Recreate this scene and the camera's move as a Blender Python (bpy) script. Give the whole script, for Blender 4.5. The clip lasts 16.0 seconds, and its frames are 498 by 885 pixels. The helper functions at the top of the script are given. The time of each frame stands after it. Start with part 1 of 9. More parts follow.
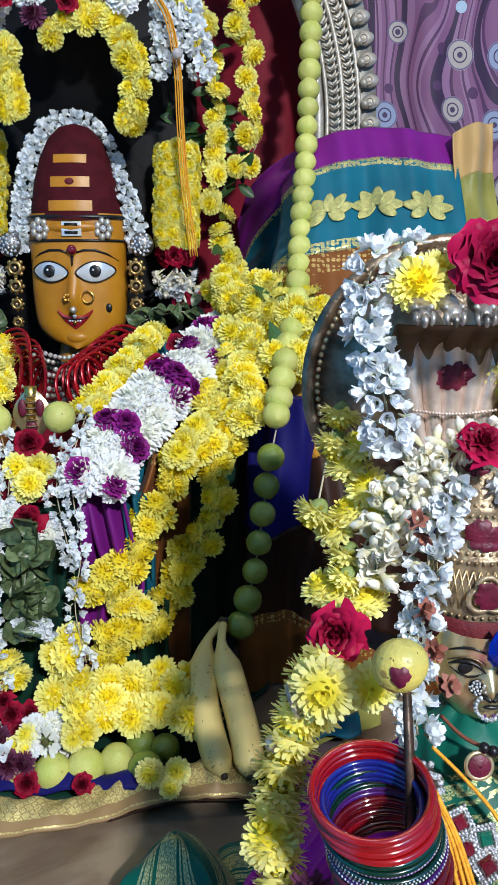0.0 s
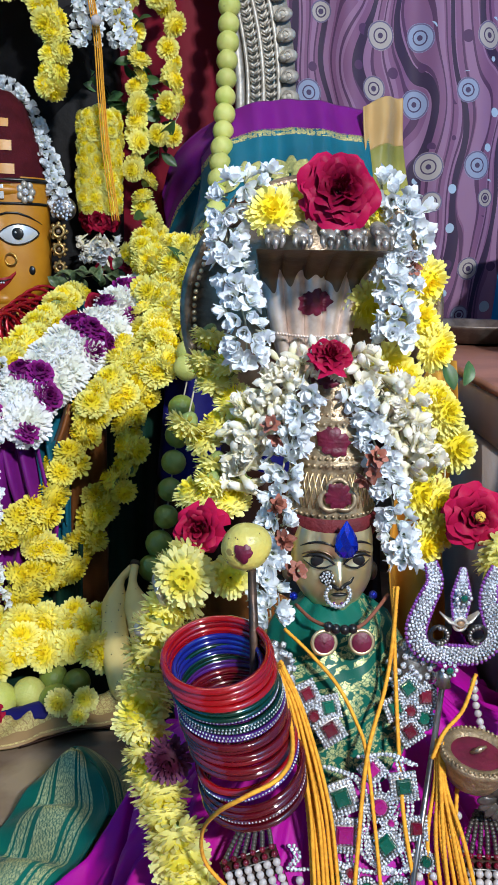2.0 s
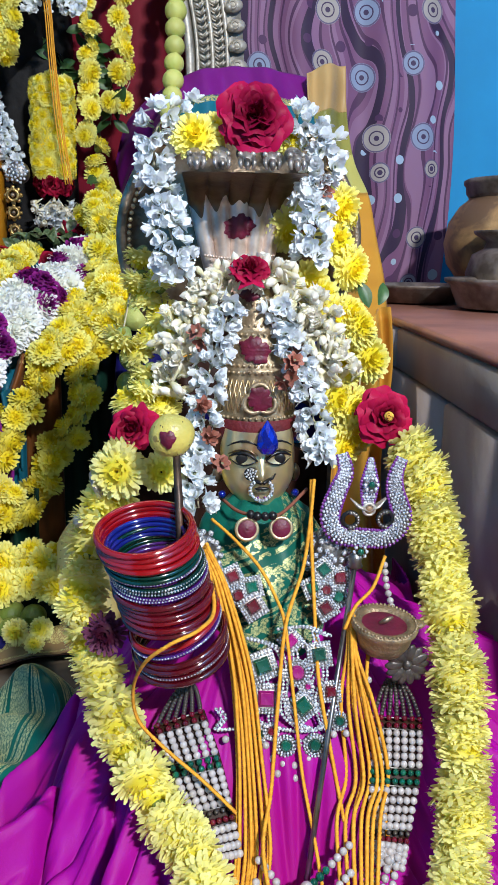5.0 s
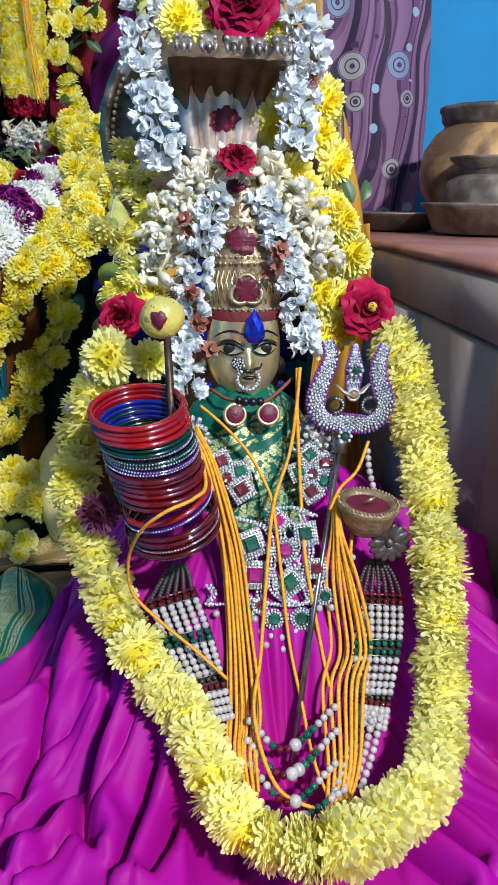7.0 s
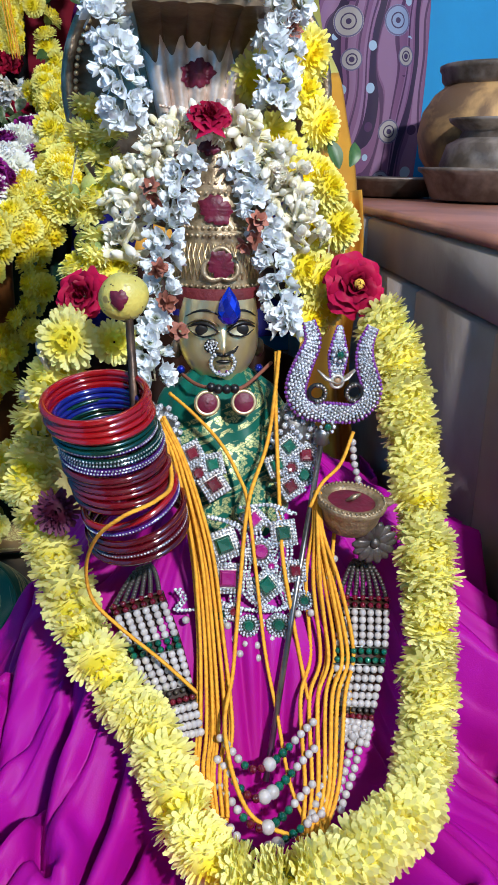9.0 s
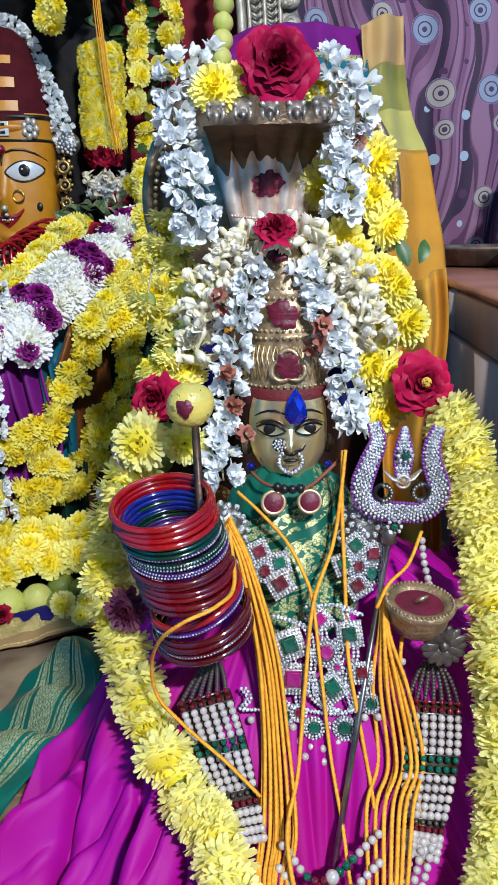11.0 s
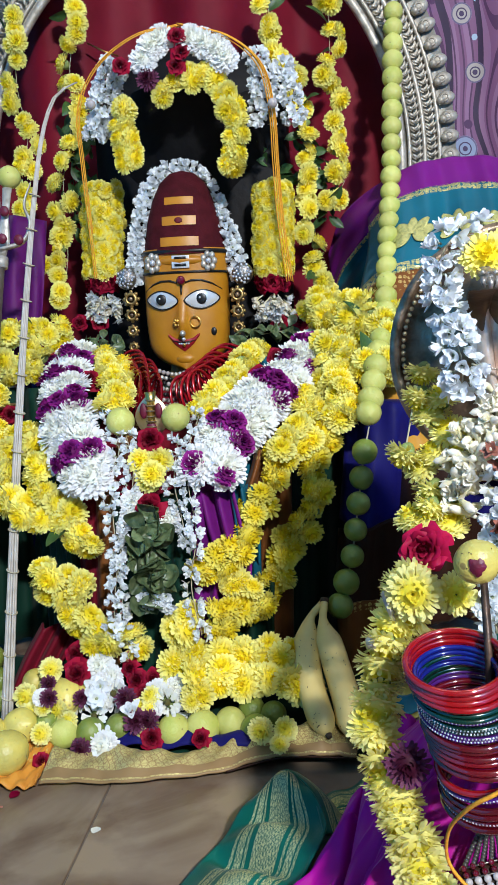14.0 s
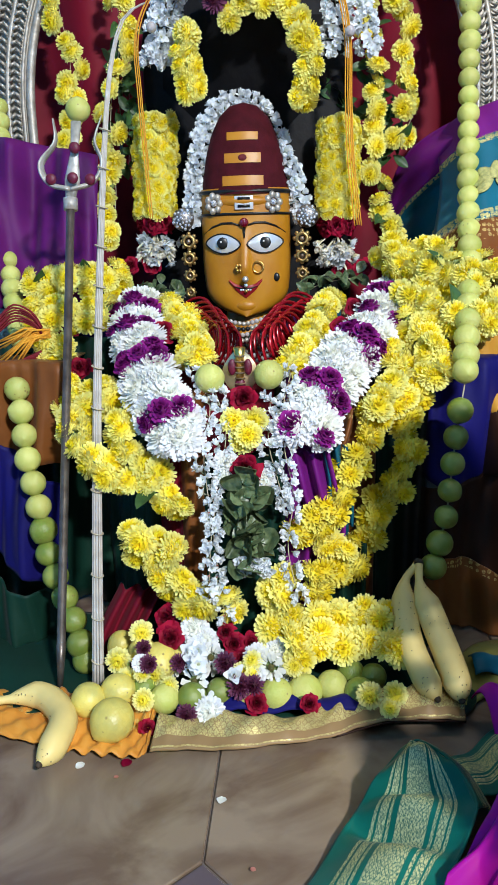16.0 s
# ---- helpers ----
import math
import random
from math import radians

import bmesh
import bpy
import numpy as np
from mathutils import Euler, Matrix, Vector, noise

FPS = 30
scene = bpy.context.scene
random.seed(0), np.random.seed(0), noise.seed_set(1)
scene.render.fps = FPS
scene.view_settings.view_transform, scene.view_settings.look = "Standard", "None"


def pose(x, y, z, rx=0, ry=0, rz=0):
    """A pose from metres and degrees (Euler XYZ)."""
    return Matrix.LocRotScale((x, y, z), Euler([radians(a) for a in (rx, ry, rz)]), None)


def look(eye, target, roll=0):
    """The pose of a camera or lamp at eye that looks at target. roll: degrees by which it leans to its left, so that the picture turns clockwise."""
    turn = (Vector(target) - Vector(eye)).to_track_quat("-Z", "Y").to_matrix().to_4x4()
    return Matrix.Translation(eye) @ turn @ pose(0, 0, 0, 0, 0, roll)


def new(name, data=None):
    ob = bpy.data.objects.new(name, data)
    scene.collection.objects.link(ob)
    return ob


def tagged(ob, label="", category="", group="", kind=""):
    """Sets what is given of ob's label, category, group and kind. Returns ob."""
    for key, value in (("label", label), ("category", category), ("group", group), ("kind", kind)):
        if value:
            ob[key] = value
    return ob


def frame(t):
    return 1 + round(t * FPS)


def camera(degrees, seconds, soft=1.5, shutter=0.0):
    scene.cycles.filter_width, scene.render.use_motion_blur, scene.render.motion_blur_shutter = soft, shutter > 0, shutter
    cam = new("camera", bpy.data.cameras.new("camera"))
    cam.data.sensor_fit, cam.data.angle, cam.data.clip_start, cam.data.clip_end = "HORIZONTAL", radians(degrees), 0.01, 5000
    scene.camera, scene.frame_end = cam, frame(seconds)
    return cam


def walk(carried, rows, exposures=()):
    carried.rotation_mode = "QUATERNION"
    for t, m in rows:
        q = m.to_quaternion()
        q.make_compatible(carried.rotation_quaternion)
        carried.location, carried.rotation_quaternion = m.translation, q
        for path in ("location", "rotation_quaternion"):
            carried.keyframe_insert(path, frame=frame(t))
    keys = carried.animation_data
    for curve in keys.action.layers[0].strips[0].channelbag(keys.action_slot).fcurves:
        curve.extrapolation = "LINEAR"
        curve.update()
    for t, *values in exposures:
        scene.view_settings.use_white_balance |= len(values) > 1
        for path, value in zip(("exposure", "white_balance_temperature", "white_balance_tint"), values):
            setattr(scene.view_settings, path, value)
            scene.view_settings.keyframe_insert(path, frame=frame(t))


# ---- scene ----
cam = camera(35.5, 16.0, soft=0.9)
PATH = [
    (0, (-0.002, 0.073, 0.623), (0.015, 2.024, 0.184), -0.0),
    (0.5, (0.024, 0.058, 0.61), (0.084, 2.005, 0.159), 0.0),
    (1, (0.042, 0.035, 0.597), (0.135, 1.98, 0.142), 0.3),
    (1.5, (0.054, 0.013, 0.584), (0.172, 1.956, 0.127), 0.7),
    (2, (0.058, 0.008, 0.579), (0.192, 1.95, 0.12), 0.8),
    (2.5, (0.061, 0.008, 0.576), (0.205, 1.949, 0.113), 0.7),
    (3, (0.069, 0.0, 0.566), (0.222, 1.939, 0.103), 0.6),
    (3.5, (0.075, -0.013, 0.553), (0.24, 1.926, 0.093), 0.7),
    (4, (0.08, -0.034, 0.546), (0.262, 1.903, 0.085), 0.7),
    (4.5, (0.083, -0.051, 0.537), (0.277, 1.884, 0.072), 0.7),
    (5, (0.088, -0.063, 0.525), (0.294, 1.868, 0.049), 0.5),
    (5.2, (0.089, -0.072, 0.521), (0.301, 1.858, 0.039), 0.6),
    (7.3, (0.07, -0.09, 0.475), (0.352, 1.794, -0.136), 0.9),
    (7.5, (0.07, -0.086, 0.475), (0.326, 1.797, -0.15), 0.7),
    (8, (0.072, -0.071, 0.479), (0.313, 1.804, -0.172), 0.6),
    (8.2, (0.073, -0.063, 0.478), (0.364, 1.798, -0.192), 1.2),
    (10.3, (0.137, -0.019, 0.483), (0.294, 1.868, -0.16), -0.2),
    (10.5, (0.136, -0.025, 0.493), (0.25, 1.875, -0.12), -0.7),
    (11, (0.127, -0.038, 0.515), (0.14, 1.887, -0.026), -1.4),
    (11.5, (0.107, -0.034, 0.527), (0.024, 1.904, 0.04), -2.2),
    (12, (0.096, -0.033, 0.537), (-0.059, 1.914, 0.107), -2.8),
    (12.5, (0.085, -0.039, 0.55), (-0.12, 1.915, 0.173), -3.2),
    (13, (0.061, -0.05, 0.558), (-0.174, 1.908, 0.221), -3.3),
    (13.5, (0.03, -0.053, 0.562), (-0.207, 1.908, 0.247), -2.9),
    (14, (-0.008, -0.053, 0.568), (-0.226, 1.911, 0.263), -2.3),
    (14.5, (-0.053, -0.049, 0.574), (-0.246, 1.918, 0.273), -2.0),
    (15, (-0.099, -0.046, 0.579), (-0.26, 1.92, 0.247), -1.8),
    (15.5, (-0.15, -0.029, 0.592), (-0.292, 1.924, 0.183), -1.7),
    (16, (-0.195, -0.02, 0.609), (-0.326, 1.915, 0.122), -1.6),
]
walk(cam, [(t, look(eye, target, roll)) for t, eye, target, roll in PATH],
     exposures=[(0, 0.03), (1.5, 0.0), (12, 0.0), (13, 0.05), (14.5, 0.16), (16, 0.24)])


# ---- light ----
world = bpy.data.worlds.new("room_air")
scene.world = world
world.use_nodes = True
world.node_tree.nodes["Background"].inputs[0].default_value = (0.8, 0.88, 1.0, 1)
world.node_tree.nodes["Background"].inputs[1].default_value = 0.003


def area_lamp(name, eye, target, width, height, watts, colour):
    lamp = bpy.data.lights.new(name, "AREA")
    lamp.shape, lamp.size, lamp.size_y, lamp.energy, lamp.color = "RECTANGLE", width, height, watts, colour
    ob = new(name, lamp)
    ob.matrix_world = look(eye, target)
    return ob


# a white LED batten high on the wall behind the viewer, and a weaker one under the ceiling
area_lamp("led_lamp", (1.00, -1.90, 2.32), (0.0, 0.9, 0.4), 0.26, 0.10, 150, (0.965, 0.98, 1.0))
area_lamp("ceiling_lamp", (0.0, 1.05, 2.62), (0.0, 0.95, 0.3), 1.1, 0.45, 6, (1.0, 0.95, 0.90))
scene.view_settings.exposure = 0.0

# ---- materials ----


def mat(name, colour, rough=0.6, metal=0.0, second=None, scale=20.0, bump=0.0, bump_scale=200.0, vary=0.0,
        sheen=0.0, coat=0.0, through_light=0.0, spec=0.5, mix=(0.4, 0.65), swirl=0.0):
    """Principled surface with two-colour mottling, fine relief and a shift of value from one object to the next."""
    m = bpy.data.materials.new(name)
    m.use_nodes = True
    t = m.node_tree
    n, l = t.nodes, t.links
    b = n["Principled BSDF"]
    b.inputs["Roughness"].default_value = rough
    b.inputs["Metallic"].default_value = metal
    b.inputs["Specular IOR Level"].default_value = spec
    if sheen:
        b.inputs["Sheen Weight"].default_value = sheen
        b.inputs["Sheen Roughness"].default_value = 0.4
    if coat:
        b.inputs["Coat Weight"].default_value = coat
        b.inputs["Coat Roughness"].default_value = 0.08
    co = n.new("ShaderNodeTexCoord")
    no = n.new("ShaderNodeTexNoise")
    no.inputs["Scale"].default_value = scale
    no.inputs["Detail"].default_value = 5
    no.inputs["Distortion"].default_value = swirl
    l.new(co.outputs["Object"], no.inputs["Vector"])
    ra = n.new("ShaderNodeValToRGB")
    ra.color_ramp.elements[0].position, ra.color_ramp.elements[1].position = mix
    ra.color_ramp.elements[0].color = (*colour, 1)
    ra.color_ramp.elements[1].color = (*(second or [c * 0.82 for c in colour]), 1)
    l.new(no.outputs["Fac"], ra.inputs["Fac"])
    out = ra.outputs["Color"]
    if vary:
        oi = n.new("ShaderNodeObjectInfo")
        mr = n.new("ShaderNodeMapRange")
        mr.inputs["To Min"].default_value, mr.inputs["To Max"].default_value = 1 - vary, 1 + vary * 0.5
        l.new(oi.outputs["Random"], mr.inputs["Value"])
        hs = n.new("ShaderNodeHueSaturation")
        l.new(mr.outputs["Result"], hs.inputs["Value"])
        l.new(out, hs.inputs["Color"])
        out = hs.outputs["Color"]
    l.new(out, b.inputs["Base Color"])
    if bump:
        n2 = n.new("ShaderNodeTexNoise")
        n2.inputs["Scale"].default_value = bump_scale
        n2.inputs["Detail"].default_value = 3
        l.new(co.outputs["Object"], n2.inputs["Vector"])
        bu = n.new("ShaderNodeBump")
        bu.inputs["Strength"].default_value = bump
        bu.inputs["Distance"].default_value = 0.004
        l.new(n2.outputs["Fac"], bu.inputs["Height"])
        l.new(bu.outputs["Normal"], b.inputs["Normal"])
    if through_light:
        tr = n.new("ShaderNodeBsdfTranslucent")
        l.new(out, tr.inputs["Color"])
        mx = n.new("ShaderNodeMixShader")
        mx.inputs["Fac"].default_value = through_light
        l.new(b.outputs["BSDF"], mx.inputs[1])
        l.new(tr.outputs["BSDF"], mx.inputs[2])
        l.new(mx.outputs["Shader"], n["Material Output"].inputs["Surface"])
    return m


def speckled(m, colour, scale, share):
    """Scatters small brown marks over a skin."""
    t = m.node_tree
    n, l = t.nodes, t.links
    b = n["Principled BSDF"]
    base = b.inputs["Base Color"].links[0].from_socket
    co = next(k for k in n if k.type == "TEX_COORD")
    vo = n.new("ShaderNodeTexVoronoi")
    vo.inputs["Scale"].default_value = scale
    no = n.new("ShaderNodeTexNoise")
    no.inputs["Scale"].default_value = scale * 0.25
    oi = n.new("ShaderNodeObjectInfo")
    mv = n.new("ShaderNodeVectorMath")
    l.new(co.outputs["Object"], mv.inputs[0])
    l.new(oi.outputs["Random"], mv.inputs[1])
    for k in (vo, no):
        l.new(mv.outputs["Vector"], k.inputs["Vector"])
    su = n.new("ShaderNodeMath")
    su.operation = "MULTIPLY_ADD"
    su.inputs[1].default_value, su.inputs[2].default_value = 0.9, 0.0
    l.new(no.outputs["Fac"], su.inputs[0])
    ad = n.new("ShaderNodeMath")
    l.new(su.outputs[0], ad.inputs[0])
    l.new(vo.outputs["Distance"], ad.inputs[1])
    mr = n.new("ShaderNodeMapRange")
    mr.inputs["From Min"].default_value, mr.inputs["From Max"].default_value = share - 0.05, share + 0.05
    mr.inputs["To Min"].default_value, mr.inputs["To Max"].default_value = 0.8, 0.0
    l.new(ad.outputs[0], mr.inputs["Value"])
    mx = n.new("ShaderNodeMix")
    mx.data_type = "RGBA"
    l.new(mr.outputs["Result"], mx.inputs["Factor"])
    l.new(base, mx.inputs["A"])
    mx.inputs["B"].default_value = (*colour, 1)
    l.new(mx.outputs["Result"], b.inputs["Base Color"])
    return m


def petal_mat(name, heart, rim, radius, vary=0.15, through_light=0.25, rough=0.55, squash=0.35):
    """Petals: the heart's colour goes over to the rim's with the distance from the flower's axis."""
    m = mat(name, rim, rough, vary=vary, through_light=through_light, spec=0.12)
    t = m.node_tree
    n, l = t.nodes, t.links
    co = next(k for k in n if k.type == "TEX_COORD")
    le = n.new("ShaderNodeVectorMath")
    le.operation = "LENGTH"
    flat = n.new("ShaderNodeVectorMath")
    flat.operation = "MULTIPLY"
    flat.inputs[1].default_value = (1.0, 1.0, squash)
    l.new(co.outputs["Object"], flat.inputs[0])
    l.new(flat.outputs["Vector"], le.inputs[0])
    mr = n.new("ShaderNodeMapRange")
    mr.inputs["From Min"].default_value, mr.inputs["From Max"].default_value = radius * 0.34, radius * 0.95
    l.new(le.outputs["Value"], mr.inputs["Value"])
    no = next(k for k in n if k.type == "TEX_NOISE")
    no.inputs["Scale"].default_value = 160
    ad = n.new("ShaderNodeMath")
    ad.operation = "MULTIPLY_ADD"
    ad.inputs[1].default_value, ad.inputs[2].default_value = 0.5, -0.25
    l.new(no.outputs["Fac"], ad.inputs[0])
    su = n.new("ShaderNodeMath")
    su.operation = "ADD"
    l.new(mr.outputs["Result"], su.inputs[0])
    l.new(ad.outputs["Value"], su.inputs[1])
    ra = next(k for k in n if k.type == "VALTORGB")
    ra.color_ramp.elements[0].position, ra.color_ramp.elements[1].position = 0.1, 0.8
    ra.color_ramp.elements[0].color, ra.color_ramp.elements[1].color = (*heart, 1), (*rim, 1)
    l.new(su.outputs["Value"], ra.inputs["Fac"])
    return m


def silk_mat(name, colour, second, gold=(), motif=0.0, rough=0.42, gold_colour=(0.62, 0.45, 0.16), fine=260.0, along="V", lattice=None, sheen=0.04, slant=0.0, patch=0.0):
    """Woven silk on a UV'd sheet. gold: (from, to, cover) bands across it; motif: repeats of small woven figures over the ground."""
    m = mat(name, colour, rough, second=second, scale=9, sheen=sheen, bump=0.08, bump_scale=900, spec=0.16)
    t = m.node_tree
    n, l = t.nodes, t.links
    b = n["Principled BSDF"]
    base = b.inputs["Base Color"].links[0].from_socket
    co = next(k for k in n if k.type == "TEX_COORD")
    sp = n.new("ShaderNodeSeparateXYZ")
    l.new(co.outputs["UV"], sp.inputs[0])

    def calc(op, a, c):
        k = n.new("ShaderNodeMath")
        k.operation = op
        for i, v in enumerate((a, c)):
            if isinstance(v, (int, float)):
                k.inputs[i].default_value = v
            else:
                l.new(v, k.inputs[i])
        return k.outputs[0]

    axis = sp.outputs["Y" if along == "V" else "X"]
    if slant:
        axis = calc("ADD", axis, calc("MULTIPLY", calc("SUBTRACT", sp.outputs["X"], 0.75), slant))
    vo = n.new("ShaderNodeTexVoronoi")
    vo.distance = "CHEBYCHEV"
    vo.inputs["Scale"].default_value = fine
    vo.inputs["Randomness"].default_value = 0.35
    l.new(co.outputs["Object"], vo.inputs["Vector"])
    dots = calc("LESS_THAN", vo.outputs["Distance"], 0.42)
    total = None
    for lo, hi, cover in gold:
        band = calc("MULTIPLY", calc("GREATER_THAN", axis, lo), calc("LESS_THAN", axis, hi))
        wide = n.new("ShaderNodeTexVoronoi")
        wide.inputs["Scale"].default_value = fine * 0.4
        wide.inputs["Randomness"].default_value = 0.25
        l.new(co.outputs["Object"], wide.inputs["Vector"])
        fill = calc("LESS_THAN", wide.outputs["Distance"], cover)
        if lattice:
            du = calc("ABSOLUTE", calc("SUBTRACT", calc("FRACT", calc("MULTIPLY", sp.outputs["X"], lattice[0]), 0.0), 0.5), 0.0)
            dv = calc("ABSOLUTE", calc("SUBTRACT", calc("FRACT", calc("MULTIPLY", sp.outputs["Y"], lattice[1]), 0.0), 0.5), 0.0)
            net = calc("ABSOLUTE", calc("SUBTRACT", calc("ADD", du, dv), 0.42), 0.0)
            fill = calc("MULTIPLY", calc("GREATER_THAN", net, 0.07), calc("MAXIMUM", fill, calc("LESS_THAN", calc("ADD", du, dv), 0.30)))
        both = calc("MULTIPLY", band, calc("MULTIPLY", fill, calc("ADD", calc("MULTIPLY", dots, 0.6), 0.4)))
        total = both if total is None else calc("MAXIMUM", total, both)
    if patch:
        worn = n.new("ShaderNodeTexNoise")
        worn.inputs["Scale"].default_value = 190
        l.new(co.outputs["Object"], worn.inputs["Vector"])
        total = calc("MULTIPLY", total, calc("LESS_THAN", worn.outputs["Fac"], patch))
    if motif:
        wide = n.new("ShaderNodeTexVoronoi")
        wide.inputs["Scale"].default_value = motif
        wide.inputs["Randomness"].default_value = 0.45
        l.new(co.outputs["UV"], wide.inputs["Vector"])
        ripple = n.new("ShaderNodeTexNoise")
        ripple.inputs["Scale"].default_value = motif * 5
        l.new(co.outputs["UV"], ripple.inputs["Vector"])
        spots = calc("LESS_THAN", calc("ADD", wide.outputs["Distance"], calc("MULTIPLY", ripple.outputs["Fac"], 0.5)), 0.56)
        total = spots if total is None else calc("MAXIMUM", total, spots)
    if total is not None:
        mx = n.new("ShaderNodeMix")
        mx.data_type = "RGBA"
        l.new(total, mx.inputs["Factor"])
        l.new(base, mx.inputs["A"])
        mx.inputs["B"].default_value = (*gold_colour, 1)
        l.new(mx.outputs["Result"], b.inputs["Base Color"])
        l.new(calc("MULTIPLY", total, 0.5), b.inputs["Metallic"])
    return m


def curtain_mat():
    """Printed curtain: wavy purple and aubergine stripes with scattered ringed discs."""
    m = mat("printed_curtain", (0.20, 0.10, 0.22), 0.7, bump=0.1, bump_scale=700)
    t = m.node_tree
    n, l = t.nodes, t.links
    b = n["Principled BSDF"]
    co = next(k for k in n if k.type == "TEX_COORD")

    def calc(op, *v):
        k = n.new("ShaderNodeMath")
        k.operation = op
        for i, a in enumerate(v):
            if isinstance(a, (int, float)):
                k.inputs[i].default_value = a
            else:
                l.new(a, k.inputs[i])
        return k.outputs[0]

    def blend(fac, a, c):
        k = n.new("ShaderNodeMix")
        k.data_type = "RGBA"
        l.new(fac, k.inputs["Factor"])
        for sock, v in (("A", a), ("B", c)):
            if isinstance(v, tuple):
                k.inputs[sock].default_value = (*v, 1)
            else:
                l.new(v, k.inputs[sock])
        return k.outputs["Result"]

    sp = n.new("ShaderNodeSeparateXYZ")
    l.new(co.outputs["UV"], sp.inputs[0])
    x, z = sp.outputs["X"], sp.outputs["Y"]
    stretch = n.new("ShaderNodeMapping")
    stretch.inputs["Scale"].default_value = (9.0, 3.4, 1.0)
    l.new(co.outputs["UV"], stretch.inputs["Vector"])
    drift = n.new("ShaderNodeTexNoise")
    drift.inputs["Scale"].default_value = 1.0
    drift.inputs["Detail"].default_value = 0.5
    l.new(stretch.outputs["Vector"], drift.inputs["Vector"])
    sway = calc("ADD", calc("MULTIPLY", calc("SINE", calc("ADD", calc("MULTIPLY", z, 19.0), calc("MULTIPLY", x, 7.0))), 0.012), calc("MULTIPLY", drift.outputs["Fac"], 0.15))
    wx = calc("ADD", x, sway)
    fine = calc("SINE", calc("MULTIPLY", wx, 210.0))
    mid = calc("SINE", calc("ADD", calc("MULTIPLY", wx, 131.0), 1.0))
    wide = calc("SINE", calc("ADD", calc("MULTIPLY", wx, 62.0), calc("MULTIPLY", calc("SINE", calc("MULTIPLY", z, 9.0)), 0.8)))
    col = blend(calc("GREATER_THAN", mid, 0.1), (0.185, 0.080, 0.178), (0.25, 0.132, 0.25))
    col = blend(calc("GREATER_THAN", fine, 0.80), col, (0.075, 0.028, 0.085))
    col = blend(calc("GREATER_THAN", wide, 0.86), col, (0.030, 0.014, 0.050))
    for scale, radius, shift in ((7.4, 0.25, 0.0), (11.5, 0.2, 3.7)):
        mp = n.new("ShaderNodeMapping")
        mp.inputs["Location"].default_value = (shift, shift * 0.6, 0)
        l.new(co.outputs["UV"], mp.inputs["Vector"])
        vo = n.new("ShaderNodeTexVoronoi")
        vo.voronoi_dimensions = "2D"
        vo.inputs["Scale"].default_value = scale
        vo.inputs["Randomness"].default_value = 0.55
        l.new(mp.outputs["Vector"], vo.inputs["Vector"])
        d = vo.outputs["Distance"]
        tint = n.new("ShaderNodeSeparateXYZ")
        l.new(vo.outputs["Color"], tint.inputs[0])
        body = blend(calc("GREATER_THAN", tint.outputs["X"], 0.5), (0.24, 0.30, 0.45), (0.37, 0.34, 0.33))
        if shift:
            size = calc("ADD", calc("MULTIPLY", tint.outputs["Y"], 0.10), 0.06)
            body = blend(calc("GREATER_THAN", tint.outputs["Z"], 0.55), (0.34, 0.47, 0.62), (0.07, 0.025, 0.09))
        else:
            size = calc("ADD", calc("MULTIPLY", tint.outputs["Y"], 0.09), 0.16)
            body = blend(calc("LESS_THAN", calc("ABSOLUTE", calc("SUBTRACT", d, calc("MULTIPLY", size, 0.48))), 0.011), body, (0.05, 0.03, 0.09))
            body = blend(calc("LESS_THAN", d, 0.045), body, (0.05, 0.03, 0.09))
            body = blend(calc("LESS_THAN", calc("ABSOLUTE", calc("SUBTRACT", d, calc("MULTIPLY", size, 0.93))), 0.012), body, (0.12, 0.10, 0.20))
        inside = calc("LESS_THAN", d, size)
        if shift:
            inside = calc("MULTIPLY", inside, calc("GREATER_THAN", ringed, 0.30))
        else:
            ringed = d
        col = blend(inside, col, body)
    l.new(col, b.inputs["Base Color"])
    return m


YELLOW = petal_mat("yellow_petals", (0.95, 0.79, 0.03), (0.97, 0.93, 0.33), 0.0235, through_light=0.32)
PALE_YELLOW = petal_mat("pale_yellow_petals", (0.95, 0.83, 0.07), (0.97, 0.94, 0.42), 0.0215, through_light=0.38)
OLD_YELLOW = petal_mat("dull_yellow_petals", (0.84, 0.66, 0.02), (0.88, 0.81, 0.17), 0.024, through_light=0.2)
WHITE_MUM = petal_mat("white_petals", (0.90, 0.91, 0.82), (0.94, 0.95, 0.97), 0.034, vary=0.04, through_light=0.32)
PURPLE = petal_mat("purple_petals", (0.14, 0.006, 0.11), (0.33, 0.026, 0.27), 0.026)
ASTER = petal_mat("maroon_aster_petals", (0.05, 0.006, 0.02), (0.17, 0.05, 0.11), 0.02)
JASMINE = petal_mat("jasmine_petals", (0.82, 0.85, 0.76), (0.895, 0.935, 0.97), 0.007, vary=0.08, through_light=0.3, squash=1.0)
TUBEROSE = petal_mat("tuberose_petals", (0.88, 0.83, 0.56), (0.97, 0.94, 0.84), 0.010, vary=0.10, through_light=0.35, squash=1.0)
TUBE_GREEN = mat("grey_green_flower_tube", (0.22, 0.27, 0.15), 0.7, second=(0.32, 0.30, 0.22), scale=200, vary=0.3)
SEPAL = mat("brown_sepals", (0.36, 0.13, 0.09), 0.7, vary=0.3)
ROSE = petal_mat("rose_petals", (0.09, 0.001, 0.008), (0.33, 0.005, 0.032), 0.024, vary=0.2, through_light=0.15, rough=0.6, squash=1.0)
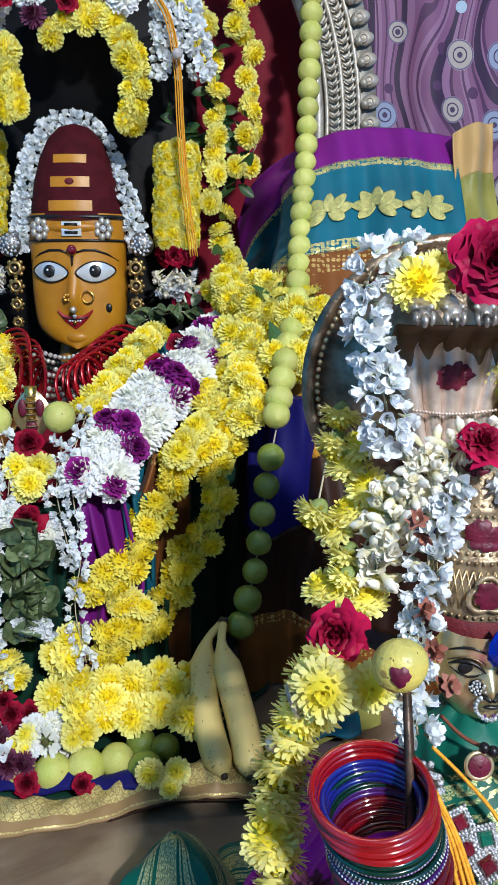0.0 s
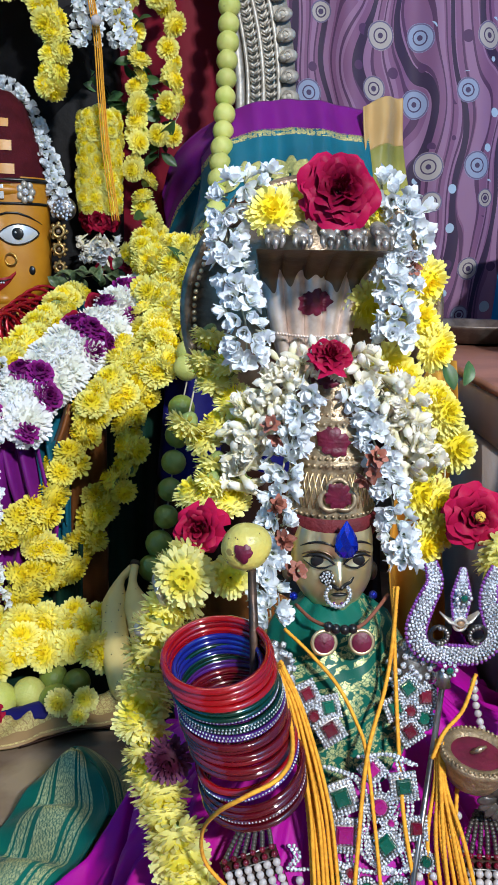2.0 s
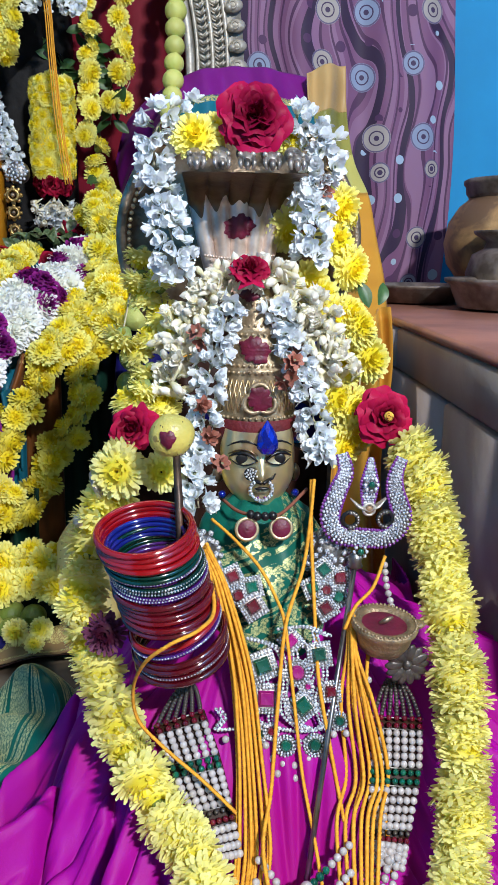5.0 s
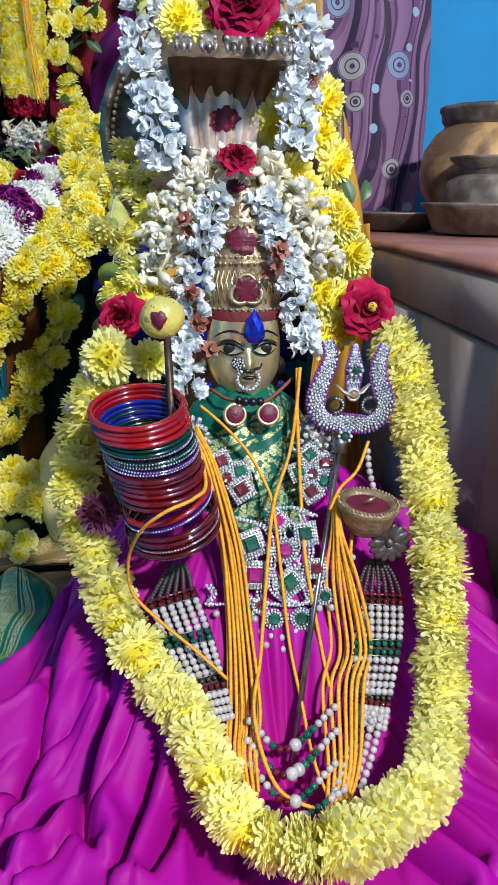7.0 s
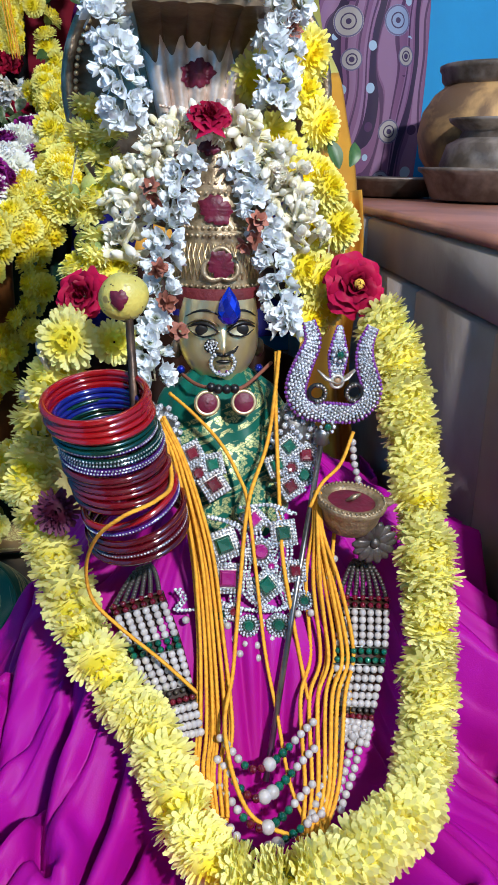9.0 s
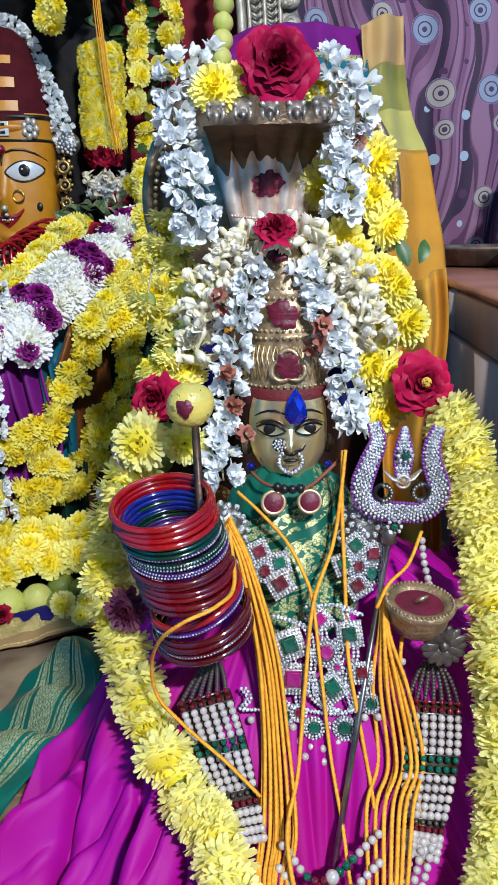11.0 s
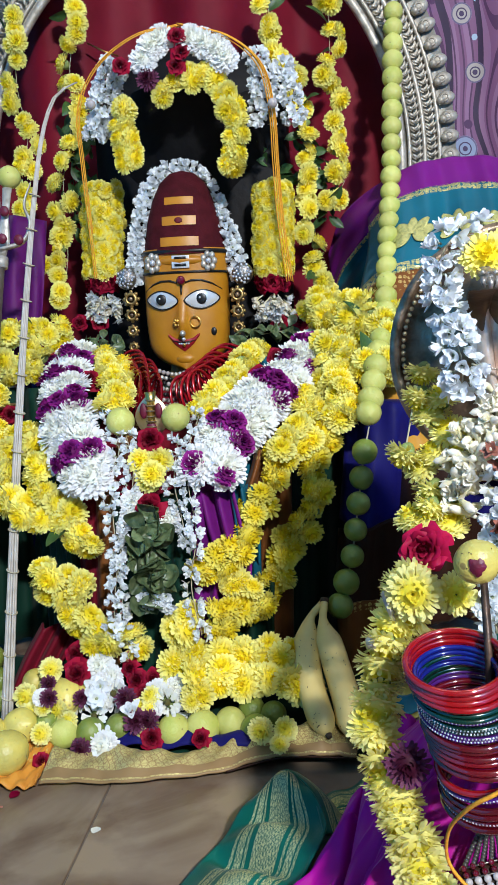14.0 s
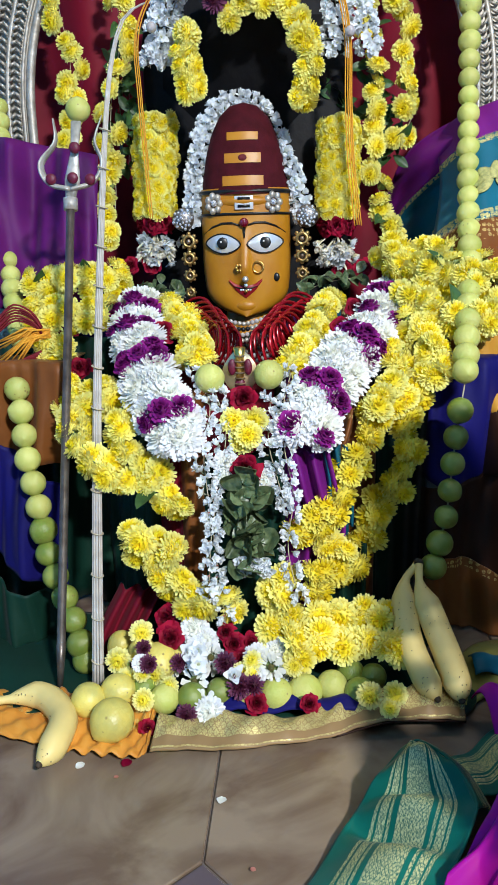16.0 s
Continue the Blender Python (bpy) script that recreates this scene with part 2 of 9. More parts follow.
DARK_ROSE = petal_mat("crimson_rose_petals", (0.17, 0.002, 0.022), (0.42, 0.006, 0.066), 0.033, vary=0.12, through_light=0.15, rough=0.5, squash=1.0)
POLLEN = mat("pollen", (0.75, 0.45, 0.06), 0.8, bump=0.6, bump_scale=600)
DAISY_EYE = mat("dark_flower_eye", (0.10, 0.09, 0.02), 0.8, bump=0.6, bump_scale=900)
LEAF = mat("green_leaf", (0.035, 0.10, 0.03), 0.45, second=(0.07, 0.15, 0.04), scale=60, vary=0.3, through_light=0.15)
BETEL = mat("betel_leaf", (0.045, 0.085, 0.035), 0.38, second=(0.17, 0.22, 0.10), scale=45, vary=0.35, through_light=0.1)
STRING = mat("cotton_string", (0.45, 0.40, 0.28), 0.9)
LIME_PALE = mat("ripe_lime_skin", (0.58, 0.58, 0.17), 0.42, second=(0.46, 0.51, 0.11), scale=30, bump=0.3, bump_scale=520, vary=0.16, spec=0.35)
LIME_GREEN = mat("green_lime_skin", (0.17, 0.24, 0.035), 0.36, second=(0.28, 0.33, 0.07), scale=30, bump=0.25, bump_scale=520, vary=0.22)
LEMON = mat("lemon_skin", (0.72, 0.60, 0.13), 0.4, second=(0.52, 0.46, 0.12), scale=40, bump=0.2, bump_scale=300, vary=0.12)
for skin, marks in ((LIME_PALE, 0.46), (LIME_GREEN, 0.46), (LEMON, 0.50)):
    speckled(skin, (0.22, 0.15, 0.05), 110.0, marks)
BLEMISH = mat("brown_stalk_end", (0.16, 0.12, 0.05), 0.8)
BANANA = mat("banana_skin", (0.80, 0.62, 0.22), 0.5, second=(0.68, 0.53, 0.19), scale=14, bump=0.08, bump_scale=60)
BANANA_END = mat("banana_tip", (0.05, 0.035, 0.02), 0.8)
TURMERIC = mat("turmeric_paint", (0.50, 0.215, 0.010), 0.42, second=(0.42, 0.165, 0.008), scale=18, bump=0.1, bump_scale=70)
KUMKUM = mat("kumkum_red", (0.13, 0.006, 0.012), 0.75, second=(0.09, 0.005, 0.010), scale=60, bump=0.3, bump_scale=300)
KUMKUM_PASTE = mat("kumkum_paste", (0.135, 0.006, 0.030), 0.5, second=(0.085, 0.004, 0.018), scale=120, bump=0.2, bump_scale=240)
PEWTER = mat("dark_pewter", (0.13, 0.115, 0.105), 0.42, metal=0.6, second=(0.06, 0.05, 0.045), scale=70, bump=0.2, bump_scale=260)
IRON = mat("rusty_iron", (0.16, 0.095, 0.065), 0.45, metal=0.5, second=(0.06, 0.04, 0.03), scale=60, bump=0.2, bump_scale=200)
CAP_RED = mat("maroon_cap_paint", (0.068, 0.006, 0.011), 0.85, second=(0.045, 0.004, 0.007), scale=40, bump=0.25, bump_scale=400, spec=0.15)
BLACK_STONE = mat("black_stone", (0.003, 0.003, 0.004), 0.6, second=(0.006, 0.006, 0.007), scale=25, bump=0.3, bump_scale=60, spec=0.15)
EYE_WHITE = mat("silver_eye", (0.80, 0.84, 0.88), 0.22, metal=0.4)
INK = mat("black_enamel", (0.008, 0.008, 0.009), 0.35)
LIP = mat("red_lip_paint", (0.33, 0.012, 0.02), 0.4)
ARCH_SILVER = mat("embossed_silver", (0.55, 0.51, 0.44), 0.5, metal=0.45, second=(0.34, 0.31, 0.26), scale=60, bump=0.2, bump_scale=200)
ARCH_DARK = mat("dulled_silver", (0.40, 0.37, 0.31), 0.55, metal=0.5, second=(0.28, 0.25, 0.21), scale=40, bump=0.2, bump_scale=200)
TRIDENT_SILVER = mat("dull_pale_silver", (0.52, 0.50, 0.45), 0.48, metal=0.35, second=(0.34, 0.32, 0.28), scale=70, bump=0.2, bump_scale=200)
SILVER = mat("silver", (0.60, 0.57, 0.51), 0.42, metal=0.6, second=(0.40, 0.37, 0.32), scale=90, bump=0.25, bump_scale=260)
OLD_SILVER = mat("dark_silver", (0.30, 0.28, 0.26), 0.42, metal=1.0, second=(0.16, 0.15, 0.14), scale=50, bump=0.2, bump_scale=260)
DARK_STEEL = mat("worn_dark_steel", (0.26, 0.25, 0.25), 0.3, metal=0.9, second=(0.12, 0.11, 0.11), scale=60)
ROD_IRON = mat("brown_worn_iron", (0.22, 0.19, 0.165), 0.38, metal=0.7, second=(0.11, 0.09, 0.075), scale=40, bump=0.15, bump_scale=120)
BRONZE = mat("bell_metal", (0.86, 0.71, 0.44), 0.36, metal=0.88, second=(0.66, 0.50, 0.28), scale=24, bump=0.10, bump_scale=90)
BRONZE_DARK = mat("tarnished_bronze", (0.40, 0.30, 0.21), 0.38, metal=0.8, second=(0.18, 0.125, 0.08), scale=60, bump=0.25, bump_scale=300)
BRASS = mat("old_brass", (0.60, 0.36, 0.155), 0.5, metal=0.3, second=(0.22, 0.13, 0.075), scale=13, bump=0.3, bump_scale=45, mix=(0.42, 0.60), swirl=0.6)
SOOT = mat("sooted_brass", (0.12, 0.092, 0.075), 0.45, metal=0.4, second=(0.30, 0.25, 0.22), scale=26, bump=0.2, bump_scale=70)
DRIED_PASTE = mat("dried_turmeric_paste", (0.58, 0.50, 0.30), 0.85, second=(0.36, 0.27, 0.19), scale=40, bump=0.4, bump_scale=120)
GOLD = mat("gold", (0.85, 0.55, 0.16), 0.28, metal=1.0)
OLD_GOLD = mat("worn_gold", (0.56, 0.38, 0.14), 0.36, metal=0.85, second=(0.26, 0.16, 0.06), scale=160, bump=0.2, bump_scale=300)
CANE = mat("pale_cane", (0.50, 0.47, 0.42), 0.55, second=(0.38, 0.35, 0.31), scale=50, bump=0.2, bump_scale=300)
PEARL = mat("pearl", (0.50, 0.455, 0.44), 0.2, second=(0.40, 0.365, 0.37), scale=300, coat=0.8, vary=0.16)
# sharp dark flecks in the colour imitate the sparkle of cut stones
CRYSTAL = mat("clear_rhinestone", (0.90, 0.93, 0.98), 0.14, metal=0.45, second=(0.30, 0.32, 0.36), scale=650, coat=1.0, vary=0.2, mix=(0.47, 0.55))
VIOLET_STONE = mat("violet_rhinestone", (0.17, 0.04, 0.24), 0.15, coat=0.6, vary=0.4)
RED_GEM = mat("red_gem", (0.13, 0.002, 0.014), 0.08, coat=1.0, vary=0.4)
PINK_GEM = mat("pink_gem", (0.50, 0.010, 0.25), 0.08, coat=1.0, vary=0.3, metal=0.3)
GREEN_GEM = mat("green_gem", (0.003, 0.13, 0.08), 0.08, coat=1.0, vary=0.4, metal=0.3)
BLUE_GEM = mat("blue_gem", (0.006, 0.024, 0.50), 0.08, metal=0.75, coat=1.0)
RED_GLASS = mat("red_bangle_glass", (0.46, 0.006, 0.010), 0.09, second=(0.34, 0.003, 0.006), coat=1.0, vary=0.15)
MAROON_GLASS = mat("maroon_bangle_glass", (0.155, 0.004, 0.012), 0.07, second=(0.10, 0.003, 0.008), coat=1.0, vary=0.3)
RED_DEEP = mat("deep_red_bangle_glass", (0.27, 0.004, 0.012), 0.08, second=(0.18, 0.003, 0.008), coat=1.0, vary=0.2)
GREEN_GLASS = mat("green_bangle_glass", (0.003, 0.040, 0.026), 0.14, coat=0.8, vary=0.3)
BLUE_GLASS = mat("blue_bangle_glass", (0.008, 0.014, 0.19), 0.12, coat=1.0, vary=0.3)
VIOLET_GLASS = mat("violet_bangle_glass", (0.055, 0.010, 0.13), 0.14, coat=0.8, vary=0.2)
THREAD = mat("turmeric_thread", (0.80, 0.38, 0.03), 0.85, second=(0.62, 0.26, 0.014), scale=300)
RED_CORD = mat("dark_red_cord", (0.20, 0.006, 0.014), 0.85, second=(0.14, 0.004, 0.01), scale=200)
RED_THREAD = mat("brown_thread", (0.22, 0.07, 0.04), 0.9)
MAGENTA = silk_mat("magenta_silk", (0.335, 0.002, 0.26), (0.32, 0.002, 0.175), rough=0.55, sheen=0.0)
GREEN_SILK = silk_mat("green_brocade_silk", (0.004, 0.12, 0.088), (0.003, 0.085, 0.06), gold=((0.19, 0.22, 0.95), (0.24, 0.31, 0.85), (0.325, 0.35, 0.95), (0.40, 0.66, 0.80), (0.70, 0.725, 0.95), (0.745, 0.81, 0.85), (0.825, 0.85, 0.95)), rough=0.4, fine=330, gold_colour=(0.56, 0.55, 0.27), lattice=(62, 34))
GREEN_BLOUSE = silk_mat("green_blouse_silk", (0.005, 0.115, 0.082), (0.004, 0.075, 0.052), gold=((0.09, 0.105, 0.95), (0.115, 0.155, 0.8), (0.165, 0.18, 0.95), (0.205, 0.32, 0.75), (0.335, 0.35, 0.95), (0.36, 0.52, 0.75)), fine=620, gold_colour=(0.50, 0.50, 0.22), lattice=(64, 60), slant=0.55, patch=0.54)
MAROON_SATIN = silk_mat("maroon_satin", (0.17, 0.005, 0.018), (0.12, 0.003, 0.012), rough=0.62)
PURPLE_SILK = silk_mat("purple_silk", (0.17, 0.010, 0.19), (0.12, 0.007, 0.14), rough=0.5)
TEAL_SILK = silk_mat("teal_sari_silk", (0.010, 0.13, 0.19), (0.008, 0.10, 0.15), gold=((0.0, 0.09, 0.6), (0.88, 1.0, 0.6)), fine=300, gold_colour=(0.66, 0.58, 0.22))
RUST_SILK = silk_mat("rust_silk", (0.20, 0.07, 0.018), (0.15, 0.05, 0.012), gold=((0.0, 0.22, 0.42),), fine=300)
GOLD_SILK = silk_mat("gold_tissue_silk", (0.55, 0.27, 0.035), (0.44, 0.21, 0.03), rough=0.36)
BORDER_SILK = silk_mat("gold_bordered_sari", (0.30, 0.19, 0.085), (0.22, 0.14, 0.06), gold=((0.06, 0.10, 0.9), (0.30, 1.0, 0.9)), fine=420, gold_colour=(0.58, 0.51, 0.20), lattice=(58, 5.0), rough=0.36)
BLUE_VELVET = silk_mat("royal_blue_silk", (0.007, 0.006, 0.11), (0.005, 0.0045, 0.08), rough=0.6)
DARK_GREEN_SILK = silk_mat("bottle_green_silk", (0.006, 0.035, 0.022), (0.004, 0.025, 0.016), rough=0.5)
TEAL_PLAIN = silk_mat("plain_teal_silk", (0.008, 0.11, 0.17), (0.006, 0.08, 0.12), rough=0.45)
BROWN_SILK = silk_mat("dark_brown_silk", (0.034, 0.013, 0.007), (0.022, 0.008, 0.005), rough=0.5)
RED_FOIL = mat("red_foil_bangle", (0.42, 0.008, 0.018), 0.22, metal=0.35, second=(0.26, 0.004, 0.010), scale=200, vary=0.3)
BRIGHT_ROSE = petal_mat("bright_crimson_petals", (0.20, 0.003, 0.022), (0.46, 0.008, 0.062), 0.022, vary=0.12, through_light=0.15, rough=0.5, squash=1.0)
BLACK_METAL = mat("blackened_silver", (0.44, 0.40, 0.36), 0.40, metal=0.7, second=(0.10, 0.09, 0.08), scale=80, bump=0.2, bump_scale=300)
# brown bell metal: the shade under the hood's curl put into its colour
HOOD_SHADE = mat("shaded_bell_metal", (0.20, 0.125, 0.075), 0.42, metal=0.6, second=(0.10, 0.06, 0.035), scale=40, bump=0.15, bump_scale=120)
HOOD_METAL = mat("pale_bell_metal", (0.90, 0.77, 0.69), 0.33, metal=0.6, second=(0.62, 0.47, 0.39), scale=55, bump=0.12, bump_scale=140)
CURTAIN = curtain_mat()
BLUE_WALL = mat("blue_wall_paint", (0.010, 0.29, 0.62), 0.75, second=(0.010, 0.25, 0.54), scale=4, bump=0.15, bump_scale=40)
CEILING = mat("off_white_paint", (0.26, 0.26, 0.25), 0.9, second=(0.22, 0.22, 0.21), scale=3)
TILE = mat("polished_stone_tile", (0.275, 0.205, 0.14), 0.26, second=(0.15, 0.098, 0.065), scale=5.5, bump=0.08, bump_scale=50, vary=0.16, mix=(0.40, 0.62), swirl=1.6)
DARK_TILE = mat("grey_violet_tile", (0.10, 0.075, 0.085), 0.3, second=(0.08, 0.06, 0.07), scale=12)
GROUT = mat("grout", (0.14, 0.11, 0.09), 0.9, scale=60)
for glass in (RED_GLASS, RED_DEEP, MAROON_GLASS, GREEN_GLASS):
    glass.node_tree.nodes["Principled BSDF"].inputs["Transmission Weight"].default_value = 0.4
BENCH_SIDE = mat("bench_side_stone", (0.36, 0.305, 0.275), 0.5, second=(0.25, 0.20, 0.18), scale=7, bump=0.25, bump_scale=60, vary=0.03)
BENCH_TOP = mat("red_stone_top", (0.46, 0.20, 0.135), 0.33, second=(0.31, 0.135, 0.095), scale=9, bump=0.1, bump_scale=60)
CALYX = mat("green_calyx", (0.16, 0.22, 0.06), 0.6, second=(0.24, 0.30, 0.10), scale=200)
CROWN_METAL = mat("engraved_bronze", (0.50, 0.39, 0.25), 0.42, metal=0.6, second=(0.23, 0.165, 0.10), scale=70, bump=0.25, bump_scale=260)
ORANGE_SILK = silk_mat("orange_tissue_silk", (0.62, 0.27, 0.04), (0.50, 0.19, 0.03), gold=((0.55, 0.9, 0.4),), rough=0.4, gold_colour=(0.80, 0.55, 0.16))
FACE_METAL = mat("polished_bell_metal", (0.97, 0.81, 0.48), 0.31, metal=0.88, second=(0.72, 0.54, 0.27), scale=26, bump=0.04, bump_scale=60, mix=(0.45, 0.75))
TAN_SILK = silk_mat("tan_gold_silk", (0.50, 0.33, 0.14), (0.42, 0.27, 0.11), rough=0.36)
OLIVE_SILK = silk_mat("olive_gold_silk", (0.28, 0.27, 0.07), (0.20, 0.20, 0.05), rough=0.36)
LEMON_SILK = silk_mat("pale_lime_gold_silk", (0.50, 0.47, 0.14), (0.42, 0.39, 0.11), rough=0.36)
CUP_BRASS = mat("worn_brass", (0.33, 0.24, 0.14), 0.5, metal=0.5, second=(0.18, 0.13, 0.075), scale=90, bump=0.4, bump_scale=300)
DARK_PURPLE = silk_mat("deep_purple_silk", (0.10, 0.007, 0.11), (0.07, 0.005, 0.08), rough=0.55)
ZARI = mat("gold_zari_weave", (0.60, 0.56, 0.20), 0.4, metal=0.35, second=(0.38, 0.38, 0.13), scale=160, bump=0.3, bump_scale=500)

# ---- shapes ----


class Shape:
    """Collects vertices, faces, materials and UVs of one mesh."""

    def __init__(self):
        self.v, self.f, self.k, self.uv, self.mats = [], [], [], [], []

    def slot(self, m):
        if m not in self.mats:
            self.mats.append(m)
        return self.mats.index(m)

    def face(self, idx, k, uv=None):
        self.f.append(idx)
        self.k.append(k)
        self.uv.append(uv or [(0.0, 0.0)] * len(idx))

    def grid(self, fn, nu, nv, m, wrap=False, flip=False, uvs=(1.0, 1.0)):
        """A sheet fn(u, v) over 0..1; wrap closes it in u."""
        k, base = self.slot(m), len(self.v)
        cols = nu if wrap else nu + 1
        for j in range(nv + 1):
            for i in range(cols):
                self.v.append(tuple(fn(i / nu, j / nv)))
        for j in range(nv):
            for i in range(nu):
                a, b = base + j * cols + i, base + j * cols + (i + 1) % cols
                c, d = b + cols, a + cols
                u0, u1, v0, v1 = uvs[0] * i / nu, uvs[0] * (i + 1) / nu, uvs[1] * j / nv, uvs[1] * (j + 1) / nv
                if flip:
                    self.face((a, d, c, b), k, [(u0, v0), (u0, v1), (u1, v1), (u1, v0)])
                else:
                    self.face((a, b, c, d), k, [(u0, v0), (u1, v0), (u1, v1), (u0, v1)])
        return self

    def ball(self, c, r, m, seg=16, rings=10, turn=None):
        r = (r, r, r) if isinstance(r, (int, float)) else r
        c = Vector(c)

        def fn(u, v):
            a, b = 2 * math.pi * u, math.pi * (v - 0.5)
            p = Vector((r[0] * math.cos(b) * math.cos(a), r[1] * math.cos(b) * math.sin(a), r[2] * math.sin(b)))
            return c + (turn @ p if turn else p)
        return self.grid(fn, seg, rings, m, wrap=True)

    def tube(self, pts, radii, m, seg=8, caps=True, flat=1.0, twist=0.0):
        pts = [Vector(p) for p in pts]
        n = len(pts)
        if isinstance(radii, (int, float)):
            radii = [radii] * n
        k, base = self.slot(m), len(self.v)
        up = Vector((0, 0, 1))
        t0 = (pts[1] - pts[0]).normalized()
        if abs(t0.z) > 0.9:
            up = Vector((0, 1, 0))
        side = t0.cross(up).normalized()
        for i, p in enumerate(pts):
            t = (pts[min(i + 1, n - 1)] - pts[max(i - 1, 0)]).normalized()
            side = (side - t * side.dot(t)).normalized()
            other = t.cross(side)
            for s in range(seg):
                a = 2 * math.pi * s / seg + twist * i
                self.v.append(tuple(p + radii[i] * (math.cos(a) * side + flat * math.sin(a) * other)))
        for i in range(n - 1):
            for s in range(seg):
                a, b = base + i * seg + s, base + i * seg + (s + 1) % seg
                u0, u1 = i / n, (i + 1) / n
                self.face((a, b, b + seg, a + seg), k, [(u0, s / seg), (u0, (s + 1) / seg), (u1, (s + 1) / seg), (u1, s / seg)])
        if caps:
            self.face(tuple(base + s for s in reversed(range(seg))), k)
            self.face(tuple(base + (n - 1) * seg + s for s in range(seg)), k)
        return self

    def lathe(self, profile, m, seg=24, at=None):
        """Turns (radius, height) pairs round z; at: a matrix."""
        at = at or Matrix()
        prof = list(profile)

        def fn(u, v):
            r, z = prof[round(v * (len(prof) - 1))]
            a = 2 * math.pi * u
            return at @ Vector((r * math.cos(a), r * math.sin(a), z))
        return self.grid(fn, seg, len(prof) - 1, m, wrap=True)

    def torus(self, c, radius, thick, m, seg=40, ring=8, turn=None, flat=1.0):
        c = Vector(c)

        def fn(u, v):
            a, b = 2 * math.pi * u, -2 * math.pi * v
            p = Vector(((radius + thick * math.cos(b)) * math.cos(a), (radius + thick * math.cos(b)) * math.sin(a), flat * thick * math.sin(b)))
            return c + (turn @ p if turn else p)
        return self.grid(fn, seg, ring, m, wrap=True, flip=True)

    def box(self, at, size, m, edge=0.0):
        """A box centred at the matrix at, with chamfered edges."""
        at = at if isinstance(at, Matrix) else Matrix.Translation(at)
        bm = bmesh.new()
        bmesh.ops.create_cube(bm, size=1.0, matrix=Matrix.Diagonal((*size, 1)))
        if edge:
            bmesh.ops.bevel(bm, geom=bm.edges[:], offset=edge, segments=2, affect="EDGES", profile=0.6)
        k, base = self.slot(m), len(self.v)
        bm.verts.index_update()
        self.v += [tuple(at @ x.co) for x in bm.verts]
        for f in bm.faces:
            self.face(tuple(base + x.index for x in f.verts), k)
        bm.free()
        return self

    def blades(self, items, m):
        """Petals: each is (matrix, length, width, curl, cup)."""
        k = self.slot(m)
        for at, length, width, curl, cup in items:
            base = len(self.v)
            rows = ((0.0, 0.45), (0.45, 0.85), (0.82, 1.0), (1.0, 0.5))
            for s, w in rows:
                y = length * s
                z = curl * length * s * s
                for side in (-1, 1):
                    self.v.append(tuple(at @ Vector((side * width * w / 2, y, z + cup * width * w))))
            for r in range(3):
                a = base + 2 * r
                self.face((a, a + 1, a + 3, a + 2), k)
        return self

    def mesh(self, name, smooth=True):
        me = bpy.data.meshes.new(name)
        me.from_pydata(self.v, [], self.f)
        for m in self.mats:
            me.materials.append(m)
        me.polygons.foreach_set("material_index", self.k)
        me.polygons.foreach_set("use_smooth", [smooth] * len(self.f))
        layer = me.uv_layers.new(name="UVMap")
        layer.data.foreach_set("uv", [c for face in self.uv for pair in face for c in pair])
        me.update()
        return me


def thing(name, label, category, at=(0, 0, 0), group="", kind="", mesh=None):
    """A top-level thing: an Empty at its base, or one mesh."""
    ob = new(name, mesh)
    ob.location = at
    return tagged(ob, label, category, group, kind)


def part(name, shape, parent, label="", at=None):
    """One mesh under a thing or a part; at: its pose in the world (a Shape given in world coordinates needs none)."""
    me = shape.mesh(name) if isinstance(shape, Shape) else shape
    ob = new(name, me)
    ob.parent = parent
    root = Matrix.Translation(parent.location)
    up = parent.parent
    if up:
        root = Matrix.Translation(up.location) @ parent.matrix_basis
    ob.matrix_basis = root.inverted() @ (at if at is not None else Matrix())
    return tagged(ob, label)


def sheet(name, label, category, fn, nu, nv, m, thick=0.002, kind="", uvs=(1.0, 1.0)):
    """A cloth: a sheet in world coordinates, given its thickness."""
    ob = thing(name, label, category, kind=kind, mesh=Shape().grid(fn, nu, nv, m, uvs=uvs).mesh(name))
    so = ob.modifiers.new("thickness", "SOLIDIFY")
    so.thickness, so.offset = thick, 0
    return ob


def cloth_part(name, fn, nu, nv, m, parent, label="", thick=0.002, uvs=(1.0, 1.0)):
    """A cloth that is a part of a thing."""
    ob = part(name, Shape().grid(fn, nu, nv, m, uvs=uvs), parent, label)
    so = ob.modifiers.new("thickness", "SOLIDIFY")
    so.thickness, so.offset = thick, 0
    return ob


def mixed(a, b, t):
    return a + (b - a) * t


def between(pts, t):
    """A smooth line through a few points, at t from 0 to 1."""
    p = [Vector(q) for q in pts]
    p = [2 * p[0] - p[1]] + p + [2 * p[-1] - p[-2]]
    s = min(max(t, 0.0), 1.0) * (len(p) - 3)
    i = min(int(s), len(p) - 4)
    t = s - i
    a, b, c, d = p[i:i + 4]
    return 0.5 * (2 * b + (c - a) * t + (2 * a - 5 * b + 4 * c - d) * t * t + (3 * b - a - 3 * c + d) * t ** 3)


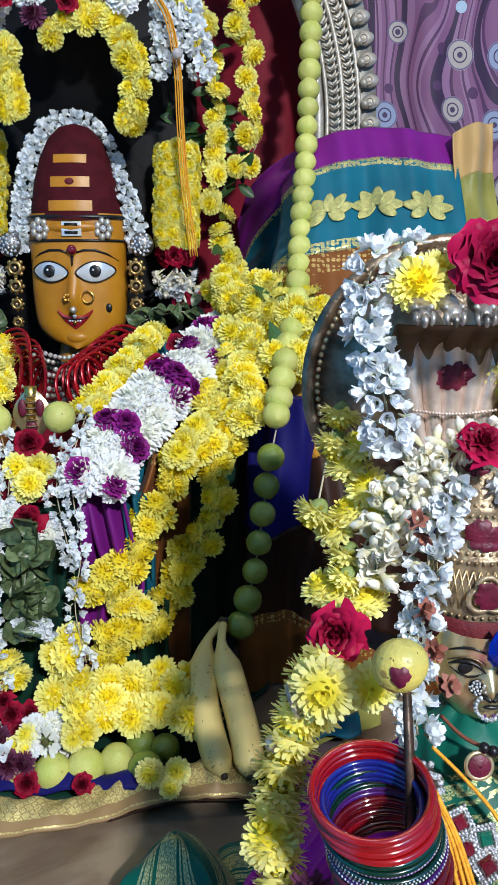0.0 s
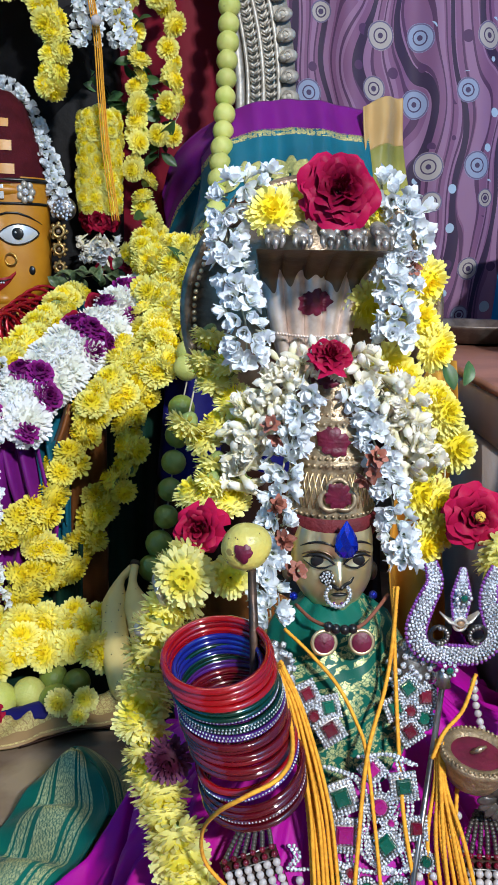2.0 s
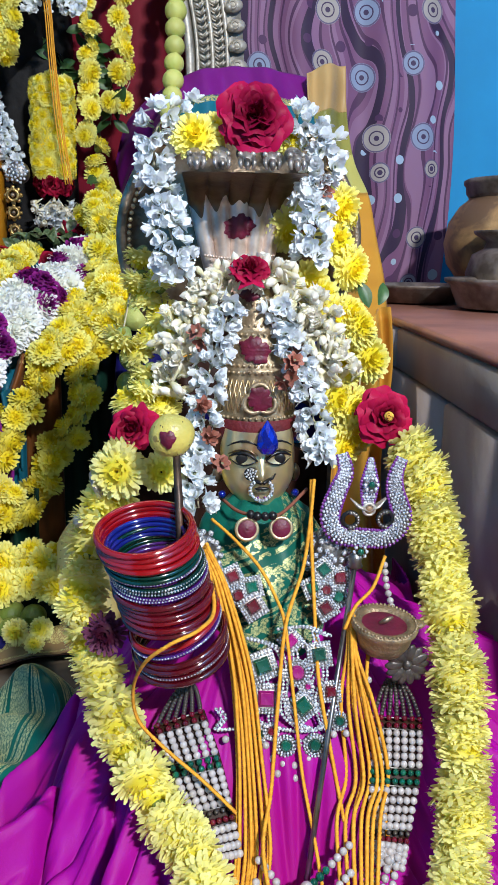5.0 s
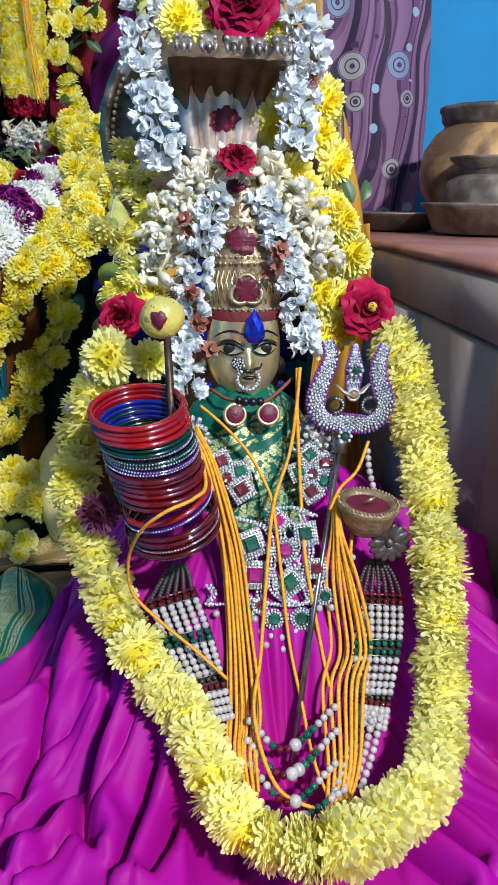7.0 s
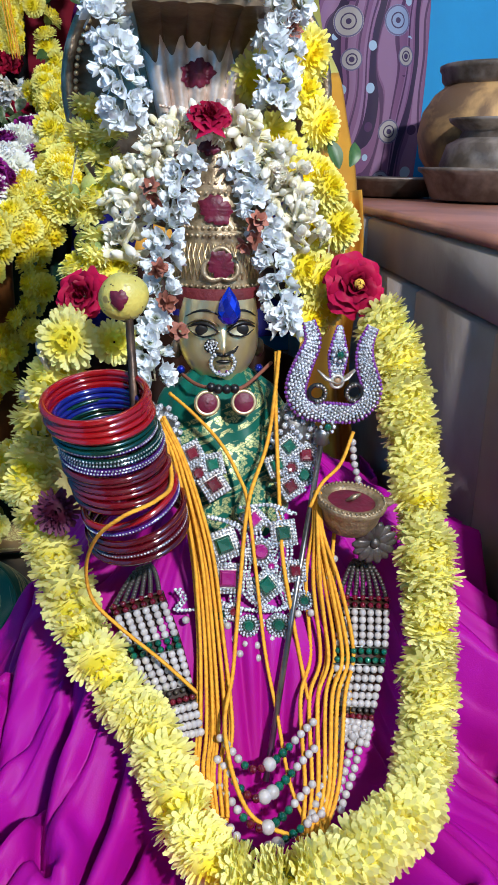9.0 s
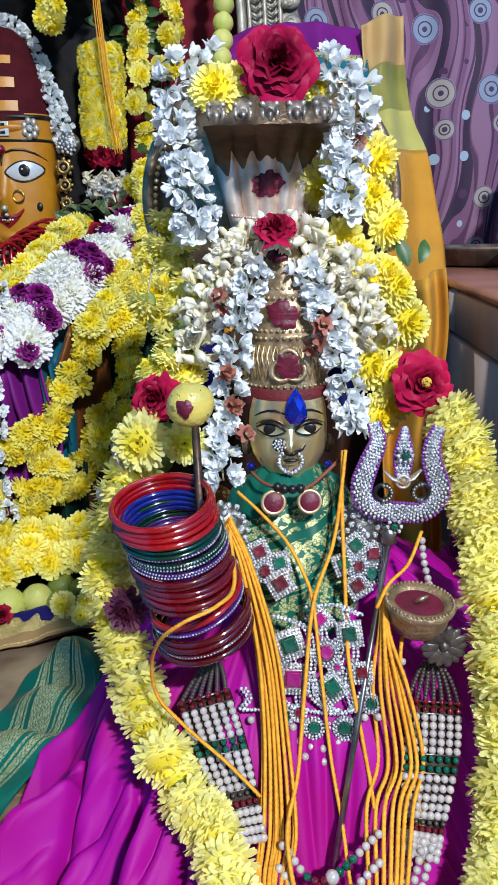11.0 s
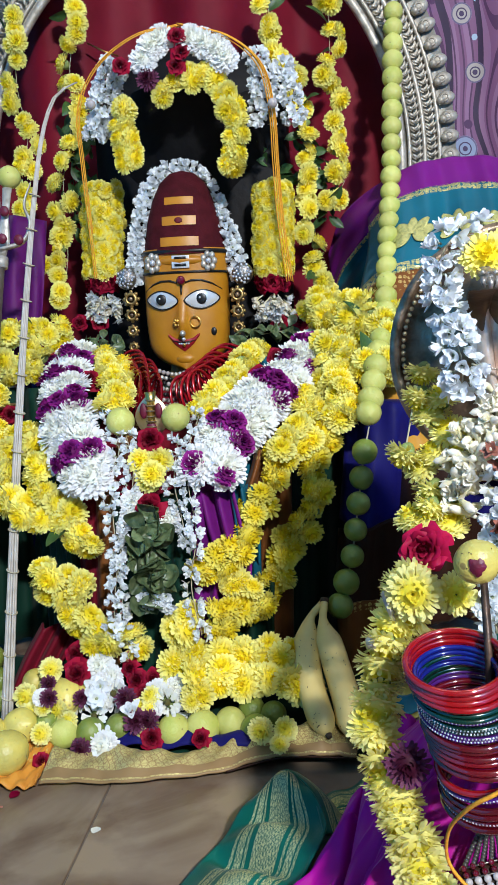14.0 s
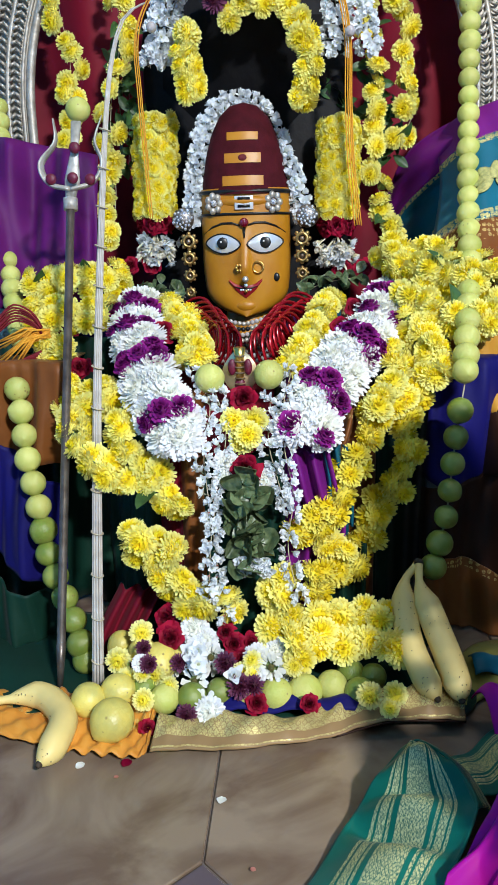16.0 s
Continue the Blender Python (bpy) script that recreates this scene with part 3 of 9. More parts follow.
def curve(pts, step):
    """Even steps along a smooth line through pts."""
    p = [Vector(q) for q in pts]
    p = [2 * p[0] - p[1]] + p + [2 * p[-1] - p[-2]]
    fine = []
    for i in range(1, len(p) - 2):
        for s in range(24):
            t = s / 24
            a, b, c, d = p[i - 1:i + 3]
            fine.append(0.5 * (2 * b + (c - a) * t + (2 * a - 5 * b + 4 * c - d) * t * t + (3 * b - a - 3 * c + d) * t ** 3))
    fine.append(p[-2])
    out, need = [fine[0]], step
    for a, b in zip(fine, fine[1:]):
        gap = (b - a).length
        while gap >= need:
            a = a + (b - a) * (need / gap)
            out.append(a)
            gap, need = gap - need, step
        need -= gap
    if (out[-1] - fine[-1]).length > step * 0.4:
        out.append(fine[-1])
    return out


def aim(place, axis, size=1.0, spin=None):
    """The pose of a flower at place whose face looks along axis."""
    q = Vector(axis).normalized().to_track_quat("Z", "Y")
    spin = random.uniform(0, 6.28) if spin is None else spin
    return Matrix.Translation(place) @ q.to_matrix().to_4x4() @ Matrix.Rotation(spin, 4, "Z") @ Matrix.Scale(size, 4)


def mum(seed, m, rings, radius, height, width, droop=18.0, eye=None, reach=100.0):
    """A chrysanthemum: rings of narrow petals whose tips lie on a dome, from drooping ones at the rim to a tight upright heart, over a green calyx. rings: petals in each."""
    rnd = random.Random(seed)
    items, n = [], len(rings)
    for r, count in enumerate(rings):
        s = r / max(1, n - 1)
        for i in range(count):
            a = 6.283 * (i + rnd.uniform(-0.35, 0.35)) / count + r * 0.7
            phi = radians(-droop + reach * s + rnd.uniform(-7, 7))
            length = radius * (0.66 - 0.34 * s) * rnd.uniform(0.85, 1.10)
            grow = rnd.uniform(0.90, 1.07)
            tip_r, tip_z = radius * math.cos(phi) * grow, height * math.sin(phi) * grow
            tilt = phi * 0.85 + rnd.uniform(-0.2, 0.2)
            at = Matrix.Rotation(a, 4, "Z") @ Matrix.Translation((0, tip_r - length * math.cos(tilt), tip_z - length * math.sin(tilt))) @ Matrix.Rotation(tilt, 4, "X") @ Matrix.Rotation(rnd.uniform(-0.3, 0.3), 4, "Y")
            items.append((at, length, width * (1 - 0.30 * s) * rnd.uniform(0.8, 1.2), rnd.uniform(-0.05, 0.30), 0.12))
    sh = Shape().blades(items, m)
    if not eye:
        for i in range(9):
            a, lean = i * 2.4, 0.10 * math.sqrt(i)
            sh.blades([(Matrix.Rotation(a, 4, "Z") @ Matrix.Translation((0, radius * 0.05, height * 0.45)) @ Matrix.Rotation(radians(86) - lean, 4, "X"), height * 0.55, width * 0.8, -0.2, 0.1)], m)
        sh.grid(lambda u, v: (radius * 0.70 * math.cos(1.45 * v) * math.cos(6.283 * u), radius * 0.70 * math.cos(1.45 * v) * math.sin(6.283 * u), height * (0.86 * math.sin(1.45 * v) - 0.16)), 14, 5, m, wrap=True)
    if eye:
        sh.ball((0, 0, height * 0.4), (radius * 0.24, radius * 0.24, radius * 0.16), eye, 10, 6)
    sh.lathe([(radius * 0.10, -radius * 0.62), (radius * 0.26, -radius * 0.50), (radius * 0.40, -radius * 0.28), (radius * 0.42, -radius * 0.14)], CALYX, 8)
    return sh.mesh("flower")


def jasmine(seed, m, size=0.008, open_=0.6, tube=None):
    """A jasmine blossom: long ovate petals, the outer ones spread, the inner still closed, on a short tube."""
    rnd = random.Random(seed)
    sh = Shape()
    for ring, count, tight in ((0, 6, 0.0), (1, 4, 0.62)):
        for i in range(count):
            a0 = 6.283 * (i + rnd.uniform(-0.18, 0.18)) / count + ring * 0.6
            lean = radians((26 + 62 * open_) * (1 - tight) + rnd.uniform(-14, 14))
            length, half = size * rnd.uniform(1.05, 1.35), size * rnd.uniform(0.40, 0.52)
            curl = rnd.uniform(-0.30, 0.30)

            def fn(u, v, a0=a0, lean=lean, length=length, half=half, curl=curl):
                w = (u - 0.5) * 2 * half * math.sin(math.pi * (0.14 + 0.80 * v)) ** 0.75
                out = size * 0.10 + length * v * math.sin(lean) + curl * length * v * v * math.cos(lean) - 0.35 * abs(w) * math.cos(lean)
                up = length * v * math.cos(lean) - curl * length * v * v * math.sin(lean) + 0.35 * abs(w) * math.sin(lean)
                return (out * math.cos(a0) - w * math.sin(a0), out * math.sin(a0) + w * math.cos(a0), up)
            sh.grid(fn, 2, 4, m)
    sh.tube([(0, 0, -size * 0.55), (0, 0, -size * 0.15), (0, 0, size * 0.15)], [size * 0.10, size * 0.15, size * 0.22], tube or TUBE_GREEN, 5)
    return sh.mesh("flower")


def bud(m, size=0.009, slim=1.0):
    """A long closed bud, as in tuberose strings."""
    sh = Shape().lathe([(0.0002, -size), (size * 0.12 * slim, -size * 0.9), (size * 0.15 * slim, -size * 0.2), (size * 0.26 * slim, size * 0.25), (size * 0.22 * slim, size * 0.6), (0.0002, size * 0.85)], m, 7)
    return sh.mesh("bud")


def rose_petals(seed, radius=0.026, petals=30, openness=1.0):
    """The petals of a rose as sheets, wound in a spiral: tight inside, leaning out and rolled back to a soft point at the rim."""
    rnd = random.Random(seed)
    for i in range(petals):
        s = i / (petals - 1)
        a0 = i * 2.4 + rnd.uniform(-0.25, 0.25)
        r0 = radius * (0.07 + 0.31 * s)
        lean = radians(-20 + 86 * openness * s ** 0.9 + rnd.uniform(-7, 7))
        tall = radius * (0.50 + 0.16 * s) * rnd.uniform(0.88, 1.10)
        half = (1.15 - 0.52 * s) * rnd.uniform(0.85, 1.15)
        roll = rnd.uniform(0.4, 1.1) * min(1.0, s * 1.6)
        wav = rnd.uniform(0, 6)

        def fn(u, v, a0=a0, r0=r0, lean=lean, tall=tall, half=half, roll=roll, wav=wav, s=s):
            w = (u - 0.5) * 2
            edge = v * (1 - 0.34 * abs(w) ** 1.8)
            a = a0 + w * half * (0.50 + 0.50 * math.sin(math.pi * min(1, 0.2 + 0.5 * v)))
            curl = max(0, v - 0.55) ** 2 * 5 * (0.5 + abs(w))
            out = math.sin(lean) * tall * edge + roll * radius * 0.24 * curl
            up = math.cos(lean) * tall * edge - roll * radius * 0.26 * curl
            r = r0 * (0.35 + 0.65 * min(1, v * 2.2)) + out + radius * 0.055 * math.sin(wav + 4.5 * w) * v
            return (r * math.cos(a), r * math.sin(a), up - radius * 0.30 * s)
        yield fn


def rose(seed, m, radius=0.026, petals=30, openness=1.0):
    """A rose head as one piece of a garland."""
    sh = Shape()
    for fn in rose_petals(seed, radius, petals, openness):
        sh.grid(fn, 5, 5, m)
    return sh.mesh("rose")


def rose_thing(label, at, seed, m, radius, petals, openness, heart=None, group=""):
    """A loose rose: a thing whose petals are its parts."""
    g = thing("red_rose", label, "rose", tuple(at.translation), group)
    for fn in rose_petals(seed, radius, petals, openness):
        part("petal", Shape().grid(fn, 8, 8, m), g, at=at)
    if heart:
        part("heart", Shape().ball((0, 0, radius * 0.3), (radius * 0.18, radius * 0.18, radius * 0.13), heart, 12, 8), g, "yellow pollen heart", at=at)
    return g


def leaf_mesh(length, width, m, fold=0.25, curl=0.25):
    def fn(u, v):
        w = math.sin(math.pi * min(1, v * 0.97 + 0.02)) ** 0.8 * width / 2
        x = (u - 0.5) * 2 * w
        return (x, v * length, abs(x) * fold + curl * length * (v - 0.4) ** 2 * -1)
    return Shape().grid(fn, 4, 7, m).mesh("leaf")


def fruit_mesh(radius, m, tall=1.0, nib=0.1, stalk=True):
    """A lime or lemon: a lathed body with a nib at its tip and a stalk scar."""
    prof = []
    for i in range(13):
        b = math.pi * (i / 12 - 0.5)
        z = math.sin(b) * radius * tall
        r = max(0.0001, math.cos(b) * radius)
        if i > 10:
            z += radius * nib * (i - 10) / 2
        prof.append((r, z))
    sh = Shape().lathe(prof, m, 20)
    if stalk:
        sh.lathe([(0.0001, -radius * tall * 1.02), (radius * 0.12, -radius * tall * 1.015), (radius * 0.17, -radius * tall * 0.965)], BLEMISH, 8)
    return sh.mesh("fruit")


def pick(seq):
    return seq[random.randrange(len(seq))]


def string_of(parent, pts, radius=0.0008, m=None):
    part("string", Shape().tube(pts, radius, m or STRING, 5), parent)


def garland(label, pts, kinds, step, size=1.0, spread=60.0, per=1, out=0.008, face=(0, -1, 0.25), loose=0.35, category="garland",
            group="", piece="flower", jitter=0.004, name="flower_garland", along=0.0, leaves=None):
    """Flowers on a string along pts. per: flowers at each step, turned up to spread degrees round the string from the side that faces out;
    along: how far they lean along the string; loose: how unevenly they look about."""
    line = curve(pts, step)
    g = thing(name, label, category, tuple(line[-1]), group)
    string_of(g, line)
    face = Vector(face)
    n = len(line)
    for i, p in enumerate(line):
        t = (line[min(i + 1, n - 1)] - line[max(i - 1, 0)]).normalized()
        f = face - t * face.dot(t)
        f = f.normalized() if f.length > 0.05 else t.orthogonal().normalized()
        for j in range(per):
            ang = radians(spread) * ((j + 0.5) / per * 2 - 1 if per > 1 else random.uniform(-1, 1)) + random.uniform(-0.3, 0.3)
            d = Matrix.Rotation(ang, 3, t) @ f
            axis = d + t * (along * (1 if (i + j) % 2 else -1) + random.uniform(-loose, loose)) + Vector([random.uniform(-loose, loose) for _ in range(3)]) * 0.6
            place = p + d * out + Vector([random.uniform(-jitter, jitter) for _ in range(3)])
            me = pick(kinds)
            part("flower" if me.name.startswith("flower") else piece, me, g, at=aim(place, axis, size * random.uniform(0.86, 1.1)))
        if leaves and random.random() < leaves[1]:
            part("leaf", pick(leaves[0]), g, at=aim(p + f * out * 0.3, Vector([random.uniform(-1, 1), -0.4, random.uniform(-1, 1)]), random.uniform(0.8, 1.2)))
    return g


def threaded(label, pts, kinds, step, size, group, turn=1.0, tilt=0.35, face=(0, -1, 0.5), jitter=0.002):
    """A garland whose string runs through the flowers' hearts: they sit one in the other and show their sides."""
    line = curve(pts, step)
    g = thing("flower_garland", label, "garland", tuple(line[-1]), group)
    string_of(g, line)
    face = Vector(face)
    n = len(line)
    for i, p in enumerate(line):
        t = (line[min(i + 1, n - 1)] - line[max(i - 1, 0)]).normalized()
        sign = turn if random.random() < 0.85 else -turn
        axis = t * sign + face * (tilt + random.uniform(-0.25, 0.25)) + Vector([random.uniform(-0.25, 0.25) for _ in range(3)])
        place = p + Vector([random.uniform(-jitter, jitter) for _ in range(3)])
        part("flower", pick(kinds), g, at=aim(place, axis, size * random.uniform(0.88, 1.12)))
    return g


def single(name, label, category, mesh, place, axis, size=1.0, spin=None, group=""):
    """One loose flower or fruit as a thing of its own; a rose is made of its petals."""
    at = aim(place, axis, size, spin)
    if mesh in ROSES:
        k = ROSES.index(mesh)
        g = thing(name, label, category, tuple(place), group)
        for me in ROSE_PETALS[k]:
            part("petal", me, g, at=at)
        return g
    if mesh.name.startswith("flower"):
        g = thing(name, label, category, tuple(place), group)
        tagged(part("petals", mesh, g, at=at), kind="stuff")
        return g
    ob = thing(name, label, category, mesh=mesh, group=group)
    ob.matrix_basis = at
    return ob


MUMS = [mum(s, YELLOW, (22, 24, 24, 22, 20, 17, 14, 10, 6), 0.0238, 0.0150, 0.0042, 20) for s in range(5)]
OLD_MUMS = [mum(s + 10, OLD_YELLOW, (20, 22, 22, 20, 17, 13, 9, 5), 0.0235, 0.0160, 0.0044, 24) for s in range(4)]
PALE_MUMS = [mum(s + 20, PALE_YELLOW, (20, 22, 22, 20, 17, 13, 9, 5), 0.0220, 0.0150, 0.0043, 30) for s in range(5)]
WHITE_MUMS = [mum(s + 30, WHITE_MUM, (26, 28, 28, 26, 24, 21, 17, 13, 9, 5), 0.0360, 0.0235, 0.0064, 22) for s in range(4)]
PURPLE_MUMS = [mum(s + 40, PURPLE, (14, 14, 13, 12, 10, 7, 4), 0.0260, 0.0190, 0.0105, 24) for s in range(3)]
ASTERS = [mum(s + 50, ASTER, (20, 20, 18, 15, 11, 7), 0.020, 0.0130, 0.0034, 16) for s in range(2)]
DAISIES = [mum(s + 60, WHITE_MUM, (13, 12), 0.024, 0.004, 0.0070, 6, eye=DAISY_EYE, reach=30) for s in range(2)]
JASMINES = [jasmine(s, JASMINE, 0.0082, -0.12 + 0.19 * s) for s in range(5)]
SMALL_JASMINES = [jasmine(s + 9, JASMINE, 0.0086, 0.0 + 0.22 * s, SEPAL if s == 1 else None) for s in range(4)]
TUBEROSES = [bud(TUBEROSE, 0.0135), bud(TUBEROSE, 0.0150), bud(TUBEROSE, 0.0165), jasmine(31, TUBEROSE, 0.0095, 0.05), jasmine(32, TUBEROSE, 0.0095, 0.40)]
SLENDER = [bud(TUBEROSE, 0.0150, 0.6), bud(TUBEROSE, 0.0165, 0.55), jasmine(35, TUBEROSE, 0.0100, 0.1), jasmine(36, JASMINE, 0.0095, 0.5)]
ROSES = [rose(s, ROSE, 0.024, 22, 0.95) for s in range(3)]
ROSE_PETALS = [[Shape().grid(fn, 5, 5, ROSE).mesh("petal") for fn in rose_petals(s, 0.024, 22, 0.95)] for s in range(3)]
LEAVES = [leaf_mesh(0.05, 0.026, LEAF, 0.3, c) for c in (0.2, 0.5, -0.2)]


def folded_leaf(seed, length, width, m):
    """A betel leaf creased along a slanting line and bent over, with a pointed tip."""
    rnd = random.Random(seed)
    slope, bend, wav = rnd.uniform(-0.5, 0.5), rnd.uniform(0.9, 1.7), rnd.uniform(0, 6)

    def fn(u, v):
        w = math.sin(math.pi * min(1, v * 0.93 + 0.05)) ** 0.7 * width / 2
        x = (u - 0.5) * 2 * w
        over = max(0.0, v - 0.5 - slope * x / width)
        y = length * (v - over + over * math.cos(bend))
        z = length * over * math.sin(bend) + 0.25 * abs(x) + 0.03 * width * math.sin(9 * v + 7 * u + wav)
        return (x, y, z)
    return Shape().grid(fn, 8, 12, m).mesh("leaf")


BETELS = [leaf_mesh(0.075, 0.05, BETEL, f, c) for f, c in ((0.2, 0.5), (0.5, 0.8), (-0.3, 0.3))]
FOLDED = [folded_leaf(k, 0.075, 0.055, BETEL) for k in range(6)]
LIME_MESH = fruit_mesh(0.0185, LIME_PALE, 0.97)
GREEN_LIME_MESH = fruit_mesh(0.020, LIME_GREEN)
LEMON_MESH = fruit_mesh(0.023, LEMON, 1.02, 0.12)

# ---- room ----


def slab(name, lo, hi, m, label, category="wall"):
    c = [(a + b) / 2 for a, b in zip(lo, hi)]
    return thing(name, label, category, kind="structure", mesh=Shape().box(Vector(c), [b - a for a, b in zip(lo, hi)], m).mesh(name, False))


slab("wall_back", (-1.7, 2.05, 0), (1.5, 2.2, 2.7), BLUE_WALL, "bright blue painted plaster wall behind the curtain")
slab("wall_right", (1.35, -2.2, 0), (1.5, 2.05, 2.7), BLUE_WALL, "bright blue painted plaster side wall")
slab("wall_left", (-1.7, -2.2, 0), (-1.55, 2.05, 2.7), BLUE_WALL, "bright blue painted plaster side wall")
slab("wall_front", (-1.7, -2.35, 0), (1.5, -2.2, 2.7), CEILING, "plain white wall behind the viewer")
slab("ceiling", (-1.7, -2.35, 2.7), (1.5, 2.2, 2.8), CEILING, "plain white painted ceiling", "ceiling")
floor = slab("floor", (-1.7, -2.35, -0.06), (1.5, 2.2, -0.004), GROUT, "brown polished stone tile floor with dark corner insets", "floor")

PITCH, CUT = 0.40, 0.062
TILE_AT = (-0.299, 0.582)


def prism(pts, m, top=0.0, low=-0.012, lip=0.0015):
    sh = Shape()
    k = sh.slot(m)
    n = len(pts)
    c = sum((Vector(p) for p in pts), Vector((0, 0))) / n
    for shrink, z in ((0, low), (0, top - lip), (lip, top)):
        for p in pts:
            q = Vector(p) - c
            q = q * (1 - shrink / q.length) + c
            sh.v.append((q.x, q.y, z))
    for r in range(2):
        for i in range(n):
            j = (i + 1) % n
            sh.face((r * n + i, r * n + j, (r + 1) * n + j, (r + 1) * n + i), k)
    sh.face(tuple(2 * n + i for i in range(n)), k)
    return sh.mesh("tile", False)


half, gap = PITCH / 2 - 0.0012, CUT - 0.0012
OCTAGON = prism([(half, -half + gap), (half, half - gap), (half - gap, half), (-half + gap, half), (-half, half - gap), (-half, -half + gap), (-half + gap, -half), (half - gap, -half)], TILE)
DOT = prism([(CUT - 0.004, 0), (0, CUT - 0.004), (-CUT + 0.004, 0), (0, -CUT + 0.004)], DARK_TILE)

# the low bench along the right wall, its side face slightly askew
bench = thing("stone_bench", "low built-in bench with grey stone sides and a red-brown top", "bench", (0.6, 0.8, 0))


def bench_x(y):
    return 0.438 + (y - 0.92) * 0.062


def bench_block(y0, y1, z0, z1, m, out=0.0):
    sh = Shape()
    k = sh.slot(m)
    pts = [(bench_x(y0) - out, y0), (1.34, y0), (1.34, y1), (bench_x(y1) - out, y1)]
    e = 0.004
    for z, s in ((z0, e), (z0 + e, 0), (z1 - e, 0), (z1, e)):
        for i, (x, y) in enumerate(pts):
            sh.v.append((x + (s if i in (0, 3) else -s), y + (s if i in (0, 1) else -s), z))
    for r in range(3):
        for i in range(4):
            j = (i + 1) % 4
            sh.face((4 * r + i, 4 * r + j, 4 * r + 4 + j, 4 * r + 4 + i), k)
    sh.face((12, 13, 14, 15), k)
    sh.face((3, 2, 1, 0), k)
    return sh


for y0, y1 in ((0.42, 0.62), (0.62, 0.87), (0.87, 1.32), (1.32, 1.98)):
    part("side_slab", bench_block(y0 + 0.001, y1 - 0.001, 0.0, 0.343, BENCH_SIDE), bench)
for y0, y1 in ((0.42, 1.14), (1.14, 1.98)):
    part("side_slab", bench_block(y0 + 0.001, y1 - 0.001, 0.346, 0.410, BENCH_SIDE, 0.001), bench)
part("top_slab", bench_block(0.42, 1.98, 0.411, 0.426, BENCH_TOP, 0.002), bench, "worn red-brown stone top")


def curtain_fn(u, v):
    x = 0.02 + 0.775 * u
    z = 1.95 - 1.60 * v
    return (x + 0.012 * math.sin(9 * v + 1), 1.92 + 0.012 * math.sin(u * 20 + v) + 0.006 * math.sin(u * 47), z)


sheet("printed_curtain", "purple curtain printed with wavy stripes and ringed discs", "curtain", curtain_fn, 120, 40, CURTAIN, uvs=(0.80, 1.60))


def pot(name, label, category, profile, m, at, seg=40):
    return thing(name, label, category, at, mesh=Shape().lathe(profile, m, seg).mesh(name))


POT = [(0.0005, 0.003), (0.06, 0.0), (0.10, 0.02), (0.138, 0.07), (0.146, 0.11), (0.138, 0.150), (0.118, 0.180), (0.102, 0.192), (0.098, 0.20), (0.090, 0.19), (0.12, 0.14), (0.12, 0.08), (0.0005, 0.02)]
POT_RIM = [(0.090, 0.192), (0.100, 0.196), (0.106, 0.204), (0.108, 0.218), (0.112, 0.222), (0.112, 0.229), (0.106, 0.232), (0.096, 0.226), (0.090, 0.192)]
JAR = [(0.0005, 0.002), (0.05, 0.0), (0.085, 0.02), (0.10, 0.05), (0.09, 0.08), (0.07, 0.09), (0.066, 0.10), (0.088, 0.112), (0.09, 0.117), (0.06, 0.112), (0.085, 0.06), (0.0005, 0.012)]
PLATE = [(0.0005, 0.004), (0.06, 0.0), (0.085, 0.004), (0.10, 0.030), (0.108, 0.034), (0.108, 0.038), (0.098, 0.036), (0.08, 0.012), (0.0005, 0.010)]

# ---- the shrine at the back ----


def satin_fn(u, v):
    x = -0.86 + 1.06 * u
    z = 1.75 - 1.45 * v
    return (x, 1.745 + 0.022 * math.sin(u * 17 + 0.6 * math.sin(v * 5)) + 0.012 * math.sin(u * 41 + 2), z)


sheet("satin_backdrop", "maroon satin cloth hung in soft folds behind the idol", "drapery", satin_fn, 140, 30, MAROON_SATIN)
part("gold_thread", Shape().tube([(-0.522, 1.710, 1.182), (-0.483, 1.700, 1.159), (-0.455, 1.710, 1.151)], 0.002, GOLD, 6), bpy.data.objects["satin_backdrop"])

# silver arch
arch = thing("silver_arch", "embossed silver arch with rope bands and a lobed rim", "arch", (-0.293, 1.64, 0.0))


def arch_at(off, s, y=1.64):
    """s: 0 at the left foot, 1 at the right foot."""
    a, b, leg = 0.437 + off, 0.50 + off * 1.35, 0.80
    bow = math.pi * math.sqrt((a * a + b * b) / 2)
    d = s * (2 * leg + bow)
    if d < leg:
        return Vector((-0.293 - a, y, 0.08 + d))
    if d > leg + bow:
        return Vector((-0.293 + a, y, 0.08 + leg - (d - leg - bow)))
    t = math.pi * (1 - (d - leg) / bow)
    return Vector((-0.293 + a * math.cos(t), y, 0.88 + b * math.sin(t)))


part("plate", Shape().grid(lambda u, v: arch_at(0.11 * v, u, 1.648), 160, 3, ARCH_DARK), arch).modifiers.new("thickness", "SOLIDIFY").thickness = 0.006
for off, r in ((0.0, 0.009), (0.016, 0.004), (0.046, 0.005), (0.076, 0.005)):
    part("rim", Shape().tube([arch_at(off, i / 150, 1.642) for i in range(151)], r, ARCH_SILVER, 8), arch)
for off, count, length in ((0.031, 250, 0.020), (0.061, 250, 0.020)):
    sh = Shape()
    for i in range(count):
        s = (i + 0.5) / count
        p, q = arch_at(off, s, 1.638), arch_at(off, s + 0.002, 1.638)
        t = (q - p).normalized()
        o = Vector((t.z, 0, -t.x))
        for k in (-1, 1):
            a = p + t * 0.005
            sh.tube([a, a + o * k * length * 0.3 - t * 0.004 + Vector((0, -0.003, 0)), a + o * k * length * 0.55 - t * 0.009], [0.0024, 0.0035, 0.0018], ARCH_SILVER, 5)
    tagged(part("rope_band", sh, arch), kind="stuff")
lobe = Shape()
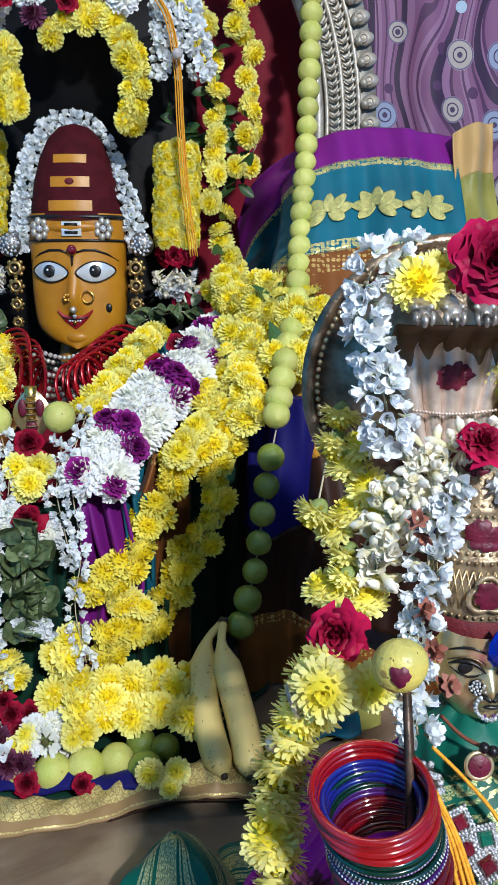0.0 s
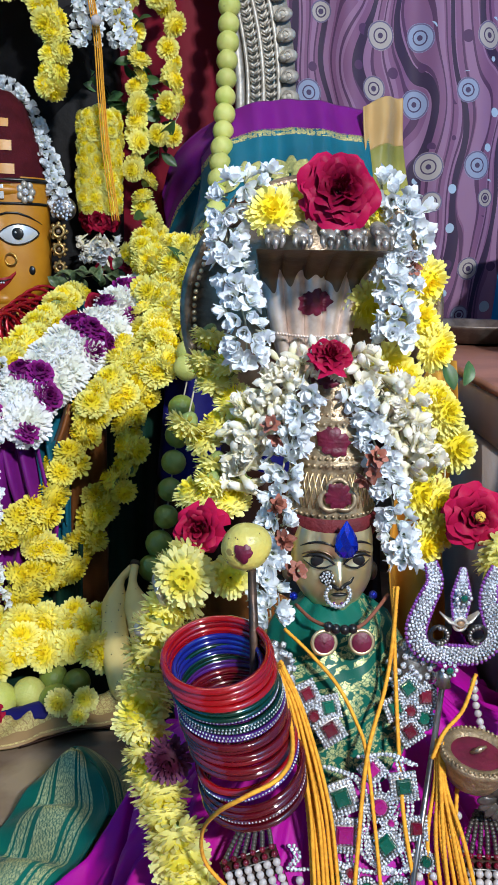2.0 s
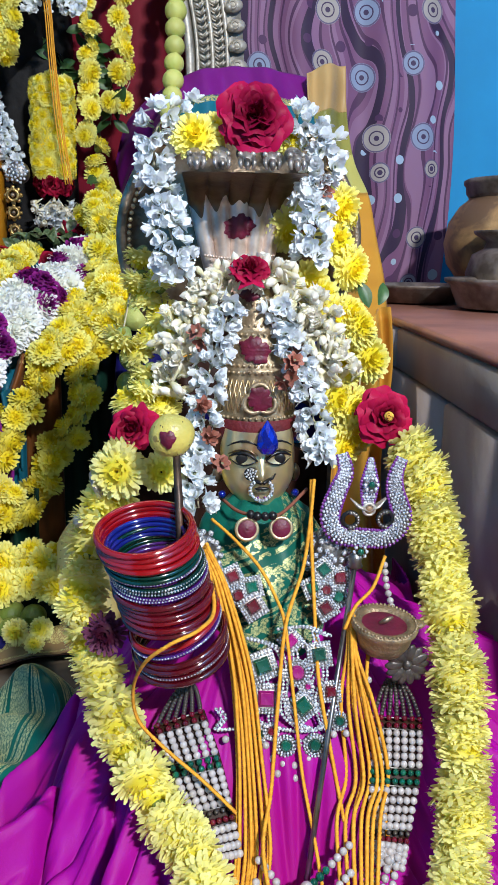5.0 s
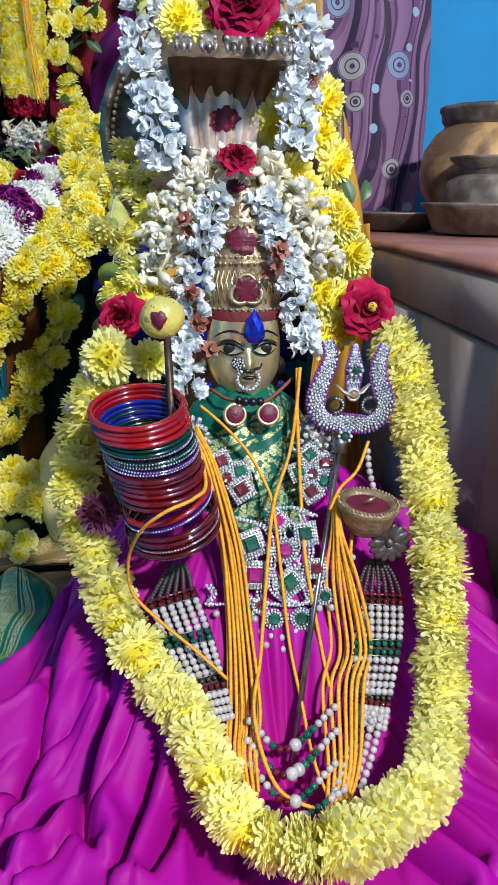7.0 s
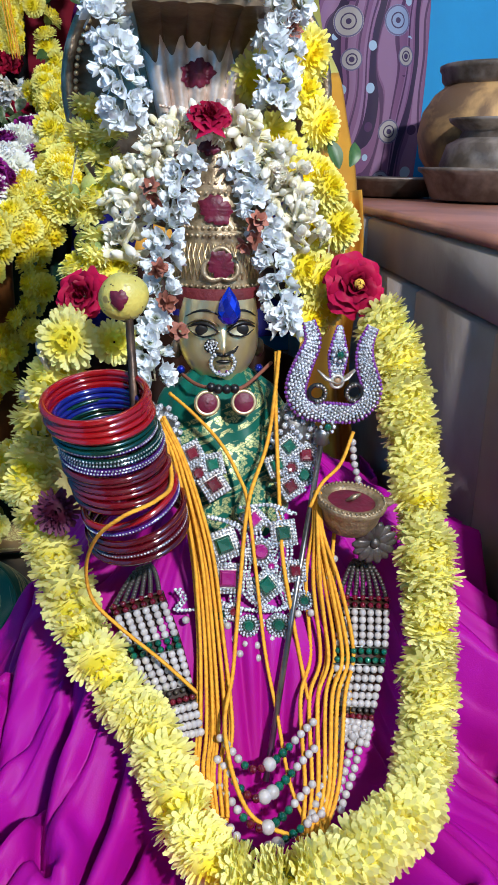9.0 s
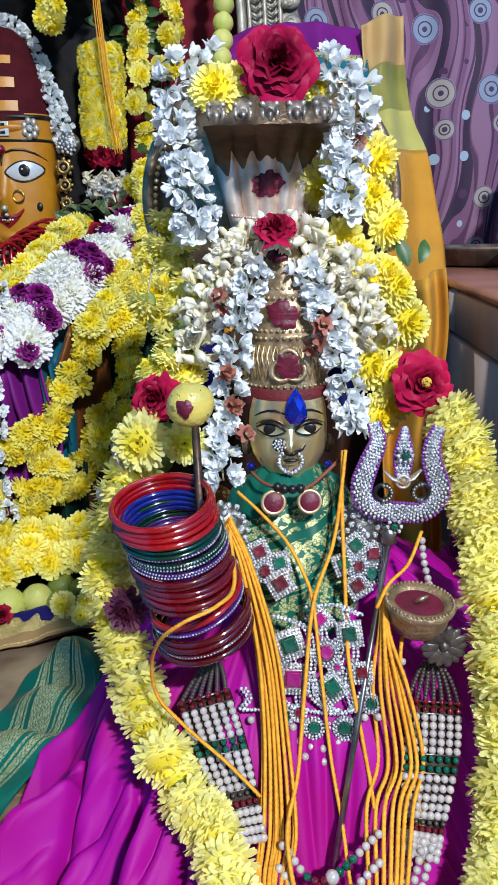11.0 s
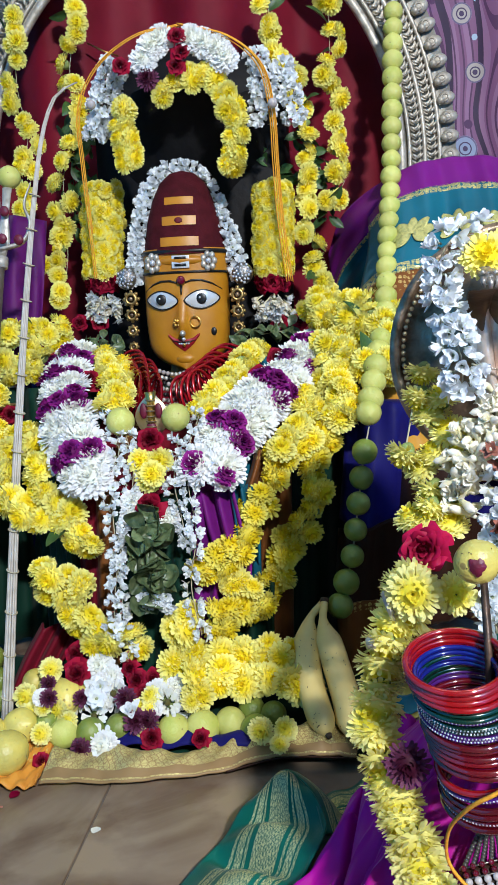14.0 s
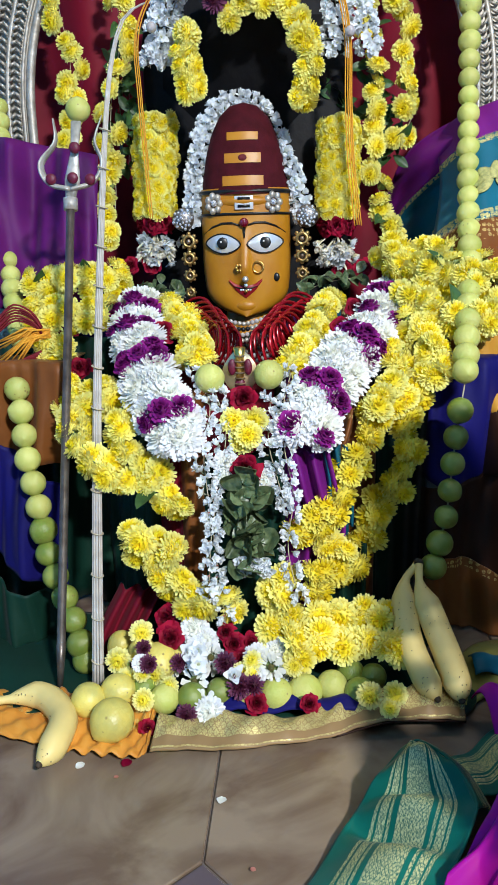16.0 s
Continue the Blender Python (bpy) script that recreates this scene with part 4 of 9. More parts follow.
lobe.ball((0, 0, 0), (0.018, 0.010, 0.013), ARCH_SILVER, 10, 8).ball((0.012, -0.004, 0.004), (0.009, 0.009, 0.008), ARCH_SILVER, 8, 6).torus((0.004, -0.008, 0), 0.007, 0.0025, ARCH_DARK, 12, 5, Matrix.Rotation(1.57, 3, "X"))
LOBE = lobe.mesh("lobe")
for i in range(100):
    s = (i + 0.5) / 100
    p, q = arch_at(0.098, s, 1.638), arch_at(0.098, s + 0.002, 1.638)
    t = (q - p).normalized()
    part("lobe", LOBE, arch, at=Matrix.Translation(p) @ Matrix((( t.z, 0, t.x, 0), (0, 1, 0, 0), (-t.x, 0, t.z, 0), (0, 0, 0, 1))))

# stone idol with a turmeric-painted face
FACE = Vector((-0.292, 1.505, 0.590))


def jaw(dz):
    """Half the face's width at a height: full at the eyes, rounded off at the chin."""
    low = min(0.999, max(0.0, (-dz - 0.058) / 0.049))
    return 0.083 * (1 - max(0.0, -dz / 0.11) ** 1.8 * 0.16) * math.sqrt(1 - low * low) ** 0.9


def face_point(dx, dz, out=0.0):
    """A place on the painted face's front."""
    w = jaw(dz)
    k = max(0.0, 1 - (dx / w) ** 2) ** 0.5
    y = -0.062 * k ** 0.7 - 0.020 * math.exp(-(dx / 0.010) ** 2) * math.exp(-((dz + 0.020) / 0.022) ** 2) - 0.010 * math.exp(-(dx / 0.006) ** 2) * math.exp(-((dz - 0.015) / 0.03) ** 2)
    y += 0.004 * math.exp(-(dz / 0.03 + 2.6) ** 2) * math.exp(-(dx / 0.03) ** 2)
    return FACE + Vector((dx, y - out, dz))


def stone_idol():
    sh = Shape()
    # dark slab with a round head behind the figure
    sh.box(Vector((-0.292, 1.64, 0.53)), (0.41, 0.09, 1.02), BLACK_STONE, 0.04)
    sh.ball((-0.292, 1.64, 1.03), (0.205, 0.045, 0.10), BLACK_STONE, 24, 12)
    sh.ball((-0.292, 1.545, 0.25), (0.17, 0.13, 0.24), BLACK_STONE, 24, 14)
    # serpent hood that leans over the head
    sh.grid(lambda u, v: (-0.292 + (0.06 + 0.10 * math.sin(math.pi * min(1, v * 0.8 + 0.1))) * (u - 0.5) * 2, 1.58 - 0.10 * v * v + 0.04 * (2 * u - 1) ** 2, 0.80 + 0.22 * v), 16, 10, BLACK_STONE)
    # head
    n = 28

    def head(u, v):
        a = 2 * math.pi * u
        dz = -0.1068 + 0.2298 * v
        w = jaw(dz)
        x = w * math.cos(a)
        if math.sin(a) < 0:
            return face_point(x * 0.999, dz)
        return FACE + Vector((x, 0.07 * math.sin(a), dz))
    sh.grid(head, 64, n, TURMERIC, wrap=True)
    sh.lathe([(0.060, -0.18), (0.044, -0.11), (0.040, -0.07)], TURMERIC, 24, Matrix.Translation(FACE + Vector((0, 0.012, 0))))
    sh.ball(FACE + Vector((0, -0.050, -0.087)), (0.022, 0.013, 0.013), TURMERIC, 20, 10)
    # crown band, ridge lines and cap
    for dz, r in ((0.078, 0.0025), (0.117, 0.004)):
        pts = [face_point(0.0825 * math.sin(t), dz, 0.001) for t in [(-1.45 + 2.9 * i / 24) for i in range(25)]]
        sh.tube(pts, r, INK, 6)
    cap = [(0.082, 0.112), (0.079, 0.14), (0.072, 0.18), (0.060, 0.22), (0.045, 0.25), (0.026, 0.268), (0.001, 0.275)]
    sh.lathe(cap, CAP_RED, 36, Matrix.Translation(FACE) @ Matrix.Diagonal((1, 0.82, 1, 1)))
    for dz, hw, th in ((0.135, 0.037, 0.0085), (0.174, 0.033, 0.0085), (0.212, 0.028, 0.007)):
        def stripe(u, v, dz=dz, hw=hw, th=th):
            x = (u - 0.5) * 2 * hw
            z = dz + (v - 0.5) * 2 * th
            r = np.interp(z, [q[1] for q in cap], [q[0] for q in cap]) + 0.0012
            return FACE + Vector((x, -0.82 * math.sqrt(max(1e-6, r * r - x * x)), z))
        sh.grid(stripe, 12, 3, TURMERIC)
    sh.ball(FACE + Vector((0.0, -0.0605, 0.174)), (0.008, 0.003, 0.006), KUMKUM, 10, 6)
    # eyes, brows, mouth and marks
    for s in (-1, 1):
        ex, ez = 0.039 * s - 0.001, 0.026

        def lid(u, v, ex=ex, ez=ez, k=1.0, out=0.0035):
            a, r = 2 * math.pi * u, v
            dx = 0.031 * r * math.cos(a)
            dz = 0.0165 * r * math.sin(a) * (1 - 0.35 * (dx / 0.031) ** 2) - 0.10 * s * dx * -1 * 0.6
            return face_point(ex + dx * k, ez + dz * k, out + 0.003 * (1 - r * r))
        sh.grid(lid, 24, 4, EYE_WHITE, wrap=True, flip=True)
        sh.tube([lid(i / 24, 1.0, ex, ez, 1.06, 0.004) for i in range(25)], 0.0013, INK, 5, caps=False)
        eye = lid(0, 0.0, ex, ez)
        sh.ball(eye + Vector((0, -0.001, 0.001)), (0.0105, 0.0022, 0.0105), INK, 16, 8)
        sh.ball(eye + Vector((-0.003, -0.003, 0.003)), (0.002, 0.001, 0.002), EYE_WHITE, 8, 6)
        sh.tube([face_point(ex + 0.037 * q * s, 0.050 + 0.012 * (1 - q * q) - 0.006 * q, 0.001) for q in (-1, -0.5, 0, 0.5, 1)], [0.0014, 0.0022, 0.0022, 0.0018, 0.0008], INK, 6)
        for k in range(7):
            a = 6.283 * k / 7
            sh.ball(face_point(0.054 * s, 0.097, 0.006) + Vector((0.011 * math.cos(a), 0, 0.013 * math.sin(a))), (0.006, 0.005, 0.007), SILVER, 8, 6)
        sh.ball(face_point(0.054 * s, 0.097, 0.010), 0.006, CRYSTAL, 8, 6)
    sh.ball(face_point(0.0, 0.062, 0.003), 0.009, RED_GEM, 14, 8)
    sh.tube([face_point(0, 0.052, 0.001), face_point(0, 0.035, 0.001)], [0.003, 0.001], INK, 6)
    mouth = [(-0.032, -0.040), (-0.018, -0.050), (0.0, -0.054), (0.018, -0.050), (0.034, -0.038)]

    def lip(u, v):
        x = -0.030 + 0.061 * u
        low = np.interp(x, [q[0] for q in mouth], [q[1] - 0.019 * (1 - abs(q[0]) / 0.034) for q in mouth])
        high = np.interp(x, [q[0] for q in mouth], [q[1] + 0.003 for q in mouth])
        return face_point(x, mixed(low, high, v), 0.002 + 0.0025 * math.sin(math.pi * v))
    sh.grid(lip, 16, 6, LIP)
    sh.tube([face_point(x, -0.0555 + 9 * x * x, 0.0042) for x in (-0.022, -0.011, 0.0, 0.011, 0.022)], [0.0008, 0.0016, 0.0018, 0.0016, 0.0008], INK, 6)
    for k in range(5):
        sh.ball(face_point(-0.009 + 0.0045 * k, -0.0575, 0.0048), (0.0022, 0.0015, 0.0022), EYE_WHITE, 6, 5)
    sh.ball(face_point(0.057, -0.036, 0.001), (0.006, 0.003, 0.008), INK, 12, 8)
    # stud, ring and drop at the nose
    for k in range(6):
        a = 6.283 * k / 6
        sh.ball(face_point(-0.011, -0.018, 0.004) + Vector((0.005 * math.cos(a), 0, 0.005 * math.sin(a))), 0.0032, GOLD, 8, 6)
    sh.torus(face_point(0.024, -0.017, 0.006), 0.010, 0.0016, GOLD, 20, 6, Matrix.Rotation(1.57, 3, "X"))
    for k, r in enumerate((0.006, 0.004, 0.0035)):
        sh.ball(face_point(0.001, -0.038 - 0.011 * k, 0.008), r, (SILVER, CRYSTAL, GOLD)[k], 10, 6)
    # white plate with dark strokes on the band
    sh.box(Matrix.Translation(face_point(0.001, 0.097, 0.003)), (0.034, 0.003, 0.024), EYE_WHITE, 0.001)
    sh.box(Matrix.Translation(face_point(0.001, 0.104, 0.0055)), (0.022, 0.002, 0.0045), INK)
    sh.box(Matrix.Translation(face_point(0.001, 0.091, 0.0055)), (0.022, 0.002, 0.0045), INK)
    sh.ball(FACE + Vector((0, 0.0, 0.1)), (0.079, 0.07, 0.02), TURMERIC, 24, 8)
    return sh.mesh("stone_idol")


thing("stone_idol", "black stone idol with turmeric-yellow painted face and maroon cap", "statue", mesh=stone_idol())

# side ornaments of the head
for s in (-1, 1):
    x = -0.292 + s * 0.115
    o = thing("ear_ornament", "silver ear boss with three hanging gold flowers", "ornament", (x, 1.47, 0.52), "ear ornaments")
    boss = Shape().ball((x, 1.475, 0.662), (0.021, 0.012, 0.021), OLD_SILVER, 18, 10)
    for k in range(26):
        a, r = k * 2.4, 0.019 * math.sqrt(k / 26)
        boss.ball((x + r * math.cos(a), 1.464 + 0.2 * r, 0.662 + r * math.sin(a)), 0.0032, CRYSTAL, 6, 5)
    tagged(part("boss", boss, o, "crystal-studded silver boss"), kind="stuff")
    for k in range(4):
        z = 0.622 - 0.031 * k
        k2 = 1 - 0.12 * k
        d = Shape().ball((x - 0.010 * s, 1.460, z), (0.0045 * k2, 0.003, 0.0045 * k2), BRONZE_DARK, 8, 6)
        d.torus((x - 0.010 * s, 1.461, z), 0.0095 * k2, 0.0032, OLD_GOLD, 20, 6, Matrix.Rotation(1.57, 3, "X"))
        for j in range(8):
            a = 6.283 * j / 8
            d.ball((x - 0.010 * s + 0.0135 * math.cos(a) * k2, 1.465, z + 0.0135 * math.sin(a) * k2), (0.0042 * k2, 0.003, 0.0042 * k2), OLD_GOLD, 8, 6)
        part("gold_flower", d, o)

garland("string of white jasmine round the maroon cap", [(-0.395, 1.490, 0.651), (-0.386, 1.500, 0.722), (-0.377, 1.510, 0.788), (-0.348, 1.520, 0.847), (-0.304, 1.530, 0.872), (-0.257, 1.520, 0.849), (-0.222, 1.510, 0.783), (-0.199, 1.500, 0.716), (-0.181, 1.490, 0.660)],
        JASMINES, 0.0120, 1.30, 95, 4, 0.009, group="jasmine strings", name="jasmine_string", category="flower string")

# flower arch over the head
for pts in ([(-0.381, 1.440, 0.967), (-0.386, 1.440, 0.927), (-0.377, 1.440, 0.874)], [(-0.305, 1.440, 0.990), (-0.270, 1.440, 1.007), (-0.231, 1.440, 1.017), (-0.194, 1.440, 0.980), (-0.172, 1.430, 0.928), (-0.174, 1.430, 0.891), (-0.184, 1.430, 0.849)]):
    garland("arch of yellow chrysanthemums over the dark niche", pts, MUMS, 0.027, 0.95, 60, 2, 0.014, loose=0.7, group="arch flowers")
for s, pts in ((-1, [(-0.404, 1.460, 1.053), (-0.426, 1.460, 0.994), (-0.446, 1.470, 0.927)]), (1, [(-0.136, 1.460, 1.051), (-0.125, 1.460, 1.006), (-0.128, 1.470, 0.934)]), (1, [(-0.091, 1.480, 1.039), (-0.076, 1.480, 0.984), (-0.065, 1.480, 0.933)]), (-1, [(-0.396, 1.470, 1.055), (-0.424, 1.480, 0.989), (-0.433, 1.480, 0.928)])):
    garland("cluster of white jasmine tied beside the flower arch", pts, SMALL_JASMINES, 0.012, 1.2, 90, 4, 0.015, group="jasmine clusters", name="jasmine_string", category="flower string")
for p in ((-0.320, 1.425, 1.068), (-0.336, 1.425, 1.046), (-0.305, 1.430, 1.081), (-0.227, 1.425, 1.067), (-0.203, 1.425, 1.056), (-0.190, 1.425, 1.038), (-0.250, 1.425, 1.075)):
    single("white_chrysanthemum", "large white chrysanthemum on top of the flower arch", "flower", pick(WHITE_MUMS), p, (random.uniform(-0.2, 0.2), -1, 0.3), 0.80, group="white chrysanthemums on the arch")
for p in ((-0.271, 1.410, 1.078), (-0.264, 1.410, 1.051), (-0.276, 1.410, 1.028), (-0.377, 1.410, 1.036)):
    single("red_rose", "small red rose tucked among white chrysanthemums", "rose", pick(ROSES), p, (0, -1, 0.3), 0.75, group="small red roses")
single("maroon_aster", "wilted maroon aster in the flower arch", "flower", ASTERS[0], (-0.330, 1.420, 1.012), (0, -1, 0.1), 1.1, group="asters")

# hanging side garlands
SIDES = (
    [(-0.643, 1.600, 1.240), (-0.646, 1.600, 1.138), (-0.645, 1.600, 1.055), (-0.628, 1.590, 0.980), (-0.633, 1.590, 0.918), (-0.615, 1.580, 0.859), (-0.637, 1.570, 0.745), (-0.603, 1.550, 0.696)],
    [(-0.528, 1.600, 1.232), (-0.518, 1.600, 1.166), (-0.531, 1.600, 1.101), (-0.529, 1.580, 0.987), (-0.548, 1.570, 0.895), (-0.553, 1.560, 0.808), (-0.547, 1.550, 0.720), (-0.556, 1.520, 0.625)],
    [(-0.120, 1.600, 1.203), (-0.112, 1.600, 1.115), (-0.090, 1.590, 1.072), (-0.057, 1.570, 0.998), (-0.050, 1.560, 0.924), (-0.046, 1.560, 0.850), (-0.048, 1.550, 0.762), (-0.035, 1.530, 0.683), (-0.009, 1.500, 0.615)],
    [(-0.002, 1.610, 1.199), (0.001, 1.610, 1.128), (-0.000, 1.600, 1.052), (0.003, 1.600, 0.979), (0.006, 1.600, 0.921), (0.025, 1.580, 0.839), (-0.015, 1.570, 0.795)],
)
for pts in SIDES:
    garland("hanging string of yellow chrysanthemums in front of maroon satin", pts, MUMS, 0.026, 0.95, 60, 1, 0.012, loose=0.8, group="hanging yellow garlands", leaves=(LEAVES, 0.18), jitter=0.012)
for pts in ([(-0.525, 1.620, 1.020), (-0.520, 1.600, 0.903), (-0.529, 1.600, 0.766)], [(-0.057, 1.620, 0.938), (-0.013, 1.620, 0.847), (-0.015, 1.600, 0.766)], [(-0.150, 1.620, 0.932), (-0.128, 1.620, 0.887), (-0.083, 1.620, 0.851)]):
    garland("dark green leaves behind the hanging flowers", pts, LEAVES, 0.012, 0.75, 100, 3, 0.016, name="leaf_string", piece="leaf", category="leaves", group="leaf strings")

# thick flower tassels beside the head
for side, top, low in ((-1, Vector((-0.459, 1.530, 0.838)), Vector((-0.469, 1.530, 0.676))), (1, Vector((-0.117, 1.530, 0.822)), Vector((-0.121, 1.530, 0.662)))):
    g = thing("flower_tassel", "thick yellow flower tassel ending in red roses and white buds", "tassel", tuple(low), "flower tassels")
    part("core", Shape().tube([top, low], 0.024, OLD_YELLOW, 16), g)
    for i in range(14):
        for j in range(7):
            a = math.pi * (1.0 + (j + 0.5 * (i % 2) + random.uniform(-0.35, 0.35)) / 6)
            d = Vector((math.cos(a), math.sin(a), 0.05))
            part("flower", pick(MUMS), g, at=aim(top.lerp(low, (i + random.uniform(-0.4, 0.4)) / 13) + d * random.uniform(0.029, 0.036), d + Vector((random.uniform(-0.4, 0.4), 0, random.uniform(-0.5, 0.5))), random.uniform(0.55, 0.75)))
    for j in range(5):
        a = math.pi * (1.05 + 0.9 * j / 4)
        d = Vector((math.cos(a), math.sin(a), -0.1))
        part("rose", pick(ROSES), g, at=aim(low + d * 0.030 + Vector((0, 0, -0.014)), d, 0.95))
    for j in range(70):
        a = math.pi * random.uniform(1.0, 2.0)
        d = Vector((math.cos(a), math.sin(a), random.uniform(-1.0, -0.2))).normalized()
        part("bud", pick(SLENDER), g, at=aim(low + Vector((0, 0, -0.035 - random.uniform(0, 0.035))) + d * random.uniform(0.018, 0.042), d + Vector((0, 0, -0.3)), random.uniform(0.9, 1.3)))
    for k in (-1, 1):
        part("rose", pick(ROSES), g, at=aim(low + Vector((0.02 * k + 0.03 * side, -0.02, -0.095)), (0.2 * k, -1, 0.3), 0.8))

# turmeric threads down both sides of the arch
for s, pts in ((-1, [(-0.271, 1.440, 1.104), (-0.346, 1.420, 1.085), (-0.421, 1.420, 1.037), (-0.462, 1.430, 0.969), (-0.467, 1.450, 0.873), (-0.463, 1.460, 0.749), (-0.459, 1.460, 0.663)]),
               (1, [(-0.271, 1.440, 1.106), (-0.183, 1.420, 1.074), (-0.124, 1.420, 1.023), (-0.105, 1.430, 0.948), (-0.102, 1.450, 0.854), (-0.097, 1.460, 0.753), (-0.084, 1.460, 0.638)])):
    th = thing("thread_skein", "skein of turmeric-yellow cotton threads over the flower arch", "thread", pts[-1], "thread skeins")
    for k in range(5 if s > 0 else 3):
        off = Vector((0.0026 * (k - 2), -0.002 * (k % 3), 0.002 * (k % 2)))
        cut = pts if k != 2 else pts[:-1]
        part("thread", Shape().tube([p + off * (1 + 0.4 * math.sin(k + i * 0.05)) for i, p in enumerate(curve(cut, 0.012))], 0.0012, THREAD, 5), th)
    part("bead", Shape().ball((-0.104, 1.410, 0.953) if s > 0 else (-0.439, 1.420, 0.975), 0.009, PEARL, 14, 8), th)

# leaves under the chin, bangles and pendants at the breast
for pts in ([(-0.493, 1.440, 0.531), (-0.441, 1.420, 0.536), (-0.397, 1.410, 0.522)], [(-0.187, 1.420, 0.528), (-0.140, 1.420, 0.544), (-0.080, 1.440, 0.551)]):
    garland("wreath of rounded green leaves under the chin", pts, BETELS, 0.010, 0.36, 70, 2, 0.010, name="leaf_wreath", piece="leaf", category="leaves", group="leaf wreaths", loose=0.8)
BANGLE = Shape().torus((0, 0, 0), 0.036, 0.0026, RED_FOIL, 40, 6).mesh("bangle")
for s, a, b in ((-1, Vector((-0.376, 1.340, 0.485)), Vector((-0.315, 1.200, 0.449))), (1, Vector((-0.189, 1.340, 0.491)), Vector((-0.239, 1.200, 0.452)))):
    g = thing("bangle_bunch", "bunch of glittering red glass bangles on the breast", "bangles", tuple(b), "red bangle bunches")
    for k in range(20):
        p = a.lerp(b, k / 19)
        turn = Matrix.Rotation(radians(62 + random.uniform(-7, 7)), 4, "X") @ Matrix.Rotation(radians(s * (26 + 2 * k)), 4, "Y")
        part("bangle", BANGLE, g, at=Matrix.Translation(p + Vector((0.020 * s * math.sin(2.1 * k), 0, 0.008 * math.cos(k * 2)))) @ turn)
neck = thing("bead_necklace", "black and silver bead necklace strands", "necklace", (-0.282, 1.260, 0.463))
for row in range(9):
    for k in range(13):
        u = k / 12 * 2 - 1
        part("bead", Shape().ball((-0.290 + 0.045 * u, 1.335 - 0.016 * row, 0.490 - 0.0078 * row - 0.010 * (1 - u * u) + 0.004 * abs(u)), 0.0042, (PEARL, SILVER, INK)[(row + (1 if abs(u) < 0.3 else 0)) % 3], 8, 6), neck)
naga = Shape()
naga.grid(lambda u, v: Vector((-0.280, 1.090, 0.434)) + Vector((0.026 * math.sin(math.pi * (0.12 + 0.8 * v)) * (u - 0.5) * 2, -0.006 * math.cos((u - 0.5) * 3), -0.03 + 0.062 * v)), 10, 10, BRONZE)
naga.tube([Vector((-0.280, 1.085, 0.435)) + Vector((0, 0, dz)) for dz in (-0.035, -0.01, 0.02, 0.036)], [0.004, 0.006, 0.006, 0.009], GOLD, 8)
for k in range(8):
    naga.torus(Vector((-0.280, 1.083, 0.435)) + Vector((0, 0, -0.032 + 0.008 * k)), 0.0065, 0.0014, CUP_BRASS, 12, 5)
for dx in (-0.011, 0.012):
    naga.ball(Vector((-0.280, 1.082, 0.435)) + Vector((dx, 0, 0.008)), (0.006, 0.003, 0.012), KUMKUM_PASTE, 10, 6)
naga.ball(Vector((-0.280, 1.082, 0.435)) + Vector((0, 0, -0.018)), (0.008, 0.004, 0.010), KUMKUM_PASTE, 10, 6)
thing("cobra_pendant", "small silver cobra-hood pendant daubed with red powder", "pendant", mesh=naga.mesh("cobra_pendant"))

# white and purple V garland
V_ARMS = (
    [(-0.471, 1.340, 0.512), (-0.457, 1.220, 0.471), (-0.431, 1.150, 0.444), (-0.395, 1.070, 0.390), (-0.358, 1.030, 0.349)],
    [(-0.034, 1.370, 0.516), (-0.075, 1.240, 0.475), (-0.123, 1.150, 0.439), (-0.172, 1.070, 0.387), (-0.188, 1.030, 0.343)],
)
for pts in V_ARMS:
    line = curve(pts, 0.019)
    g = thing("flower_garland", "thick garland of white chrysanthemums banded with purple flowers", "garland", tuple(line[-1]), "white and purple garlands")
    string_of(g, line)
    n = len(line)
    for i, p in enumerate(line):
        t = (line[min(i + 1, n - 1)] - line[max(i - 1, 0)]).normalized()
        side = t.cross(Vector((0, -1, 0.4))).normalized()
        out = side.cross(t).normalized()
        out = out if out.y < 0 else -out
        band = "WWWPWWWPWWWPPWWWWWP"[i % 19] == "P"
        for k in ((-1, 0, 1) if random.random() < 0.6 else (-1, 1)) if band else ((-1, 1) if i % 2 else (0,)):
            shift = t * random.uniform(-0.012, 0.012)
            if band:
                axis = out + side * 0.5 * k + Vector([random.uniform(-0.4, 0.4) for _ in range(3)])
                place = p + shift + side * (0.024 * k) + out * (0.034 - 0.012 * abs(k))
                part("purple_flower", pick(PURPLE_MUMS), g, at=aim(place, axis, random.uniform(0.62, 0.88)))
            else:
                axis = out + side * 0.5 * k + Vector([random.uniform(-0.2, 0.2) for _ in range(3)])
                place = p + shift * 0.6 + side * (0.017 * k) + out * 0.014
                part("flower", pick(WHITE_MUMS), g, at=aim(place, axis, random.uniform(0.84, 1.0)))
for p in ((-0.502, 1.300, 0.513), (-0.407, 1.200, 0.486), (-0.103, 1.280, 0.508), (-0.128, 1.220, 0.484), (-0.541, 1.180, 0.433)):
    single("red_rose", "red rose beside the white and purple garland", "rose", pick(ROSES), p, (0, -1, 0.5), 0.8, group="shoulder roses")
